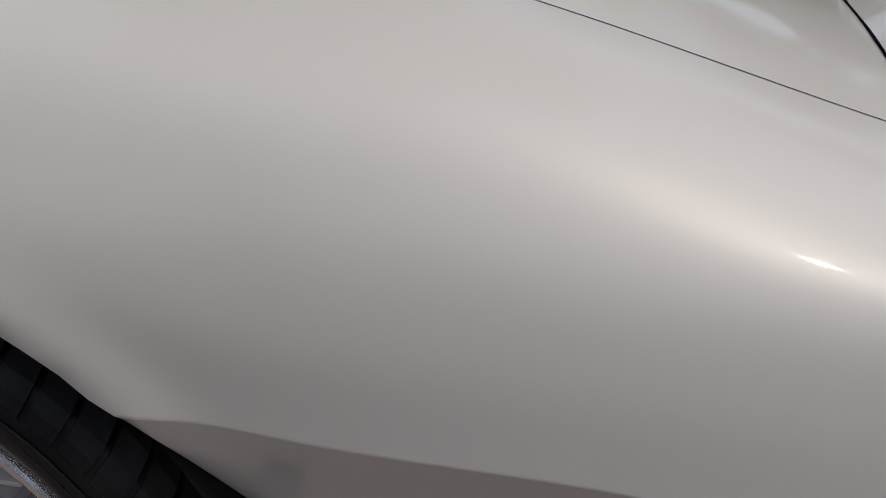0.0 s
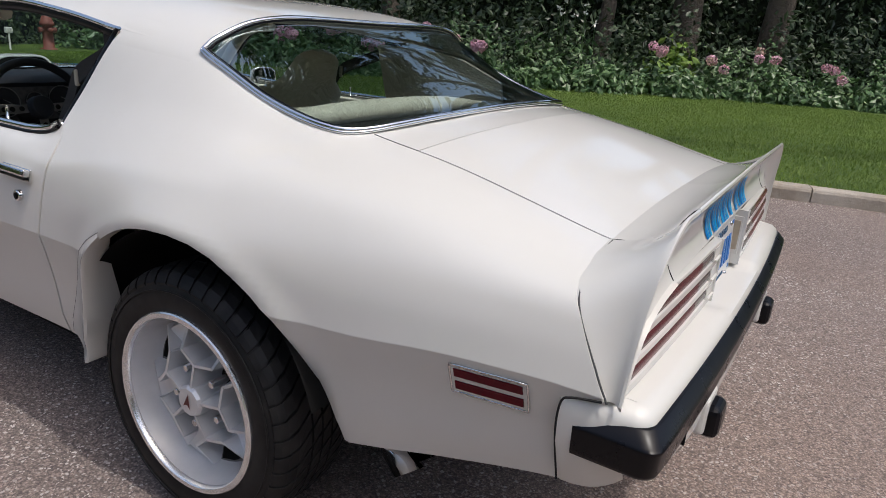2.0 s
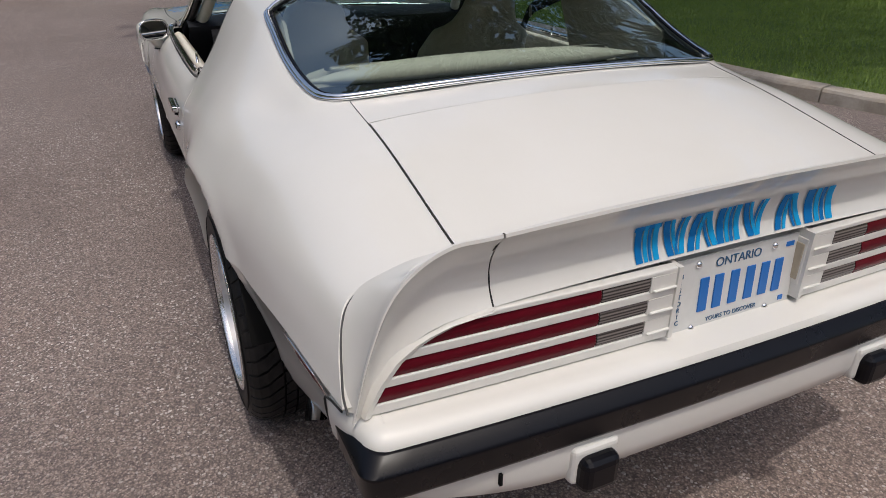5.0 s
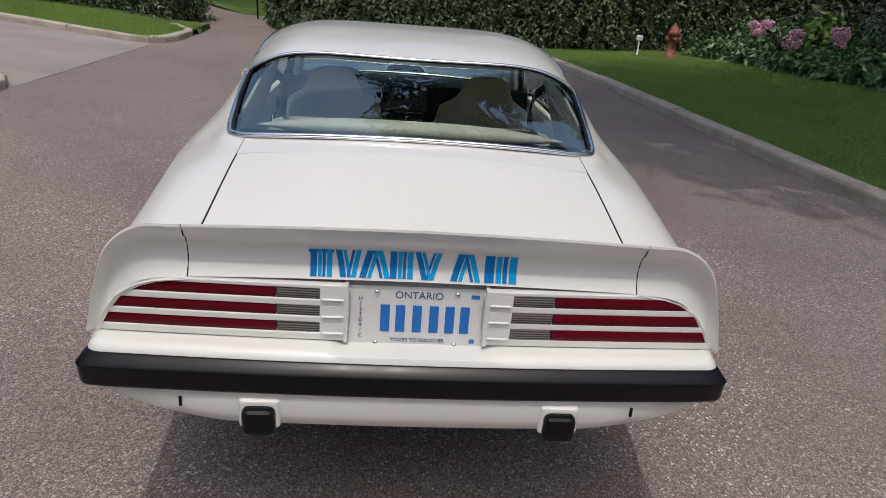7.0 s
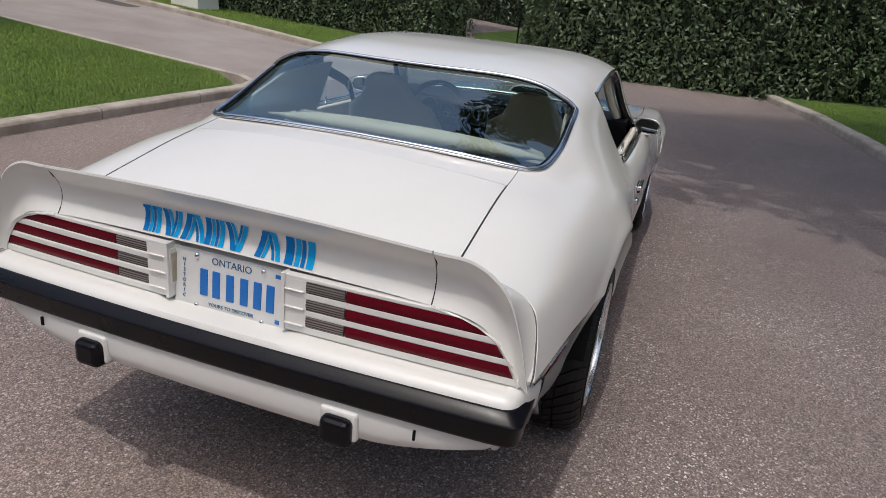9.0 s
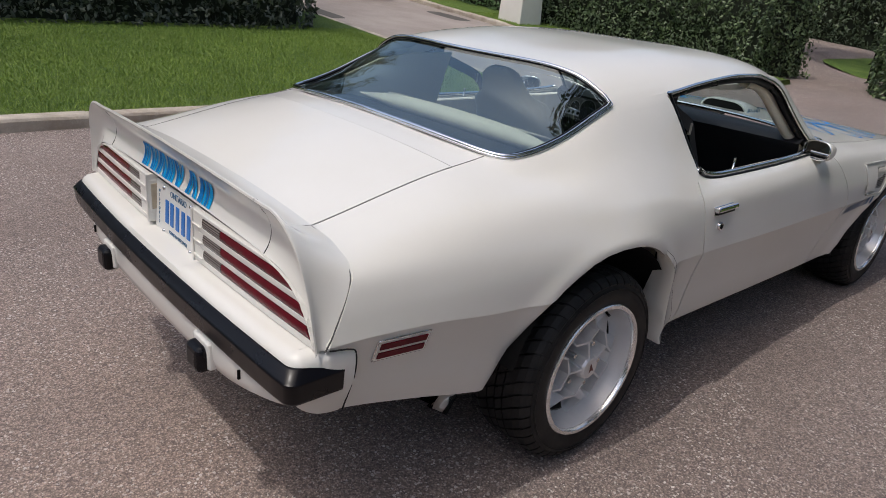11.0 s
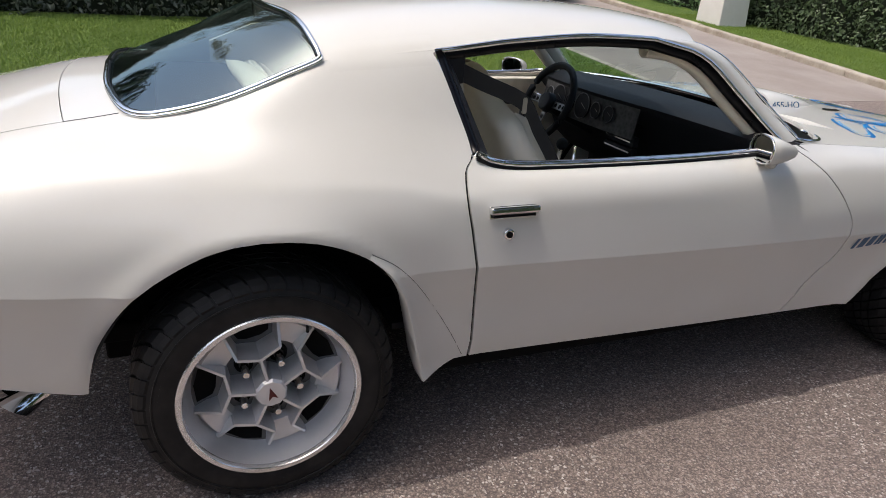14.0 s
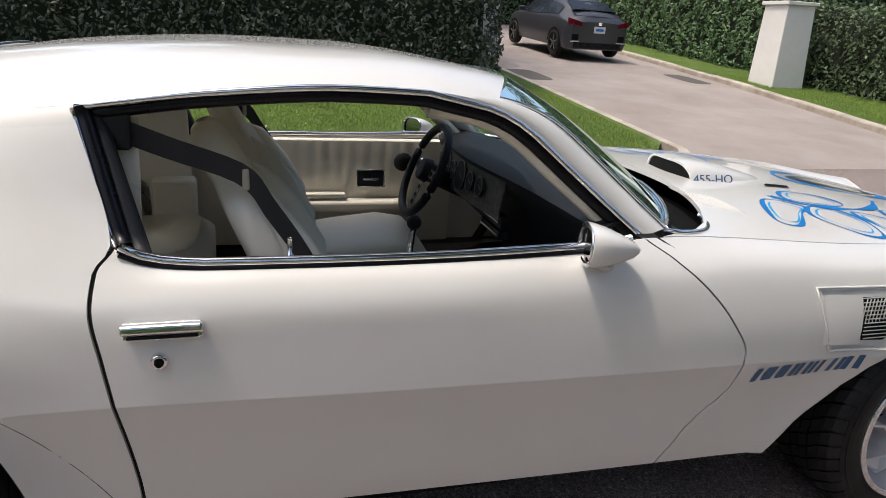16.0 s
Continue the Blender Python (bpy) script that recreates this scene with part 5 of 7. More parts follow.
# number plate in its recess
plate = new("number_plate")
plate.parent = car
plate.location = (0.0, -1.022, 0.760)
plate.scale = (1.15, 1.0, 1.15)
plate.rotation_euler = (radians(-4), 0, 0)
tagged(plate, "white number plate with blue characters and screws")
part("plate", block((0.305, 0.003, 0.152)), PLATE, plate, smooth=False, bevel=0.001)
for i, x in enumerate((-0.070, -0.036, 0.002, 0.040, 0.076, 0.110)):
    part("character_bar", block((0.021, 0.003, 0.066), (x, -0.0025, 0.0)), NAVY, plate, smooth=False, bevel=0.004)


def lettering(text, size, at, turn, mat, parent, name="lettering", stretch=1.0):
    """Words in the built-in font, as a thin solid."""
    c = bpy.data.curves.new(name, "FONT")
    c.body, c.size, c.align_x, c.align_y, c.extrude = text, size, "CENTER", "CENTER", 0.0006
    ob = new(name, c)
    ob.parent = parent
    ob.matrix_local = Matrix.Translation(at) @ turn @ Matrix.Diagonal((stretch, 1, 1, 1))
    c.materials.append(mat)
    return ob


UPRIGHT = pose(0, 0, 0, 90, 0, 0)
lettering("ONTARIO", 0.024, (0.005, -0.0024, 0.056), UPRIGHT, DEEP_BLUE, plate)
lettering("YOURS TO DISCOVER", 0.0125, (0.005, -0.0024, -0.053), UPRIGHT, DEEP_BLUE, plate)
for k, ch in enumerate("HISTORIC"):
    lettering(ch, 0.0125, (-0.125, -0.0024, 0.045 - 0.0128 * k), UPRIGHT, DEEP_BLUE, plate)
part("sticker", block((0.019, 0.002, 0.009), (0.131, -0.0022, 0.058)), NAVY, plate, smooth=False)
part("crown_mark", block((0.012, 0.002, 0.010), (0.130, -0.0022, -0.052)), NAVY, plate, smooth=False, bevel=0.003)
for x, z in ((-0.09, 0.062), (0.09, 0.062), (-0.09, -0.062), (0.09, -0.062)):
    bm = bmesh.new()
    bmesh.ops.create_uvsphere(bm, u_segments=10, v_segments=6, radius=0.007, matrix=Matrix.Translation((x, -0.002, z)))
    part("screw", bm, CHROME, plate)

# bumper cover: white shelf, black strip, white valance
def wrap(n, inset=0.0, yb=-1.092, xe=0.806, y_end=-0.935, corner=0.032):
    """Plan line of the tail from the right side round to the left."""
    pts = []
    xe, yb = xe - inset, yb + inset
    for y in np.linspace(y_end, yb + corner, 6):
        pts.append((xe, y))
    for a in np.linspace(0, math.pi / 2, 7)[1:-1]:
        pts.append((xe - corner * (1 - math.cos(a)), yb + corner * (1 - math.sin(a))))
    for x in np.linspace(xe - corner, -(xe - corner), n):
        pts.append((x, yb - 0.022 * (1 - (x / xe) ** 2)))
    left = [(-x, y) for x, y in pts[:11][::-1]]
    return pts[:11] + pts[11:11 + n][1:-1] + left


def ring(profile, n=40, xe=0.806, y_end=-0.935, yb=-1.092):
    rows = []
    for inset, z in profile:
        rows.append([(x, y, z) for x, y in wrap(n, inset, yb, xe, y_end)])
    return sheet(rows)




def cover_skin():
    """The white cover: flank, rounded corner and shelf in one sheet."""
    plan = []
    for y in np.linspace(-0.935, -1.047, 9):
        plan.append((CREASE_X(max(y, -1.02)) - 0.003 - 0.010 * ((-0.935 - y) / 0.112) ** 2, y, 1.0, 0.0))
    xe, r = plan[-1][0], 0.044
    for a in np.linspace(0, math.pi / 2, 9)[1:]:
        plan.append((xe - r * (1 - math.cos(a)), -1.047 - r * math.sin(a), math.cos(a), math.sin(a)))
    xc = plan[-1][0]
    for x in np.linspace(xc, 0, 22)[1:]:
        plan.append((x, -1.091 - 0.022 * (1 - (x / xc) ** 2), 0.0, 1.0))
    half = []
    for k, (x, y, nx, ny) in enumerate(plan):
        u = min(1.0, k / 8)
        crest = 0.7085 * (1 - u) + 0.6985 * u
        turn = min(1.0, max(0.0, (k - 8) / 8))
        low = 0.488 + 0.042 * u ** 3 + 0.034 * turn
        tuck = CREASE_X(max(y, -1.02)) - SILL_X(max(y, -1.02))
        prof = [(0.137, 0.6965), (0.058, crest), (0.036, crest), (0.022, crest - 0.003), (0.009, crest - 0.012), (0.001, crest - 0.026), (0.0, 0.655), (0.006 * nx + 0.012 * ny, 0.655 - (0.655 - low) * 0.3), (tuck * 0.55 * nx + 0.02 * ny, 0.655 - (0.655 - low) * 0.7), (tuck * nx + 0.03 * ny, low)]
        if k <= 8:
            prof[0], prof[1] = (0.047, crest - 0.002), (0.041, crest)
        elif k < 16:
            prof[0], prof[1] = (0.0435, crest - 0.001), (0.040, crest)
        col = []
        for j, (o, z) in enumerate(prof):
            px, py = x - nx * o, y + ny * o
            if abs(px) < 0.185 and ny == 1.0:
                z = min(z, 0.688)
                py = -0.985 if j < 2 else py
            col.append((px, py, z))
        half.append(col)
    rows = half + [[(-x, y, z) for x, y, z in col] for col in half[-2::-1]]
    v, f = sheet(rows)
    made("bumper_cover", v, [tuple(reversed(q)) for q in f], PAINT, car, thick=0.005)


cover_skin()
v, f = ring(((-0.006, 0.600), (-0.008, 0.555), (-0.008, 0.520), (-0.001, 0.490), (0.022, 0.470), (0.13, 0.462)), xe=0.772)
tucked = []
for x, y, z in v:
    k = min(1.0, max(0.0, abs(x) - 0.46) / 0.34)
    tucked.append((x, y + 0.022 * k * k, 0.6 + (z - 0.6) * (1 - 0.58 * k ** 1.4)))
v = tucked
made("rear_valance", v, f, PAINT, car, thick=0.006)
v, f = ring(((0.02, 0.673), (0.0, 0.673), (-0.003, 0.672), (-0.019, 0.650), (-0.023, 0.646), (-0.0235, 0.643), (-0.022, 0.638), (-0.020, 0.596), (-0.017, 0.588), (-0.008, 0.582), (0.02, 0.582)), y_end=-0.962, xe=0.814)
made("bumper", v, f, BLACK_RUBBER, car, thick=0.004, label="black rubber-faced rear bumper")
for side in (1, -1):
    bm = block((0.084, 0.080, 0.078), (side * 0.388, -1.114, 0.512))
    part("overrider", bm, BLACK_RUBBER, car, smooth=False, bevel=0.018, label="black rubber bumper guard")
    # white hood over the guard
    bm = block((0.106, 0.066, 0.088), (side * 0.388, -1.094, 0.524))
    part("guard_hood", bm, PAINT, car, smooth=False, bevel=0.012)
    bm = block((0.006, 0.020, 0.026), (side * 0.585, -1.103, 0.548))
    part("valance_slot", bm, DARK, car, smooth=False)
    # seam of the bumper cover on the flank
    pts = [(side * 0.835, -1.005, 0.708), (side * 0.843, -0.955, 0.702), (side * 0.846, -0.938, 0.688), (side * 0.835, -0.932, 0.62), (side * 0.79, -0.932, 0.495)]
    v, f = tube(spline(pts, 24), 0.0022, 6)
    made("cover_seam", v, f, GAP, car)

# side marker lamps
for side in (1, -1):
    marker_lamp = new("side_marker")
    marker_lamp.parent = car

    def on_flank(y, z):
        sec = section(y, True)
        return float(np.interp(z, np.maximum.accumulate(sec[:, 1]), sec[:, 0]))

    def flank_patch(y0, y1, z0, z1, lift, shear=0.03):
        rows = []
        for y in np.linspace(y0, y1, 8):
            rows.append([(side * (on_flank(y, z + shear * (y0 - y)) + lift), y, z + shear * (y0 - y)) for z in np.linspace(z0, z1, 5)])
        return sheet(rows)

    v, f = flank_patch(-0.872, -0.722, 0.633, 0.697, 0.003)
    made("marker_frame", v, f, PAINT, marker_lamp, thick=0.003)
    bezel = [(-0.874, 0.631), (-0.72, 0.6275), (-0.72, 0.6945), (-0.874, 0.699)]
    rim_pts = []
    for i in range(4):
        p, q = np.array(bezel[i]), np.array(bezel[(i + 1) % 4])
        rim_pts += [p * (1 - t) + q * t for t in np.linspace(0, 1, 8, endpoint=False)]
    v, f = tube([(side * (on_flank(y, z) + 0.003), y, z) for y, z in rim_pts], 0.0026, 6, closed=True)
    made("marker_bezel", v, f, CHROME, marker_lamp)
    v, f = flank_patch(-0.865, -0.729, 0.6405, 0.659, 0.0055)
    made("marker_lens", v, f, RED_LENS, marker_lamp, thick=0.004)
    v, f = flank_patch(-0.865, -0.729, 0.671, 0.6895, 0.0055)
    made("marker_lens", v, f, RED_LENS, marker_lamp, thick=0.004)

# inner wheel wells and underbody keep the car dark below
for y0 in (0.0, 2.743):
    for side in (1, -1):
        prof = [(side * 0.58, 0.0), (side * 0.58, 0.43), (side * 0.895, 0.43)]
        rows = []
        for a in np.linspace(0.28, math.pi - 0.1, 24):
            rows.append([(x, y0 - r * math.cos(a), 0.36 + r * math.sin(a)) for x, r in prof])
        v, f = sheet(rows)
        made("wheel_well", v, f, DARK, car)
# pans widened to stop light; the last four are slabs added to block more
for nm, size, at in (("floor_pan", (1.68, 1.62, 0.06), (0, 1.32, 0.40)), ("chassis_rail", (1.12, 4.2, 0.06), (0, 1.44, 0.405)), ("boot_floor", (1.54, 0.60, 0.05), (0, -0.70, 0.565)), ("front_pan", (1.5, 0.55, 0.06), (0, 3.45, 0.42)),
                     ("sill_shade_slab", (1.50, 1.55, 0.10), (0, 1.30, 0.285)), ("rear_shade_slab", (1.05, 0.42, 0.14), (0, -0.60, 0.49)), ("axle_shade_slab", (0.90, 0.85, 0.14), (0, 0.0, 0.33)), ("front_shade_slab", (0.95, 1.3, 0.12), (0, 2.75, 0.30))):
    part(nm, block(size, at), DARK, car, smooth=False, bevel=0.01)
for y0 in (0.0, 2.743):
    v, f = tube([(-0.7, y0, 0.34), (0, y0, 0.34), (0.7, y0, 0.34)], 0.05, 10)
    made("axle", v, f, DARK, car)
for side in (1, -1):
    for dx in (0.0, 0.057):
        line = [(side * (0.66 + dx), -0.50, 0.420), (side * (0.718 + dx), -0.545, 0.385), (side * (0.738 + dx), -0.605, 0.362)]
        v, f = tube(line, 0.0265, 16)
        # mouth cut on the slant, its top reaching further back
        v = [(x, y - 0.9 * (z - 0.362) if y < -0.575 else y, z) for x, y, z in v]
        tip = made("exhaust_tip", v, f, CHROME, car)
        v, f = tube([line[1], line[2]], 0.0236, 16)
        v = [(x, y - 0.9 * (z - 0.362) - 0.0015 if y < -0.575 else y, z) for x, y, z in v]
        made("pipe_bore", v, f, DARK, tip)

# ---------- wheels ----------
R_TYRE, R_RIM, W_TYRE = 0.347, 0.236, 0.25


def wheel(x, y, side, turned=0.0):
    holder = new("wheel")
    holder.parent = car
    holder.location = (x, y, R_TYRE)
    if side < 0:
        holder.rotation_euler = (0, 0, math.pi)
    # x = 0 is the outer wall
    prof = [(-0.02, R_RIM - 0.012), (-0.004, R_RIM + 0.002), (0.004, R_RIM + 0.03), (0.002, 0.295), (-0.012, 0.322), (-0.026, 0.333), (-0.05, R_TYRE - 0.015), (-W_TYRE / 2, R_TYRE - 0.015), (-W_TYRE + 0.05, R_TYRE - 0.015), (-W_TYRE + 0.026, 0.333), (-W_TYRE + 0.012, 0.322), (-W_TYRE, 0.29), (-W_TYRE + 0.02, R_RIM)]
    p2 = spline(prof, 44)
    v, f = lathe([(a, b) for a, b in p2], 72)
    tyre = made("tyre", v, f, TYRE, holder, label="black road tyre with slanted tread grooves")
    # tread: slanted shoulder blocks rolled over the edge, and two centre ribs
    blocks_v, blocks_f = [], []
    count = 46
    pitch = 2 * math.pi / count
    shoulder = ((-0.0015, 0.3145, 0.0), (-0.010, 0.3265, 0.05), (-0.024, 0.3385, 0.16), (-0.048, 0.3455, 0.42), (-0.088, 0.347, 1.05))
    centre = ((-0.0945, 0.347, 1.15), (-0.122, 0.347, 1.55))
    lanes = [shoulder, centre]
    lanes += [tuple((-W_TYRE - x, r, -a + 3.1) for x, r, a in lane)[::-1] for lane in lanes]
    for k in range(count):
        for lane in lanes:
            first = len(blocks_v)
            for x, r, skew in lane:
                an = pitch * (k + skew)
                for side_a, deep in ((-0.43, 0.012), (-0.41, 0.0), (0.41, 0.0), (0.43, 0.012)):
                    q = an + side_a * pitch
                    blocks_v.append((x + (0.003 if deep and r < 0.33 else 0.0) * -1, (r - deep) * math.cos(q), (r - deep) * math.sin(q)))
            m = len(lane)
            for i in range(m - 1):
                for j in range(3):
                    a = first + i * 4 + j
                    blocks_f.append((a, a + 1, a + 5, a + 4))
            e = first + (m - 1) * 4
            blocks_f += [(first, first + 3, first + 2, first + 1), (e, e + 1, e + 2, e + 3)]
    tagged(made("tread", blocks_v, blocks_f, TYRE, tyre, smooth=False), kind="stuff")
    # raised ring and moulded marks on the wall
    v, f = tube([(0.0035, 0.296 * math.cos(q), 0.296 * math.sin(q)) for q in np.linspace(0, 2 * math.pi, 72, endpoint=False)], 0.0022, 6, closed=True)
    made("wall_ring", v, f, TYRE, tyre)
    bm = bmesh.new()
    for start in (0.5, 2.6, 4.7):
        for k in range(9):
            q = start + 0.055 * k
            turn = Matrix.Rotation(q, 3, "X")
            block((0.002, 0.010, 0.014), turn @ Vector((0.0038, 0.276, 0)), turn, bm=bm)
    tagged(part("wall_relief", bm, TYRE, tyre, smooth=False), kind="stuff")
    rim = new("rim")
    rim.parent = holder
    rim.rotation_euler = (radians(turned), 0, 0)
    v, f = lathe([(-0.012, R_RIM + 0.006), (0.003, R_RIM + 0.005), (0.006, R_RIM + 0.002), (0.006, R_RIM - 0.0095), (0.003, R_RIM - 0.012), (-0.010, R_RIM - 0.0135)], 96)
    made("rim_lip", v, f, RIM_LIP, rim, label="bright machined rim lip", split=True)
    # deep dish: bright barrel, and a floor coloured darker as its shade
    v, f = lathe([(-0.010, R_RIM - 0.0135), (-0.034, R_RIM - 0.018), (-0.070, 0.209), (-0.088, 0.199)], 96)
    made("barrel", v, f, SILVER, rim)
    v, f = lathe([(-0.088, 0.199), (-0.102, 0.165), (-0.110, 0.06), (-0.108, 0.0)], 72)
    made("floor", v, f, FLOOR_SILVER, rim, label="silver wheel floor with shade put into its colour")
    # honeycomb webs: inner ring of five cells, outer ring of ten
    rin = 0.040

    def rib(p, q, name="web", h=0.034, w=0.0125, xa=None, xb=None):
        bm = bmesh.new()
        p, q = Vector(p), Vector(q)
        d = (q - p)
        nrm = Vector((-d.y, d.x)).normalized() * w
        fa = -0.116
        ta = fa + (h if xa is None else xa)
        tb = fa + (h if xb is None else xb)
        vs = []
        for pt, top in ((p, ta), (q, tb)):
            for s, tp in ((-0.80, fa), (-0.30, top), (0.30, top), (0.80, fa)):
                vs.append(bm.verts.new((tp, pt.x + nrm.x * s, pt.y + nrm.y * s)))
        for i in range(3):
            bm.faces.new((vs[i], vs[i + 1], vs[i + 5], vs[i + 4]))
        bm.faces.new(vs[:4])
        bm.faces.new(vs[7:3:-1])
        part(name, bm, SILVER, rim, smooth=False)

    def pol(r, deg):
        return (r * math.cos(radians(deg)), r * math.sin(radians(deg)))

    for k in range(5):
        a = 90 + 72 * k
        rib(pol(rin, a), pol(0.105, a), xa=0.098, xb=0.094)
        for d in (-1, 1):
            rib(pol(0.105, a), pol(0.134, a + 25 * d), xa=0.094, xb=0.088)
            rib(pol(0.134, a + 25 * d), pol(0.204, a + 21 * d), xa=0.088, xb=0.050)
        # flat pad between two cells
        rows = []
        for r, hh in ((0.120, -0.096), (0.130, -0.074), (0.190, -0.064), (0.200, -0.080)):
            w = 10.5 if r < 0.19 else 13.0
            rows.append([(hh, *pol(r, a + 36 + d)) for d in np.linspace(-w, w, 6)])
        v, f = sheet(rows)
        made("pad", v, f, SILVER, rim, smooth=False)
        # dark window in each outer cell
        bm = bmesh.new()
        ring_v = []
        for r, d in ((0.136, -8), (0.148, -16), (0.190, -15.5), (0.193, 0), (0.190, 15.5), (0.148, 16), (0.136, 8)):
            px, py = pol(r, a + d)
            ring_v.append(bm.verts.new((-0.1015 if r < 0.16 else -0.083, px, py)))
        bm.faces.new(ring_v)
        part("vent_hole", bm, DARK, rim, smooth=False)
        # wheel nut
        nx, ny = pol(0.080, a + 36)
        bm = bmesh.new()
        bmesh.ops.create_cone(bm, cap_ends=True, segments=6, radius1=0.0125, radius2=0.010, depth=0.060, matrix=pose(-0.068, nx, ny, 0, 90, 0))
        part("wheel_nut", bm, CHROME, rim, smooth=False, bevel=0.002)
        # dark ring standing in for the shaded recess round the nut
        v, f = lathe([(-0.106, 0.026), (-0.094, 0.024), (-0.094, 0.014)], 16)
        made("nut_shade_ring", [(px, py + nx, pz + ny) for px, py, pz in v], f, DARK, rim, smooth=False)
    v, f = lathe([(-0.11, 0.045), (-0.022, 0.043), (-0.014, 0.037), (-0.012, 0.0)], 10)
    made("hub_cap", v, f, SILVER, rim, smooth=False, label="silver hub cap with a red arrowhead")
    bm = bmesh.new()
    a, b, c, d = (bm.verts.new((-0.0105, px, py)) for px, py in ((0.0, 0.024), (-0.013, -0.016), (0.0, -0.007), (0.013, -0.016)))
    bm.faces.new((a, b, c, d))
    red = bpy.data.materials.get("emblem_red") or material("emblem_red", (0.10, 0.012, 0.012), 0.3)
    part("emblem", bm, red, rim, smooth=False)
    v, f = tube([(-0.075, *pol(0.205, 44)), (-0.062, *pol(0.196, 44)), (-0.044, *pol(0.188, 44))], 0.005, 8)
    made("valve_stem", v, f, BLACK_RUBBER, rim)
    return holder


for y0 in (0.0, 2.743):
    wheel(0.905 if y0 < 1 else 0.900, y0, 1, 13.0 if y0 < 1 else 40.0)
    wheel(-0.905 if y0 < 1 else -0.900, y0, -1, -9.0)

# ---------- outer fittings of the coupe ----------


def skin(y, z, rear=False):
    """Half width of the body skin at (y, z)."""
    sec = section(y, rear)
    return float(np.interp(z, np.maximum.accumulate(sec[:, 1]), sec[:, 0])) + flare(y, z)


# spats behind... ahead of the rear wheels
SPAT_IN = [(0.245, 0.733), (0.300, 0.680), (0.345, 0.600), (0.374, 0.510), (0.398, 0.415), (0.424, 0.312)]
SPAT_OUT = [(0.252, 0.744), (0.320, 0.703), (0.380, 0.642), (0.443, 0.556), (0.507, 0.456), (0.566, 0.350)]
a, b = spline(SPAT_IN, 20), spline(SPAT_OUT, 20)
rows = []
for i, (p, q) in enumerate(zip(a, b)):
    s = i / 19
    xi, xo = skin(p[0], max(p[1], 0.345), True) + 0.004 + 0.040 * s, skin(q[0], max(q[1], 0.345), True)
    deep = 0.022 + 0.118 * s ** 0.6
    row = [(xi - deep - 0.008, p[0] + 0.012 + 0.05 * s, p[1] + 0.004 + 0.03 * s), (xi - deep, p[0] + 0.006, p[1] + 0.012 * s ** 3), (xi - deep * 0.5, p[0] - 0.002, p[1] + 0.002), (xi - 0.007, p[0] - 0.001, p[1]), (xi - 0.001, p[0] + 0.004, p[1])]
    for t in np.linspace(0.12, 1, 7):
        y, z = p * (1 - t) + q * t
        row.append((xi * (1 - t) + xo * t - 0.012 * math.sin(math.pi * t) * s + 0.004 * (1 - t), y, z))
    row.append((xo - 0.01, q[0] + 0.002, q[1]))
    rows.append(row)
v, f = sheet(rows)
both("wheel_spat", v, f, PAINT, split=True)
line = [(skin(y, max(z, 0.345), True) - 0.0002, y, z) for y, z in b]
v, f = tube(line, 0.0009, 6)
both("spat_seam", v, f, SEAM_GREY)

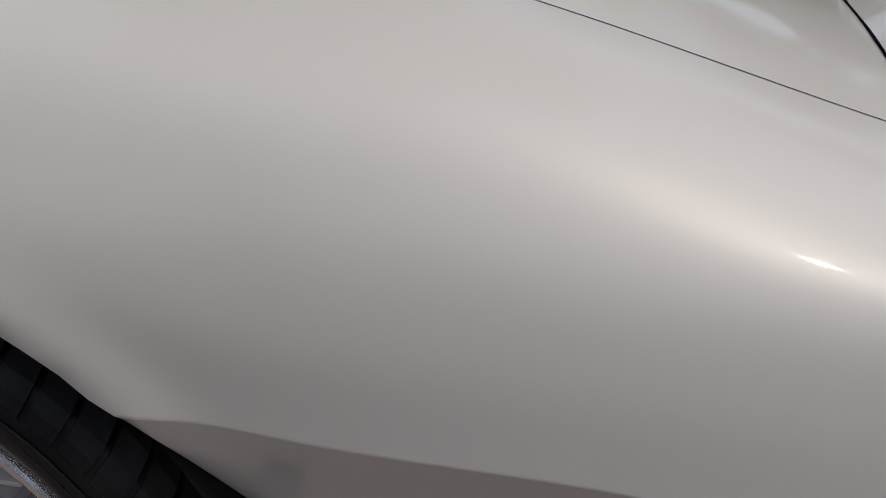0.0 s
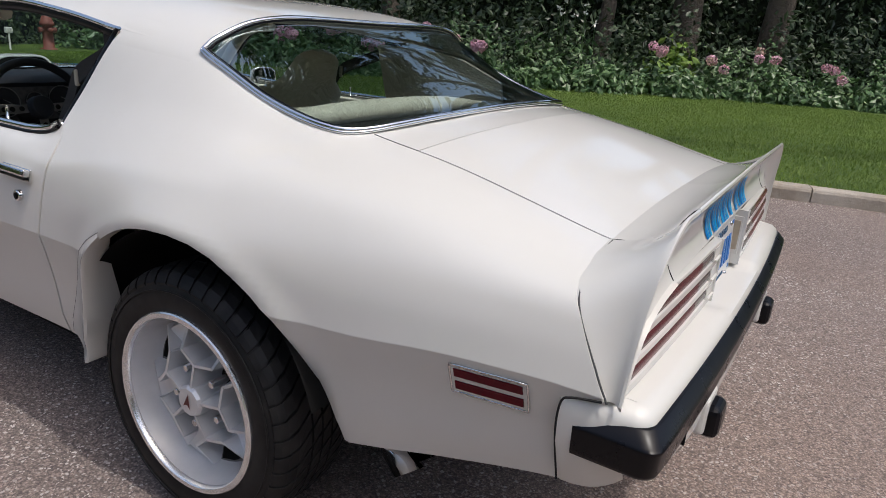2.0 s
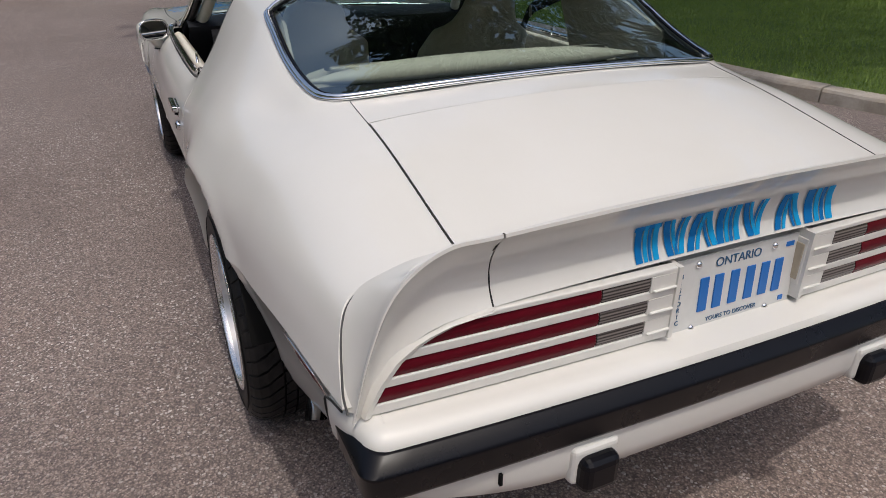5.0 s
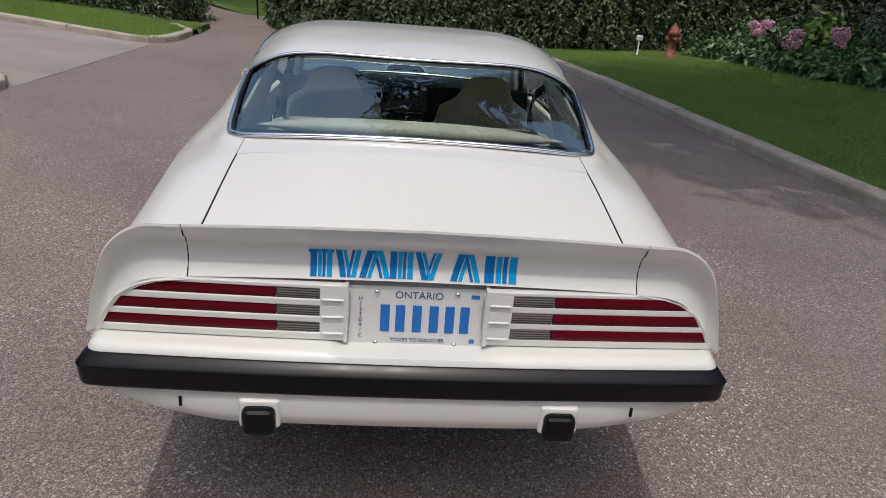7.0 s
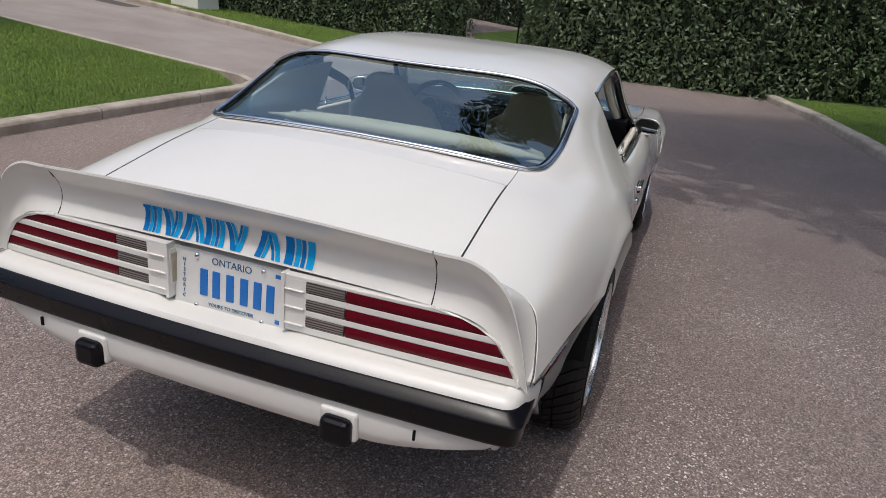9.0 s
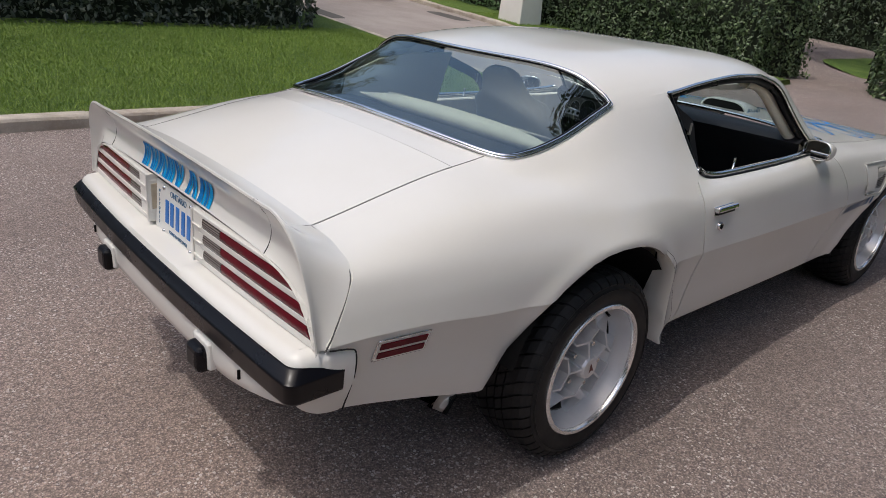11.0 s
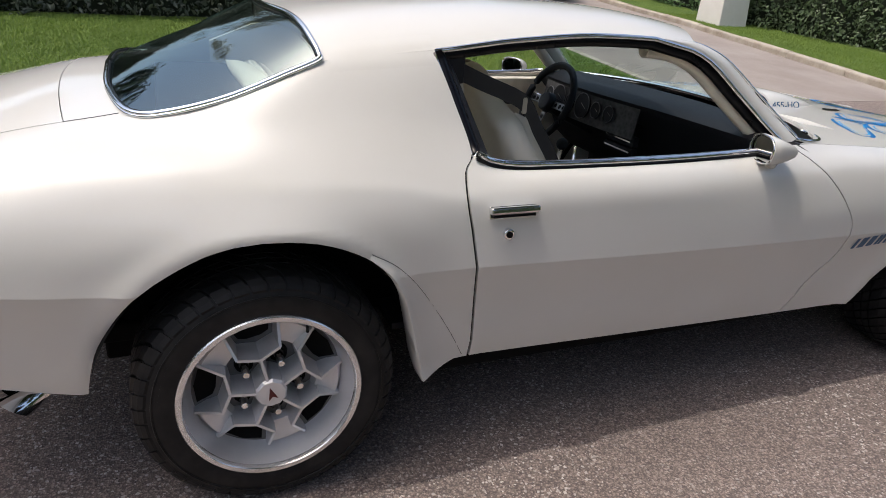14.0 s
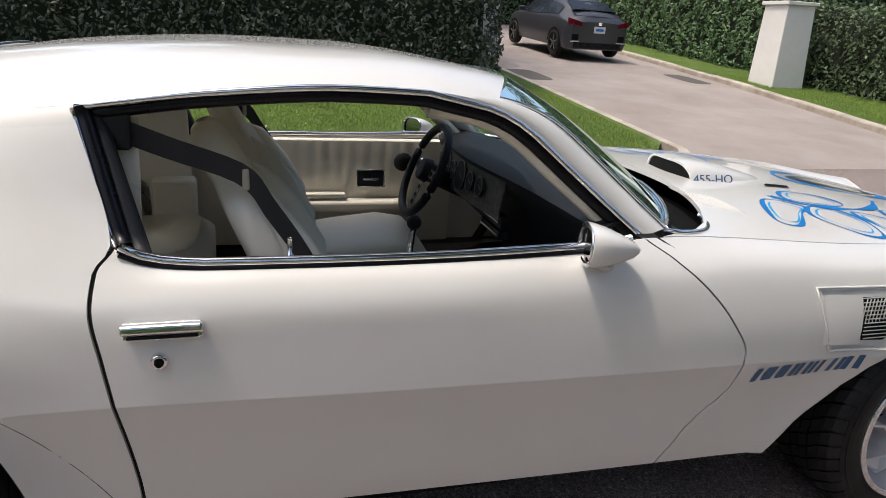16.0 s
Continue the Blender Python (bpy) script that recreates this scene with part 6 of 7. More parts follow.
for k, side in enumerate((1, -1)):
    door = doors[k]
    # pull handle and lock
    handle = new("door_handle")
    handle.parent = door
    x = skin(0.65, 0.825) + 0.004
    handle.location = (side * x, 0.655, 0.822)
    handle.rotation_euler = (0, radians(-side * 12), 0)
    part("handle_bar", block((0.022, 0.148, 0.020), (side * 0.016, 0, 0.004)), CHROME, handle, smooth=False, bevel=0.006)
    part("handle_base", block((0.008, 0.142, 0.034), (side * 0.002, 0, -0.002)), CHROME, handle, smooth=False, bevel=0.003)
    part("handle_grip", block((0.012, 0.128, 0.007), (side * 0.010, 0, -0.012)), BLACK_RUBBER, handle, smooth=False, bevel=0.002)
    v, f = lathe([(0.0, 0.0165), (0.010, 0.016), (0.014, 0.013), (0.012, 0.009), (0.014, 0.0)], 20)
    lock = made("door_lock", [(side * (px + skin(0.645, 0.755) - 0.002), 0.645 + py, 0.758 + pz) for px, py, pz in v], f, CHROME, door)
    v, f = lathe([(0.0, 0.009), (0.0155, 0.009), (0.0155, 0.0)], 14)
    made("key_hole", [(side * (px + skin(0.645, 0.755) - 0.002), 0.645 + py, 0.758 + pz) for px, py, pz in v], f, DARK, lock)
    # mirror
    mirror = new("door_mirror")
    mirror.parent = door
    mirror.location = (0.872, 1.60, 0.947) if side > 0 else (-0.916, 1.60, 0.948)
    mirror.rotation_euler = (radians(-4), 0, radians(-16 if side > 0 else 24))
    rows = []
    for yy, w, h in ((-0.046, 0.066, 0.042), (-0.044, 0.071, 0.046), (-0.032, 0.071, 0.046), (-0.004, 0.062, 0.041), (0.032, 0.043, 0.030), (0.064, 0.022, 0.017), (0.078, 0.006, 0.006)):
        row = []
        for j in range(24):
            an = 2 * math.pi * j / 24
            ca, sa = math.cos(an), math.sin(an)
            row.append((w * math.copysign(abs(ca) ** 0.7, ca), yy, h * math.copysign(abs(sa) ** 0.7, sa)))
        rows.append(row)
    v, f = sheet(rows, close_v=True)
    f.append(tuple(range(144, 168)))
    made("housing", v, f, PAINT, mirror, split=True)
    v2 = [(x * 0.94, -0.038 + (y + 0.042), z * 0.94) for x, y, z in rows[1]]
    silvered = bpy.data.materials.get("mirror_glass") or material("mirror_glass", (0.34, 0.35, 0.36), 0.02, 1.0)
    made("mirror_glass", v2, [tuple(range(24))], silvered, mirror, smooth=False)
    v, f = tube([(x * 1.0, y, z * 1.0) for x, y, z in rows[0]], 0.0042, 8, closed=True)
    made("mirror_rim", v, f, CHROME, mirror)
    foot = [(side * -0.052, 0.01, -0.080), (side * -0.035, 0.01, -0.060), (side * -0.01, 0.005, -0.030)]
    v, f = tube(spline(foot, 8), 0.026, 12)
    made("mirror_foot", v, f, PAINT, mirror)
    rows = [[(side * (-0.056 + 0.012 * (1 - r)) + 0.036 * r * math.cos(an), 0.01 + 0.042 * r * math.sin(an), -0.086 + 0.010 * (1 - r)) for an in np.linspace(0, 2 * math.pi, 20, endpoint=False)] for r in (1.0, 0.9, 0.4)]
    v, f = sheet(rows, close_v=True)
    made("mirror_base", v, f, PAINT, mirror)
    v, f = tube([(side * -0.056 + 0.037 * math.cos(an), 0.01 + 0.043 * math.sin(an), -0.088) for an in np.linspace(0, 2 * math.pi, 24, endpoint=False)], 0.0035, 6, closed=True)
    made("mirror_gasket", v, f, BLACK_RUBBER, mirror)
    # wing vent
    vent = new("wing_vent")
    vent.parent = wings[k]
    outline = [(2.21, 0.822), (2.48, 0.818), (2.505, 0.800), (2.508, 0.735), (2.44, 0.653), (2.262, 0.656)]

    def on_wing(y, z, lift):
        return (side * (skin(y, z) + lift), y, z)

    loop = []
    for i in range(6):
        p, q = np.array(outline[i]), np.array(outline[(i + 1) % 6])
        for t in np.linspace(0, 1, 6, endpoint=False):
            loop.append(p * (1 - t) + q * t)
    v, f = tube([on_wing(y, z, 0.004) for y, z in loop], 0.0036, 6, closed=True)
    made("vent_frame", v, f, PAINT, vent)
    c = np.array((2.375, 0.742))
    rows = []
    for kk, depth in ((1.0, 0.004), (0.97, 0.002)):
        rows.append([on_wing(*(c + (p - c) * kk), depth) for p in loop])
    scoop_back = []
    for p in loop:
        q = c + (p - c) * 0.93
        t = min(1.0, max(0.0, (q[0] - 2.24) / 0.16))
        scoop_back.append(on_wing(q[0], q[1], 0.003 + 0.0015))
    rows.append(scoop_back)
    v, f = sheet(rows, close_v=True)
    made("vent_frame", v, f, PAINT, vent)
    # sloping floor of the scoop and its dark mesh
    rows = []
    for t in np.linspace(0, 1, 8):
        y = 2.235 + 0.11 * t
        rows.append([on_wing(y, z, 0.0055 + 0.006 * math.sin(math.pi * t * 0.5)) for z in np.linspace(0.675 + 0.0, 0.805, 5)])
    v, f = sheet(rows)
    made("vent_floor", v, f, PAINT, vent)
    mesh_out = [(2.345, 0.797), (2.455, 0.795), (2.468, 0.785), (2.470, 0.738), (2.425, 0.682), (2.352, 0.684)]
    made("vent_recess", [on_wing(y, z, 0.007) for y, z in mesh_out], [tuple(range(6))], DARK, vent, smooth=False)

    def inside(y, z):
        cross = 0
        for i in range(6):
            (y0, z0), (y1, z1) = mesh_out[i], mesh_out[(i + 1) % 6]
            if (z0 > z) != (z1 > z) and y < (y1 - y0) * (z - z0) / (z1 - z0) + y0:
                cross += 1
        return cross % 2 == 1

    bm = bmesh.new()
    for y in np.arange(2.352, 2.47, 0.011):
        zz = [z for z in np.arange(0.683, 0.797, 0.004) if inside(y, z)]
        if len(zz) > 2:
            p, q = Vector(on_wing(y, zz[0], 0.0085)), Vector(on_wing(y, zz[-1], 0.0085))
            block((0.002, 0.0022, (q - p).length), (p + q) / 2, bm=bm)
    for z in np.arange(0.690, 0.797, 0.0105):
        yy = [y for y in np.arange(2.347, 2.472, 0.004) if inside(y, z)]
        if len(yy) > 2:
            p, q = Vector(on_wing(yy[0], z, 0.009)), Vector(on_wing(yy[-1], z, 0.009))
            block((0.002, (q - p).length, 0.0022), (p + q) / 2, bm=bm)
    part("vent_mesh", bm, PAINT, vent, smooth=False)
    # script on the wing, as slanted strokes
    for n, (y, w) in enumerate(((2.075, 0.040), (2.118, 0.034), (2.158, 0.034), (2.200, 0.034), (2.240, 0.028), (2.300, 0.036), (2.350, 0.046))):
        for q in (0, 2):
            yc = (y + w * (q / 2 - 0.5) * 0.75)
            yc = 4.47 - yc if side < 0 else yc
            slant = 0.012
            b = 0.21 * w
            zb, zt = 0.574 + 0.07 * (yc - 2.06), 0.616 + 0.07 * (yc - 2.06)
            pts = [on_wing(yc - b, zb, 0.002), on_wing(yc + b, zb, 0.002), on_wing(yc + b + slant, zt, 0.002), on_wing(yc - b + slant, zt, 0.002)]
            made("script_bar", pts, [(0, 1, 2, 3)], DEEP_BLUE, wings[k], smooth=False)

# the spoiler's blue script, as plain strokes
BLUE2 = material("light_blue_decal", (0.006, 0.30, 0.62), 0.5, spec=0.15)


def back_face(x, t):
    u = abs(x) / 0.57 * u_seam
    q = u * 120
    i = min(int(q), 119)
    s = q - i
    L, B, K = (c[i] * (1 - s) + c[i + 1] * s for c in (lip, base, back))
    fold = K + (L - K) * 0.46 + np.array((0, 0.060, 0.0))
    p = (L + np.array((0, -0.004, -0.008))) * (1 - t) ** 2 + fold * 2 * t * (1 - t) + K * t * t
    return (x, p[1] - 0.003, p[2] - 0.0005)


def stroke(x0, x1, ta, tb, wide, mat):
    rows = []
    for t in np.linspace(ta, tb, 7):
        r = (t - ta) / (tb - ta)
        x = x0 * (1 - r) + x1 * r
        rows.append([back_face(x - wide / 2, t), back_face(x + wide / 2, t)])
    v, f = sheet(rows)
    made("script_bar", v, f, mat, spoiler_mid)


T0, T1 = 0.45, 0.95
for c0, w, lean in ((-0.245, 0.052, 0.0), (-0.178, 0.050, 0.004), (-0.112, 0.056, -0.006), (-0.045, 0.056, 0.0), (0.022, 0.048, 0.006), (0.118, 0.056, -0.006), (0.208, 0.080, 0.0)):
    for q, (off, wide, mat) in enumerate(((-0.36, 0.0165, BLUE), (-0.06, 0.0095, BLUE2), (0.14, 0.0075, BLUE), (0.40, 0.0135, BLUE2))):
        sway = lean * (1.6 if q < 2 else -1.6)
        stroke(c0 + off * w - sway, c0 + off * w + sway, T0, T1, wide * w / 0.054, mat)
stroke(-0.245, -0.245, T0, T0 + 0.07, 0.062, BLUE)

# ---------- bonnet: shaker scoop, louvres, decal ----------
scoop_rows = []
for y, w, h in ((2.335, 0.146, 0.058), (2.36, 0.150, 0.062), (2.41, 0.150, 0.060), (2.50, 0.140, 0.048), (2.60, 0.116, 0.030), (2.68, 0.080, 0.012), (2.715, 0.05, 0.001)):
    row = []
    for s in np.linspace(-1, 1, 25):
        an = abs(s) ** 4.5
        z0 = hood_point(w * abs(s) / BELT_X(y), y)[2]
        row.append((w * s * 1.02, y + 0.02 * (1 - s * s) * (-1 if y < 2.34 else 0), z0 - 0.004 + h * (1 - an) ** 0.8))
    scoop_rows.append(row)
v, f = sheet(scoop_rows)
scoop = made("shaker_scoop", v, f, PAINT, bonnet, thick=0.008)
rows = []
for r in np.linspace(0, 1, 6):
    rows.append([(x * 0.95, y + 0.004, (hood_point(abs(x) / 0.77, y)[2] - 0.002) * (1 - r) + (z - 0.010) * r) for x, y, z in scoop_rows[0]])
v, f = sheet(rows)
made("scoop_opening", v, f, DARK, scoop)
for side in (1, -1):
    pts = [(side * 0.20, 2.60), (side * 0.215, 2.70), (side * 0.18, 2.72), (side * 0.165, 2.64)]
    made("hood_slot", [(x, y, hood_point(abs(x) / BELT_X(y), y)[2] + 0.004) for x, y in pts], [(0, 1, 2, 3)], DARK, bonnet, smooth=False)
    for k in range(9):
        y = 2.09 + 0.012 * k
        x0, x1 = side * (0.30 + 0.012 * k), side * (0.50 + 0.008 * k)
        v, f = tube([(x, y + 0.05, hood_point(abs(x) / BELT_X(y + 0.05), y + 0.05)[2] + 0.001) for x in np.linspace(x0, x1, 6)], 0.0013, 5)
        made("louvre", v, f, PAINT, bonnet)
ROT = Matrix(((0, -0.35, 0.94, 0), (1, 0, 0, 0), (0, 0.94, 0.35, 0), (0, 0, 0, 1)))
lettering("455-HO", 0.044, (0.1575, 2.418, 0.938), ROT, DEEP_BLUE, scoop, stretch=1.12)


DARK_DECAL = material("dark_teal_decal", (0.006, 0.022, 0.030), 0.35)


def ribbon(points, width, mat, lift=0.0012, closed=True):
    """A painted line on the bonnet that swells and thins."""
    p = spline(points, 60, closed)
    rows = []
    n = len(p)
    for i in range(n):
        t = p[(i + 1) % n] - p[i - 1]
        t = t / (np.linalg.norm(t) + 1e-9)
        w = width * (0.65 + 0.35 * math.sin(i * 2 * math.pi / n * 3))
        a, b = p[i] + np.array((-t[1], t[0])) * w, p[i] - np.array((-t[1], t[0])) * w
        rows.append([(q[0], q[1], hood_point(min(1.0, abs(q[0]) / BELT_X(q[1])), q[1])[2] + lift) for q in (a, (a + b) / 2, b)])
    v, f = sheet(rows, close_u=closed)
    made("decal", v, f, mat, bonnet)


for side in (1, -1):
    for pts in ([(0.39, 2.44), (0.60, 2.31), (0.645, 2.36), (0.53, 2.47), (0.46, 2.54)], [(0.46, 2.56), (0.56, 2.49), (0.70, 2.53), (0.715, 2.60), (0.58, 2.66), (0.47, 2.64)],
                [(0.50, 2.70), (0.62, 2.67), (0.725, 2.68), (0.72, 2.76), (0.58, 2.80)], [(0.27, 2.62), (0.36, 2.55), (0.44, 2.62), (0.42, 2.74), (0.32, 2.74)], [(0.46, 2.86), (0.6, 2.81), (0.7, 2.84), (0.66, 2.93), (0.5, 2.95)]):
        ribbon([(side * x, y) for x, y in pts], 0.009, BLUE)
        c = np.mean(pts, axis=0)
        ribbon([(side * (c[0] + (x - c[0]) * 0.74), c[1] + (y - c[1]) * 0.74) for x, y in pts], 0.0035, BLUE2, 0.0016)
    ribbon([(side * 0.34, 2.50), (side * 0.44, 2.57), (side * 0.47, 2.68), (side * 0.44, 2.84), (side * 0.30, 3.0)], 0.018, BLUE, 0.002, False)
ribbon([(0.0, 2.86), (0.16, 2.96), (0.20, 3.14), (0.0, 3.34), (-0.20, 3.14), (-0.16, 2.96)], 0.022, BLUE, 0.002)
p = [(0.13 * math.cos(q), 3.10 + 0.19 * math.sin(q)) for q in np.linspace(0, 2 * math.pi, 24, endpoint=False)]
made("decal", [(x, y, hood_point(abs(x) / BELT_X(y), y)[2] + 0.0012) for x, y in p], [tuple(range(24))], DARK_DECAL, bonnet, smooth=False)
# wing gap lines along the bonnet
for side in (1, -1):
    v, f = tube([(side * (BELT_X(y) - 0.0025), y, BELT_Z(y) - 0.006) for y in np.linspace(1.96, 3.8, 40)], 0.006, 6)
    made("bonnet_seam", v, f, GAP, car)

# ---------- cabin ----------
IVORY = material("ivory_vinyl", (0.76, 0.72, 0.62), 0.5)
wire(IVORY, mix(IVORY, noise_at(IVORY, 6, 6), (0.72, 0.675, 0.575), (0.80, 0.76, 0.665)), bsdf(IVORY).inputs["Base Color"])
bump(IVORY, noise_at(IVORY, 300, 3), 0.25, 0.001)
BLACK_VINYL = material("black_vinyl", (0.015, 0.016, 0.02), 0.5, spec=0.25)
wire(BLACK_VINYL, mix(BLACK_VINYL, noise_at(BLACK_VINYL, 8, 6), (0.008, 0.009, 0.012), (0.02, 0.021, 0.026)), bsdf(BLACK_VINYL).inputs["Base Color"])
bump(BLACK_VINYL, noise_at(BLACK_VINYL, 350, 3), 0.3, 0.001)
BELT_PLASTIC = material("beige_plastic", (0.38, 0.35, 0.29), 0.5)
WEBBING = material("belt_webbing", (0.02, 0.02, 0.022), 0.75)
bump(WEBBING, noise_at(WEBBING, 500, 2), 0.4, 0.001)
SWIRL = material("engine_turned_metal", (0.1, 0.1, 0.1), 0.4, 0.3)
vor = node(SWIRL, "ShaderNodeTexVoronoi", Scale=60.0)
wire(SWIRL, coords(SWIRL), vor.inputs["Vector"])
wire(SWIRL, mix(SWIRL, vor.outputs["Distance"], (0.035, 0.035, 0.038), (0.10, 0.10, 0.104)), bsdf(SWIRL).inputs["Base Color"])

bm = block((1.5, 1.75, 0.02), (0, 1.25, 0.42))
block((1.3, 0.02, 0.48), (0, 1.97, 0.66), bm=bm)
part("cabin_floor", bm, BLACK_VINYL, car, smooth=False)
rows = [[(x, y, z) for x in np.linspace(-0.66, 0.66, 14)] for y, z in ((-0.22, 0.985), (-0.10, 0.990), (0.04, 0.985), (0.12, 0.97))]
v, f = sheet(rows)
made("parcel_shelf", v, f, BLACK_VINYL, car, thick=0.02)
# headliner
v, f = sheet([[(roof_point(s, r)[0] * 0.97, roof_point(s, r)[1], roof_point(s, r)[2] - 0.035) for s in SS] for r in np.linspace(0.13, 0.98, 14)])
made("headliner", v, f, IVORY, car)


def cushion(sections, n=20, power=0.55):
    """A padded form from sections (centre, half width, half depth, tilt in degrees)."""
    rows = []
    for (cx, cy, cz), w, d, tilt in sections:
        row = []
        for j in range(n):
            an = 2 * math.pi * j / n
            ca, sa = math.cos(an), math.sin(an)
            u, q = w * math.copysign(abs(ca) ** power, ca), d * math.copysign(abs(sa) ** power, sa)
            row.append((cx + u, cy + q * math.cos(radians(tilt)), cz + q * math.sin(radians(tilt))))
        rows.append(row)
    v, f = sheet(rows, close_v=True)
    f += [tuple(range(n)), tuple(reversed(range(len(v) - n, len(v))))]
    return v, f


def seat(x):
    holder = new("front_seat")
    holder.parent = car
    holder.location = (x, 0, 0)
    v, f = cushion([((0, 1.01, 0.58), 0.20, 0.05, 35), ((0, 1.00, 0.60), 0.235, 0.07, 32), ((0, 0.935, 0.72), 0.245, 0.068, 27), ((0, 0.862, 0.86), 0.245, 0.06, 26), ((0, 0.805, 0.97), 0.225, 0.052, 24), ((0, 0.775, 1.02), 0.150, 0.044, 22), ((0, 0.748, 1.07), 0.120, 0.048, 20), ((0, 0.728, 1.11), 0.108, 0.044, 18), ((0, 0.718, 1.134), 0.078, 0.032, 16), ((0, 0.714, 1.146), 0.04, 0.014, 16)])
    made("backrest", v, f, IVORY, holder)
    for s in (-1, 1):
        v, f = cushion([((s * 0.19, 1.03, 0.60), 0.02, 0.03, 32), ((s * 0.20, 0.972, 0.72), 0.045, 0.08, 28), ((s * 0.195, 0.90, 0.86), 0.042, 0.072, 26), ((s * 0.17, 0.84, 0.97), 0.03, 0.045, 24), ((s * 0.15, 0.82, 1.0), 0.01, 0.02, 24)], 14)
        made("bolster", v, f, IVORY, holder)
    rows = []
    for y, z, d in ((0.98, 0.52, 0.03), (1.0, 0.535, 0.07), (1.15, 0.545, 0.085), (1.33, 0.565, 0.085), (1.44, 0.56, 0.07), (1.48, 0.54, 0.03)):
        row = []
        for j in range(20):
            an = 2 * math.pi * j / 20
            ca, sa = math.cos(an), math.sin(an)
            row.append((0.245 * math.copysign(abs(ca) ** 0.5, ca) * (1 if d > 0.05 else 0.85), y, z + d * math.copysign(abs(sa) ** 0.55, sa)))
        rows.append(row)
    v, f = sheet(rows, close_v=True)
    f += [tuple(range(20)), tuple(reversed(range(len(v) - 20, len(v))))]
    made("seat_cushion", v, f, IVORY, holder)
    for s in (-1, 1):
        v, f = tube([(s * 0.12, 1.062 - 0.265 * t, 0.64 + 0.36 * t) for t in np.linspace(0, 1, 10)], 0.004, 5)
        made("seam", v, f, BELT_PLASTIC, holder)


seat(0.37)
seat(-0.37)
# rear bench with a rolled top edge
for x in (-0.275, 0.275):
    v, f = cushion([((x, 0.33, 0.55), 0.26, 0.05, 20), ((x, 0.31, 0.60), 0.27, 0.07, 20), ((x, 0.24, 0.80), 0.28, 0.075, 20), ((x, 0.175, 0.94), 0.31, 0.066, 20), ((x, 0.148, 0.995), 0.29, 0.050, 16), ((x, 0.138, 1.018), 0.24, 0.022, 14)])
    made("rear_seat_back", v, f, IVORY, car)
    v, f = cushion([((x, 0.50, 0.50), 0.27, 0.16, 0), ((x, 0.50, 0.56), 0.275, 0.2, 0), ((x, 0.50, 0.62), 0.275, 0.2, 4), ((x, 0.50, 0.655), 0.25, 0.15, 4)])
    made("rear_seat_cushion", v, f, IVORY, car)
rows = []
for x in np.linspace(-0.60, 0.60, 25):
    e = max(0.12, 1 - abs(x / 0.60) ** 3.5)
    rows.append([(x, 0.112 + 0.052 * e * math.cos(q) - 0.05 * (x / 0.6) ** 2, 1.002 + 0.036 * e * math.sin(q)) for q in np.linspace(0, 2 * math.pi, 14, endpoint=False)])
v, f = sheet(rows, close_v=True)
f += [tuple(range(14)), tuple(reversed(range(len(v) - 14, len(v))))]
made("rear_seat_roll", v, f, IVORY, car)
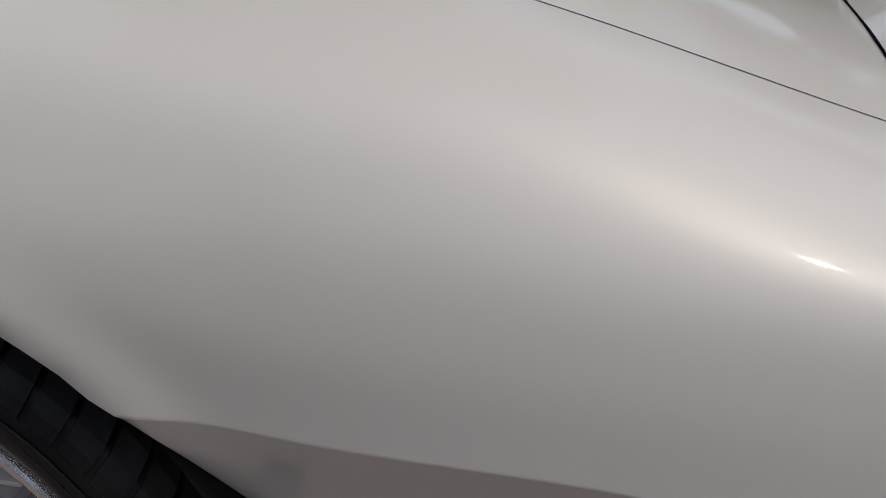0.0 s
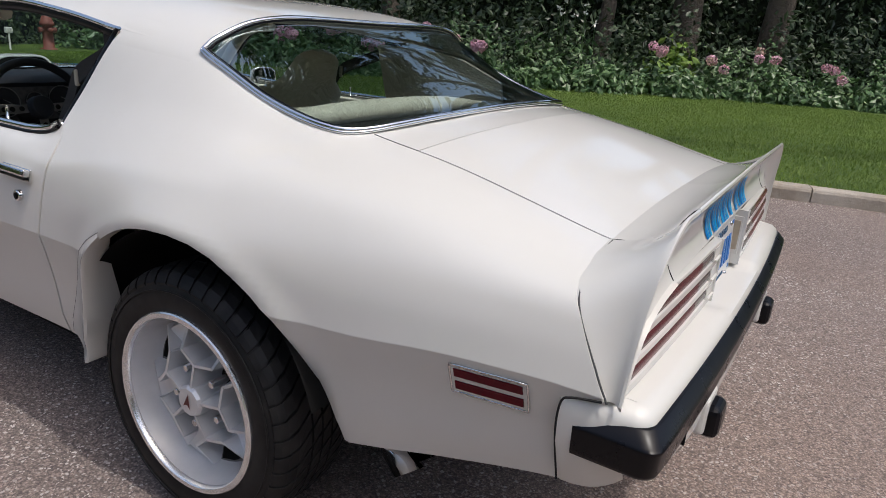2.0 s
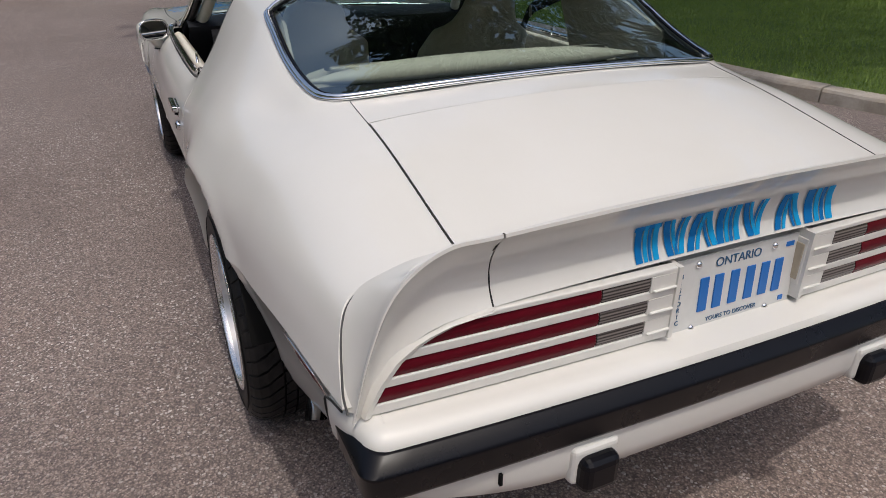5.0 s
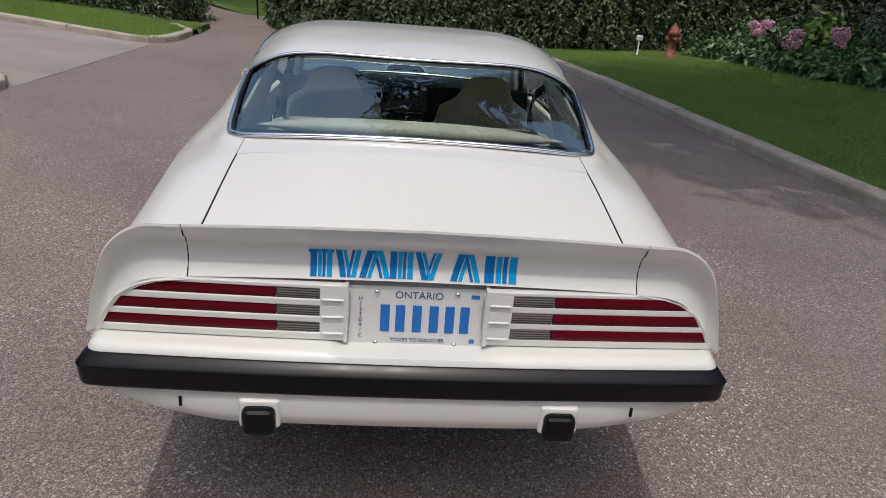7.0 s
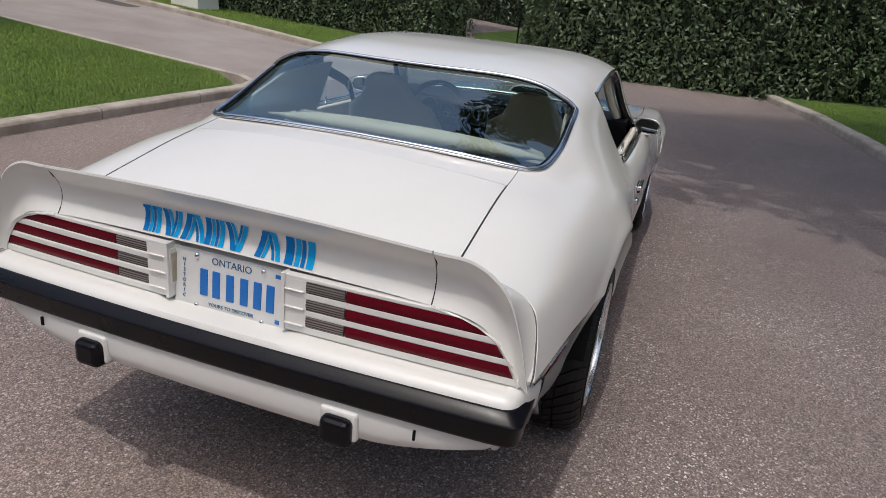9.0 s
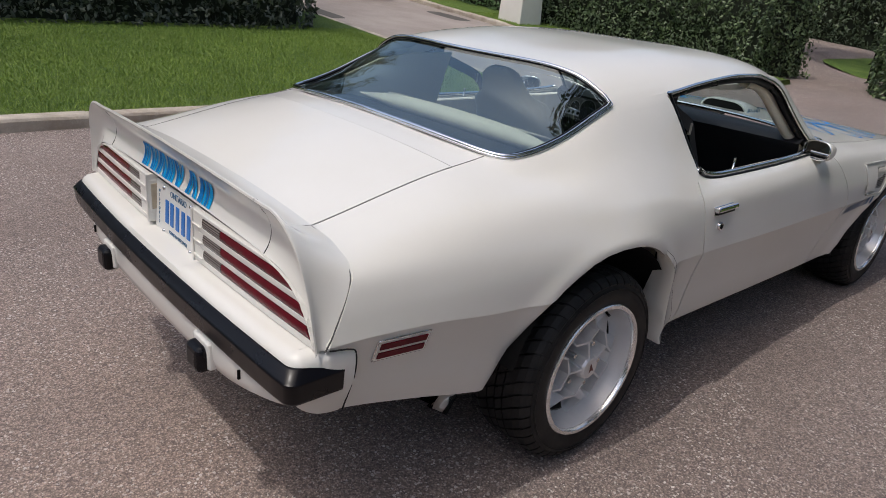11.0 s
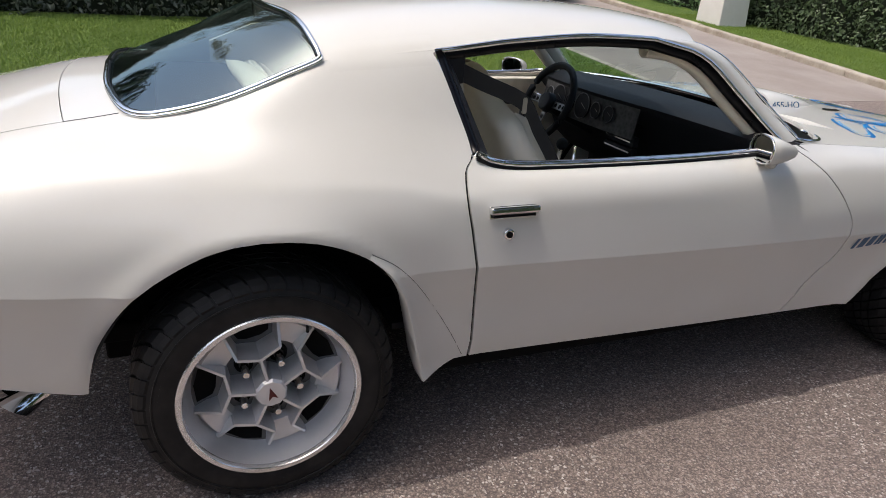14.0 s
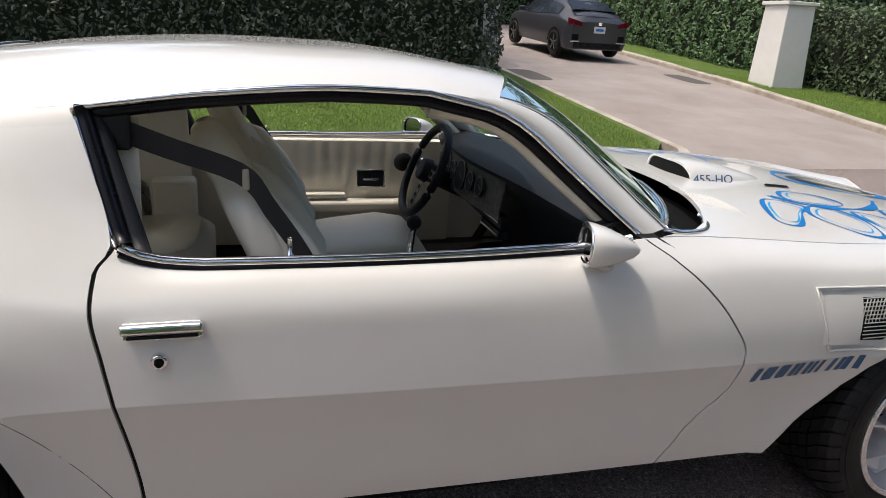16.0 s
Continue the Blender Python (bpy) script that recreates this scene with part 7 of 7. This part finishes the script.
# inner side panels
for k, side in enumerate((1, -1)):
    rows = []
    for y in np.linspace(0.0, 0.60, 8):
        rows.append([(side * (0.70 - 0.10 * max(0, (z - 0.9) / 0.3)), y, z) for z in (0.80 - 0.35 * min(1.0, max(0.0, (y - 0.42) / 0.05)), 0.82, 0.9, 1.0, min(1.18, EDGE_Z(max(y, -0.1)) - 0.02))])
    v, f = sheet(rows)
    made("quarter_trim", v, f, IVORY, car, thick=0.01)
    part("rear_armrest", block((0.10, 0.17, 0.30), (side * 0.65, 0.535, 0.62)), IVORY, car, smooth=False, bevel=0.02)
    door = doors[k]
    rows = []
    pleats = np.linspace(0.585, 1.72, 90)
    for y in pleats:
        row = []
        for z in np.linspace(0.44, 0.905, 14):
            ripple = 0.006 * abs(math.sin((y - 0.6) * math.pi / 0.062)) if 0.70 < z < 0.89 and y < 1.6 else 0.0
            row.append((side * (0.765 - 0.03 * (z - 0.9) + (-ripple)), y, z))
        rows.append(row)
    v, f = sheet(rows)
    trim = made("door_trim", v, f, IVORY, door)
    v, f = tube([(side * 0.785, y, 0.895) for y in np.linspace(0.60, 1.72, 10)], 0.018, 8)
    made("door_cap", v, f, IVORY, trim)
    part("armrest", block((0.075, 0.62, 0.05), (side * 0.735, 1.20, 0.625)), IVORY, trim, smooth=False, bevel=0.015)
    part("pull_strap", block((0.045, 0.36, 0.02), (side * 0.735, 1.05, 0.672)), IVORY, trim, smooth=False, bevel=0.006)
    part("handle_bezel", block((0.012, 0.12, 0.072), (side * 0.758, 1.345, 0.742)), BLACK_VINYL, trim, smooth=False, bevel=0.006)
    part("inside_handle", block((0.014, 0.07, 0.012), (side * 0.752, 1.345, 0.738)), CHROME, trim, smooth=False, bevel=0.004)
    v, f = tube([(side * (0.752 - 0.0), 1.345 + 0.062 * cy, 0.742 + 0.038 * cz) for cy, cz in ((-1, -1), (1, -1), (1, 1), (-1, 1))], 0.004, 6, closed=True)
    made("handle_bezel", v, f, CHROME, trim)
    v, f = lathe([(0.0, 0.042), (0.006, 0.040), (0.003, 0.0)], 20)
    made("speaker", [(side * (0.758 - px), 1.49 + py, 0.815 + pz) for px, py, pz in v], f, BLACK_VINYL, trim)
    v, f = tube([(side * 0.795, 0.90, 0.92), (side * 0.795, 0.90, 0.955), (side * 0.795, 0.90, 0.962)], 0.005, 8)
    made("lock_knob", v, f, CHROME, trim)
    # pillar trims
    v, f = tube([(side * (x - 0.058), y - 0.006, z - 0.028) for x, y, z in spline(PILLAR_IN, 12)], 0.026, 8)
    made("pillar_trim", v, f, IVORY, car)
    # seat belt from the pillar across the seat
    path = [(side * 0.645, 0.545, 1.168), (side * 0.635, 0.66, 1.12), (side * 0.622, 0.81, 1.058), (side * 0.62, 0.87, 0.975), (side * 0.622, 0.94, 0.868), (side * 0.625, 1.03, 0.70), (side * 0.60, 1.08, 0.58)]
    p = spline(path, 26)
    rows = []
    for q in p:
        wv_ = 0.024
        rows.append([(q[0], q[1] - wv_ * 0.4, q[2] - wv_ * 0.9), (q[0], q[1] + wv_ * 0.4, q[2] + wv_ * 0.9)])
    v, f = sheet(rows)
    made("seat_belt", v, f, WEBBING, car, thick=0.002)
    part("belt_guide", block((0.012, 0.016, 0.050), (side * 0.622, 0.815, 1.048)), BELT_PLASTIC, car, smooth=False, bevel=0.005)
    part("belt_anchor", block((0.03, 0.06, 0.09), (side * 0.655, 0.56, 1.165)), BLACK_VINYL, car, smooth=False, bevel=0.008)
    # dark pillar cover behind the window
    v, f = tube([(side * (0.655 + 0.13 * t), 0.525 + 0.085 * t, 1.18 - 0.25 * t) for t in np.linspace(0, 1, 8)], 0.022, 8)
    made("pillar_cover", v, f, BLACK_VINYL, car)

ALLOY = material("brushed_spoke", (0.22, 0.22, 0.22), 0.35, 0.9)
# dashboard
rows = []
for x in np.linspace(-0.74, 0.74, 31):
    bulge = 0.05 * math.exp(-((x + 0.25) / 0.42) ** 2)
    prof = [(1.99 - 0.36 * abs(x) ** 2, 0.945), (1.88 - 0.22 * abs(x) ** 2, 0.968), (1.78 - bulge, 0.972), (1.69 - bulge, 0.962), (1.655 - bulge, 0.940), (1.665 - bulge * 0.9, 0.905), (1.72, 0.84), (1.74, 0.74), (1.79, 0.64), (1.88, 0.56)]
    rows.append([(x, y, z) for y, z in prof])
v, f = sheet(rows)
dash = made("dashboard", v, f, BLACK_VINYL, car, thick=0.01)
rows = []
for x in np.linspace(-0.64, 0.13, 12):
    bulge = 0.05 * math.exp(-((x + 0.25) / 0.42) ** 2)
    rows.append([(x, 1.660 - bulge * 0.95 - 0.022 * t, 0.930 - 0.135 * t) for t in np.linspace(0, 1, 5)])
v, f = sheet(rows)
panel = made("instrument_panel", v, f, SWIRL, dash, thick=0.006, label="dark engine-turned metal instrument panel")
NEEDLE = material("dial_white", (0.28, 0.28, 0.27), 0.6)
for x, r in ((-0.56, 0.034), (-0.46, 0.058), (-0.345, 0.036), (-0.235, 0.058), (-0.13, 0.036), (-0.04, 0.036)):
    bulge = 0.05 * math.exp(-((x + 0.25) / 0.42) ** 2)
    c = Vector((x, 1.648 - bulge * 0.95, 0.868))
    bm = bmesh.new()
    bmesh.ops.create_cone(bm, cap_ends=True, segments=28, radius1=r, radius2=r * 0.94, depth=0.014, matrix=Matrix.Translation(c) @ pose(0, 0, 0, 80, 0, 0))
    gauge = part("gauge", bm, BLACK_VINYL, panel, smooth=False)
    bm = bmesh.new()
    bmesh.ops.create_cube(bm, size=1.0, matrix=Matrix.Translation(c + Vector((r * 0.2, -0.0085, 0.003))) @ pose(0, 0, 0, 80, 30, 0) @ Matrix.Diagonal((r * 0.7, 0.0015, 0.0015, 1)))
    part("needle", bm, NEEDLE, gauge, smooth=False)
    ring_m = Matrix.Translation(c + Vector((0, -0.009, 0.0015))) @ pose(0, 0, 0, 80, 0, 0)
    v, f = tube([ring_m @ Vector((r * math.cos(q), r * math.sin(q), 0)) for q in np.linspace(0, 2 * math.pi, 28, endpoint=False)], 0.0016, 6, closed=True)
    made("gauge_bezel", v, f, ALLOY, panel)
for z, h in ((0.80, 0.045), (0.755, 0.03)):
    part("radio", block((0.20, 0.03, h), (0.02, 1.652, z - 0.02)), BLACK_VINYL, dash, smooth=False, bevel=0.004)
    part("radio_trim", block((0.18, 0.008, 0.006), (0.02, 1.634, z - 0.02)), CHROME, dash, smooth=False)
part("console", block((0.22, 0.85, 0.20), (0, 1.32, 0.51)), BLACK_VINYL, car, smooth=False, bevel=0.02)
v, f = tube([(0, 1.35, 0.60), (0, 1.36, 0.72), (0, 1.365, 0.74)], 0.012, 8)
made("gear_lever", v, f, CHROME, car)
bm = bmesh.new()
bmesh.ops.create_uvsphere(bm, u_segments=14, v_segments=10, radius=0.026, matrix=Matrix.Translation((0, 1.365, 0.755)))
part("gear_knob", bm, BLACK_VINYL, car)

# steering wheel
wheel_c = Vector((-0.38, 1.492, 0.860))
steer = new("steering_wheel")
steer.parent = car
steer.matrix_local = Matrix.Translation(wheel_c) @ pose(0, 0, 0, -24, 0, 0)
v, f = tube([(0.182 * math.cos(q), 0, 0.182 * math.sin(q)) for q in np.linspace(0, 2 * math.pi, 48, endpoint=False)], 0.0165, 10, closed=True)
made("wheel_rim", v, f, BLACK_VINYL, steer)
for an in (0, 180, 270):
    c, s = math.cos(radians(an)), math.sin(radians(an))
    bm = block((0.15, 0.004, 0.034), (0.09 * c, 0.012, 0.09 * s), Matrix.Rotation(radians(-an), 3, "Y"))
    part("spoke", bm, ALLOY, steer, smooth=False, bevel=0.003)
    for d in (0.07, 0.105, 0.135):
        bm = bmesh.new()
        bmesh.ops.create_cone(bm, cap_ends=True, segments=12, radius1=0.010, radius2=0.010, depth=0.007, matrix=pose(d * c, 0.012, d * s, 90, 0, 0))
        part("spoke_hole", bm, DARK, steer, smooth=False)
bm = bmesh.new()
bmesh.ops.create_cone(bm, cap_ends=True, segments=24, radius1=0.05, radius2=0.042, depth=0.04, matrix=pose(0, 0, 0, 90, 0, 0))
part("horn_boss", bm, BLACK_VINYL, steer, bevel=0.006)
v, f = tube([(-0.38, 1.50, 0.855), (-0.38, 1.62, 0.80), (-0.38, 1.80, 0.72)], 0.038, 12)
made("steering_column", v, f, BLACK_VINYL, car)
v, f = tube([(-0.42, 1.53, 0.86), (-0.50, 1.52, 0.87), (-0.55, 1.52, 0.875)], 0.006, 6)
made("indicator_stalk", v, f, CHROME, car)
# rear view mirror
part("rear_view_mirror", block((0.21, 0.02, 0.055), (0, 1.50, 1.205)), BLACK_VINYL, car, smooth=False, bevel=0.012)
part("rear_view_glass", block((0.195, 0.004, 0.042), (0, 1.488, 1.205)), silvered, car, smooth=False)

# ---------- the parked grey hatchback ----------
GREY = material("grey_metallic", (0.072, 0.075, 0.086), 0.38, 0.4, coat=0.3)
wire(GREY, mix(GREY, noise_at(GREY, 400, 2), (0.042, 0.042, 0.049), (0.058, 0.058, 0.066)), bsdf(GREY).inputs["Base Color"])
DARK_GLASS = material("dark_glass", (0.008, 0.009, 0.010), 0.12, spec=0.25)


def hatchback():
    """Compact hatchback facing away along the side drive; its tail at local y = 0, nose at y = 4.3."""
    holder = new("car")
    tagged(holder, "dark grey metallic modern hatchback parked on the side drive", "car")
    holder.matrix_world = pose(-14.3, 9.55, rise(-15.3, 9.5) + 0.005, 4.2, 0, 92)
    top = keys((0.0, 0.90), (0.06, 1.00), (0.45, 1.17), (0.95, 1.37), (1.6, 1.43), (2.4, 1.41), (3.0, 1.20), (3.3, 1.03), (3.8, 0.92), (4.3, 0.66))
    belt = keys((0.0, 0.88), (0.8, 1.00), (2.0, 0.95), (3.2, 0.93), (4.3, 0.7))
    half = keys((0.0, 0.80), (0.12, 0.875), (0.5, 0.905), (2.2, 0.90), (3.4, 0.89), (4.0, 0.80), (4.3, 0.6))
    roofw = keys((0.0, 0.70), (0.3, 0.64), (0.8, 0.60), (1.4, 0.60), (2.4, 0.58), (3.1, 0.66), (3.6, 0.72), (4.3, 0.5))
    rows = []
    for y in np.linspace(0, 4.3, 40):
        b, t, w, rw = min(belt(y), top(y) - 0.03), top(y), half(y), roofw(y)
        prof = [(w - 0.06, 0.23), (w, 0.40), (w - 0.01, 0.60), (w - 0.015, b - 0.06), (w - 0.05, b), (rw + 0.04, t - 0.09), (rw - 0.05, t - 0.02), (rw * 0.5, t), (0, t + 0.01)]
        rows.append([(x, y, z) for x, z in prof] + [(-x, y, z) for x, z in prof[-2::-1]])
    v, f = sheet(rows)
    f.append(tuple(range(17)))
    body = made("body", v, f, GREY, holder, split=True, flip=True)
    # side glass
    for s in (1, -1):
        rows = []
        for y in np.linspace(0.75, 2.95, 16):
            b, t = belt(y) + 0.015, top(y) - 0.11
            t = max(b + 0.01, t)
            rows.append([(s * (half(y) - 0.045 + (roofw(y) + 0.05 - half(y) + 0.045) * q * (t - b) / max(0.05, top(y) - 0.09 - belt(y)) + 0.008), y, b + (t - b) * q) for q in np.linspace(0, 1, 5)])
        v, f = sheet(rows)
        made("side_window", v, f, DARK_GLASS, holder)
        part("window_pillar", block((0.02, 0.06, 0.34), (s * (0.755), 1.75, 1.14), Matrix.Rotation(radians(-s * 35), 3, "Y")), GREY, holder, smooth=False)
        part("door_mirror", block((0.18, 0.09, 0.12), (s * 0.98, 2.75, 1.02)), GREY, holder, smooth=False, bevel=0.03)
        for y in (0.72, 3.42):
            arch = [(s * (half(y) + 0.004), y + 0.37 * math.cos(q), 0.33 + 0.37 * math.sin(q)) for q in np.linspace(0.0, math.pi, 20)]
            made("wheel_arch", arch, [tuple(range(20))], DARK, holder, smooth=False)
            wheel_h = new("wheel")
            wheel_h.parent = holder
            wheel_h.location = (s * 0.915, y, 0.32)
            wheel_h.rotation_euler = (0, 0, 0 if s > 0 else math.pi)
            v, f = lathe([(-0.2, 0.21), (-0.2, 0.30), (-0.17, 0.32), (-0.03, 0.32), (0.0, 0.30), (0.005, 0.24), (-0.01, 0.225)], 40)
            made("tyre", v, f, TYRE, wheel_h)
            v, f = lathe([(-0.01, 0.225), (-0.03, 0.215), (-0.08, 0.20), (-0.09, 0.0)], 30)
            made("rim", v, f, DARK, wheel_h)
            for kk in range(5):
                an = 72 * kk + 90
                bm = block((0.015, 0.2, 0.045), (-0.012, 0.105 * math.cos(radians(an)), 0.105 * math.sin(radians(an))), Matrix.Rotation(radians(an), 3, "X"))
                part("spoke", bm, ALLOY, wheel_h, smooth=False, bevel=0.006)
        # tail lamp
        v, f = sheet([[(s * (0.52 + 0.37 * t - 0.02 * t * t), -0.005 + 0.30 * max(0.0, t - 0.6) ** 1.2 - 0.012, 0.79 + 0.05 * t), (s * (0.52 + 0.37 * t - 0.02 * t * t), 0.0 + 0.38 * max(0.0, t - 0.6) ** 1.2 - 0.012, 0.89 + 0.09 * t)] for t in np.linspace(0, 1, 8)])
        made("tail_lamp", v, f, RED_LENS, holder, thick=0.02)
        part("bumper_vent", block((0.20, 0.05, 0.16), (s * 0.66, 0.02, 0.52)), DARK, holder, smooth=False, bevel=0.02)
        part("bumper_trim", block((0.26, 0.03, 0.03), (s * 0.66, 0.0, 0.42)), CHROME, holder, smooth=False, bevel=0.01)
    v, f = sheet([[(x, 0.085 + 0.35 * t + 0.05 * (x / 0.6) ** 2, 1.02 + 0.145 * t + 0.012) for x in np.linspace(-0.66 + 0.04 * t, 0.66 - 0.04 * t, 10)] for t in np.linspace(0, 1, 4)])
    made("rear_window", v, f, DARK_GLASS, holder)
    v, f = sheet([[(x, 0.45 + 0.45 * t + 0.05 * (x / 0.6) ** 2, 1.175 + 0.18 * t + 0.02) for x in np.linspace(-0.60 + 0.04 * t, 0.60 - 0.04 * t, 10)] for t in np.linspace(0, 1, 6)])
    made("rear_window", v, f, DARK_GLASS, holder)
    part("rear_spoiler", block((1.26, 0.07, 0.03), (0, 0.40, 1.175)), GREY, holder, smooth=False, bevel=0.012)
    plate2 = part("number_plate", block((0.32, 0.012, 0.16), (0, -0.012, 0.72)), PLATE, holder, smooth=False)
    part("plate_bar", block((0.22, 0.004, 0.06), (0, -0.02, 0.72)), NAVY, plate2, smooth=False)
    part("badge", block((0.10, 0.01, 0.08), (0, -0.006, 0.865)), CHROME, holder, smooth=False, bevel=0.02)
    part("lower_bumper", block((1.4, 0.08, 0.16), (0, 0.025, 0.33)), BLACK_RUBBER, holder, smooth=False, bevel=0.03)


hatchback()
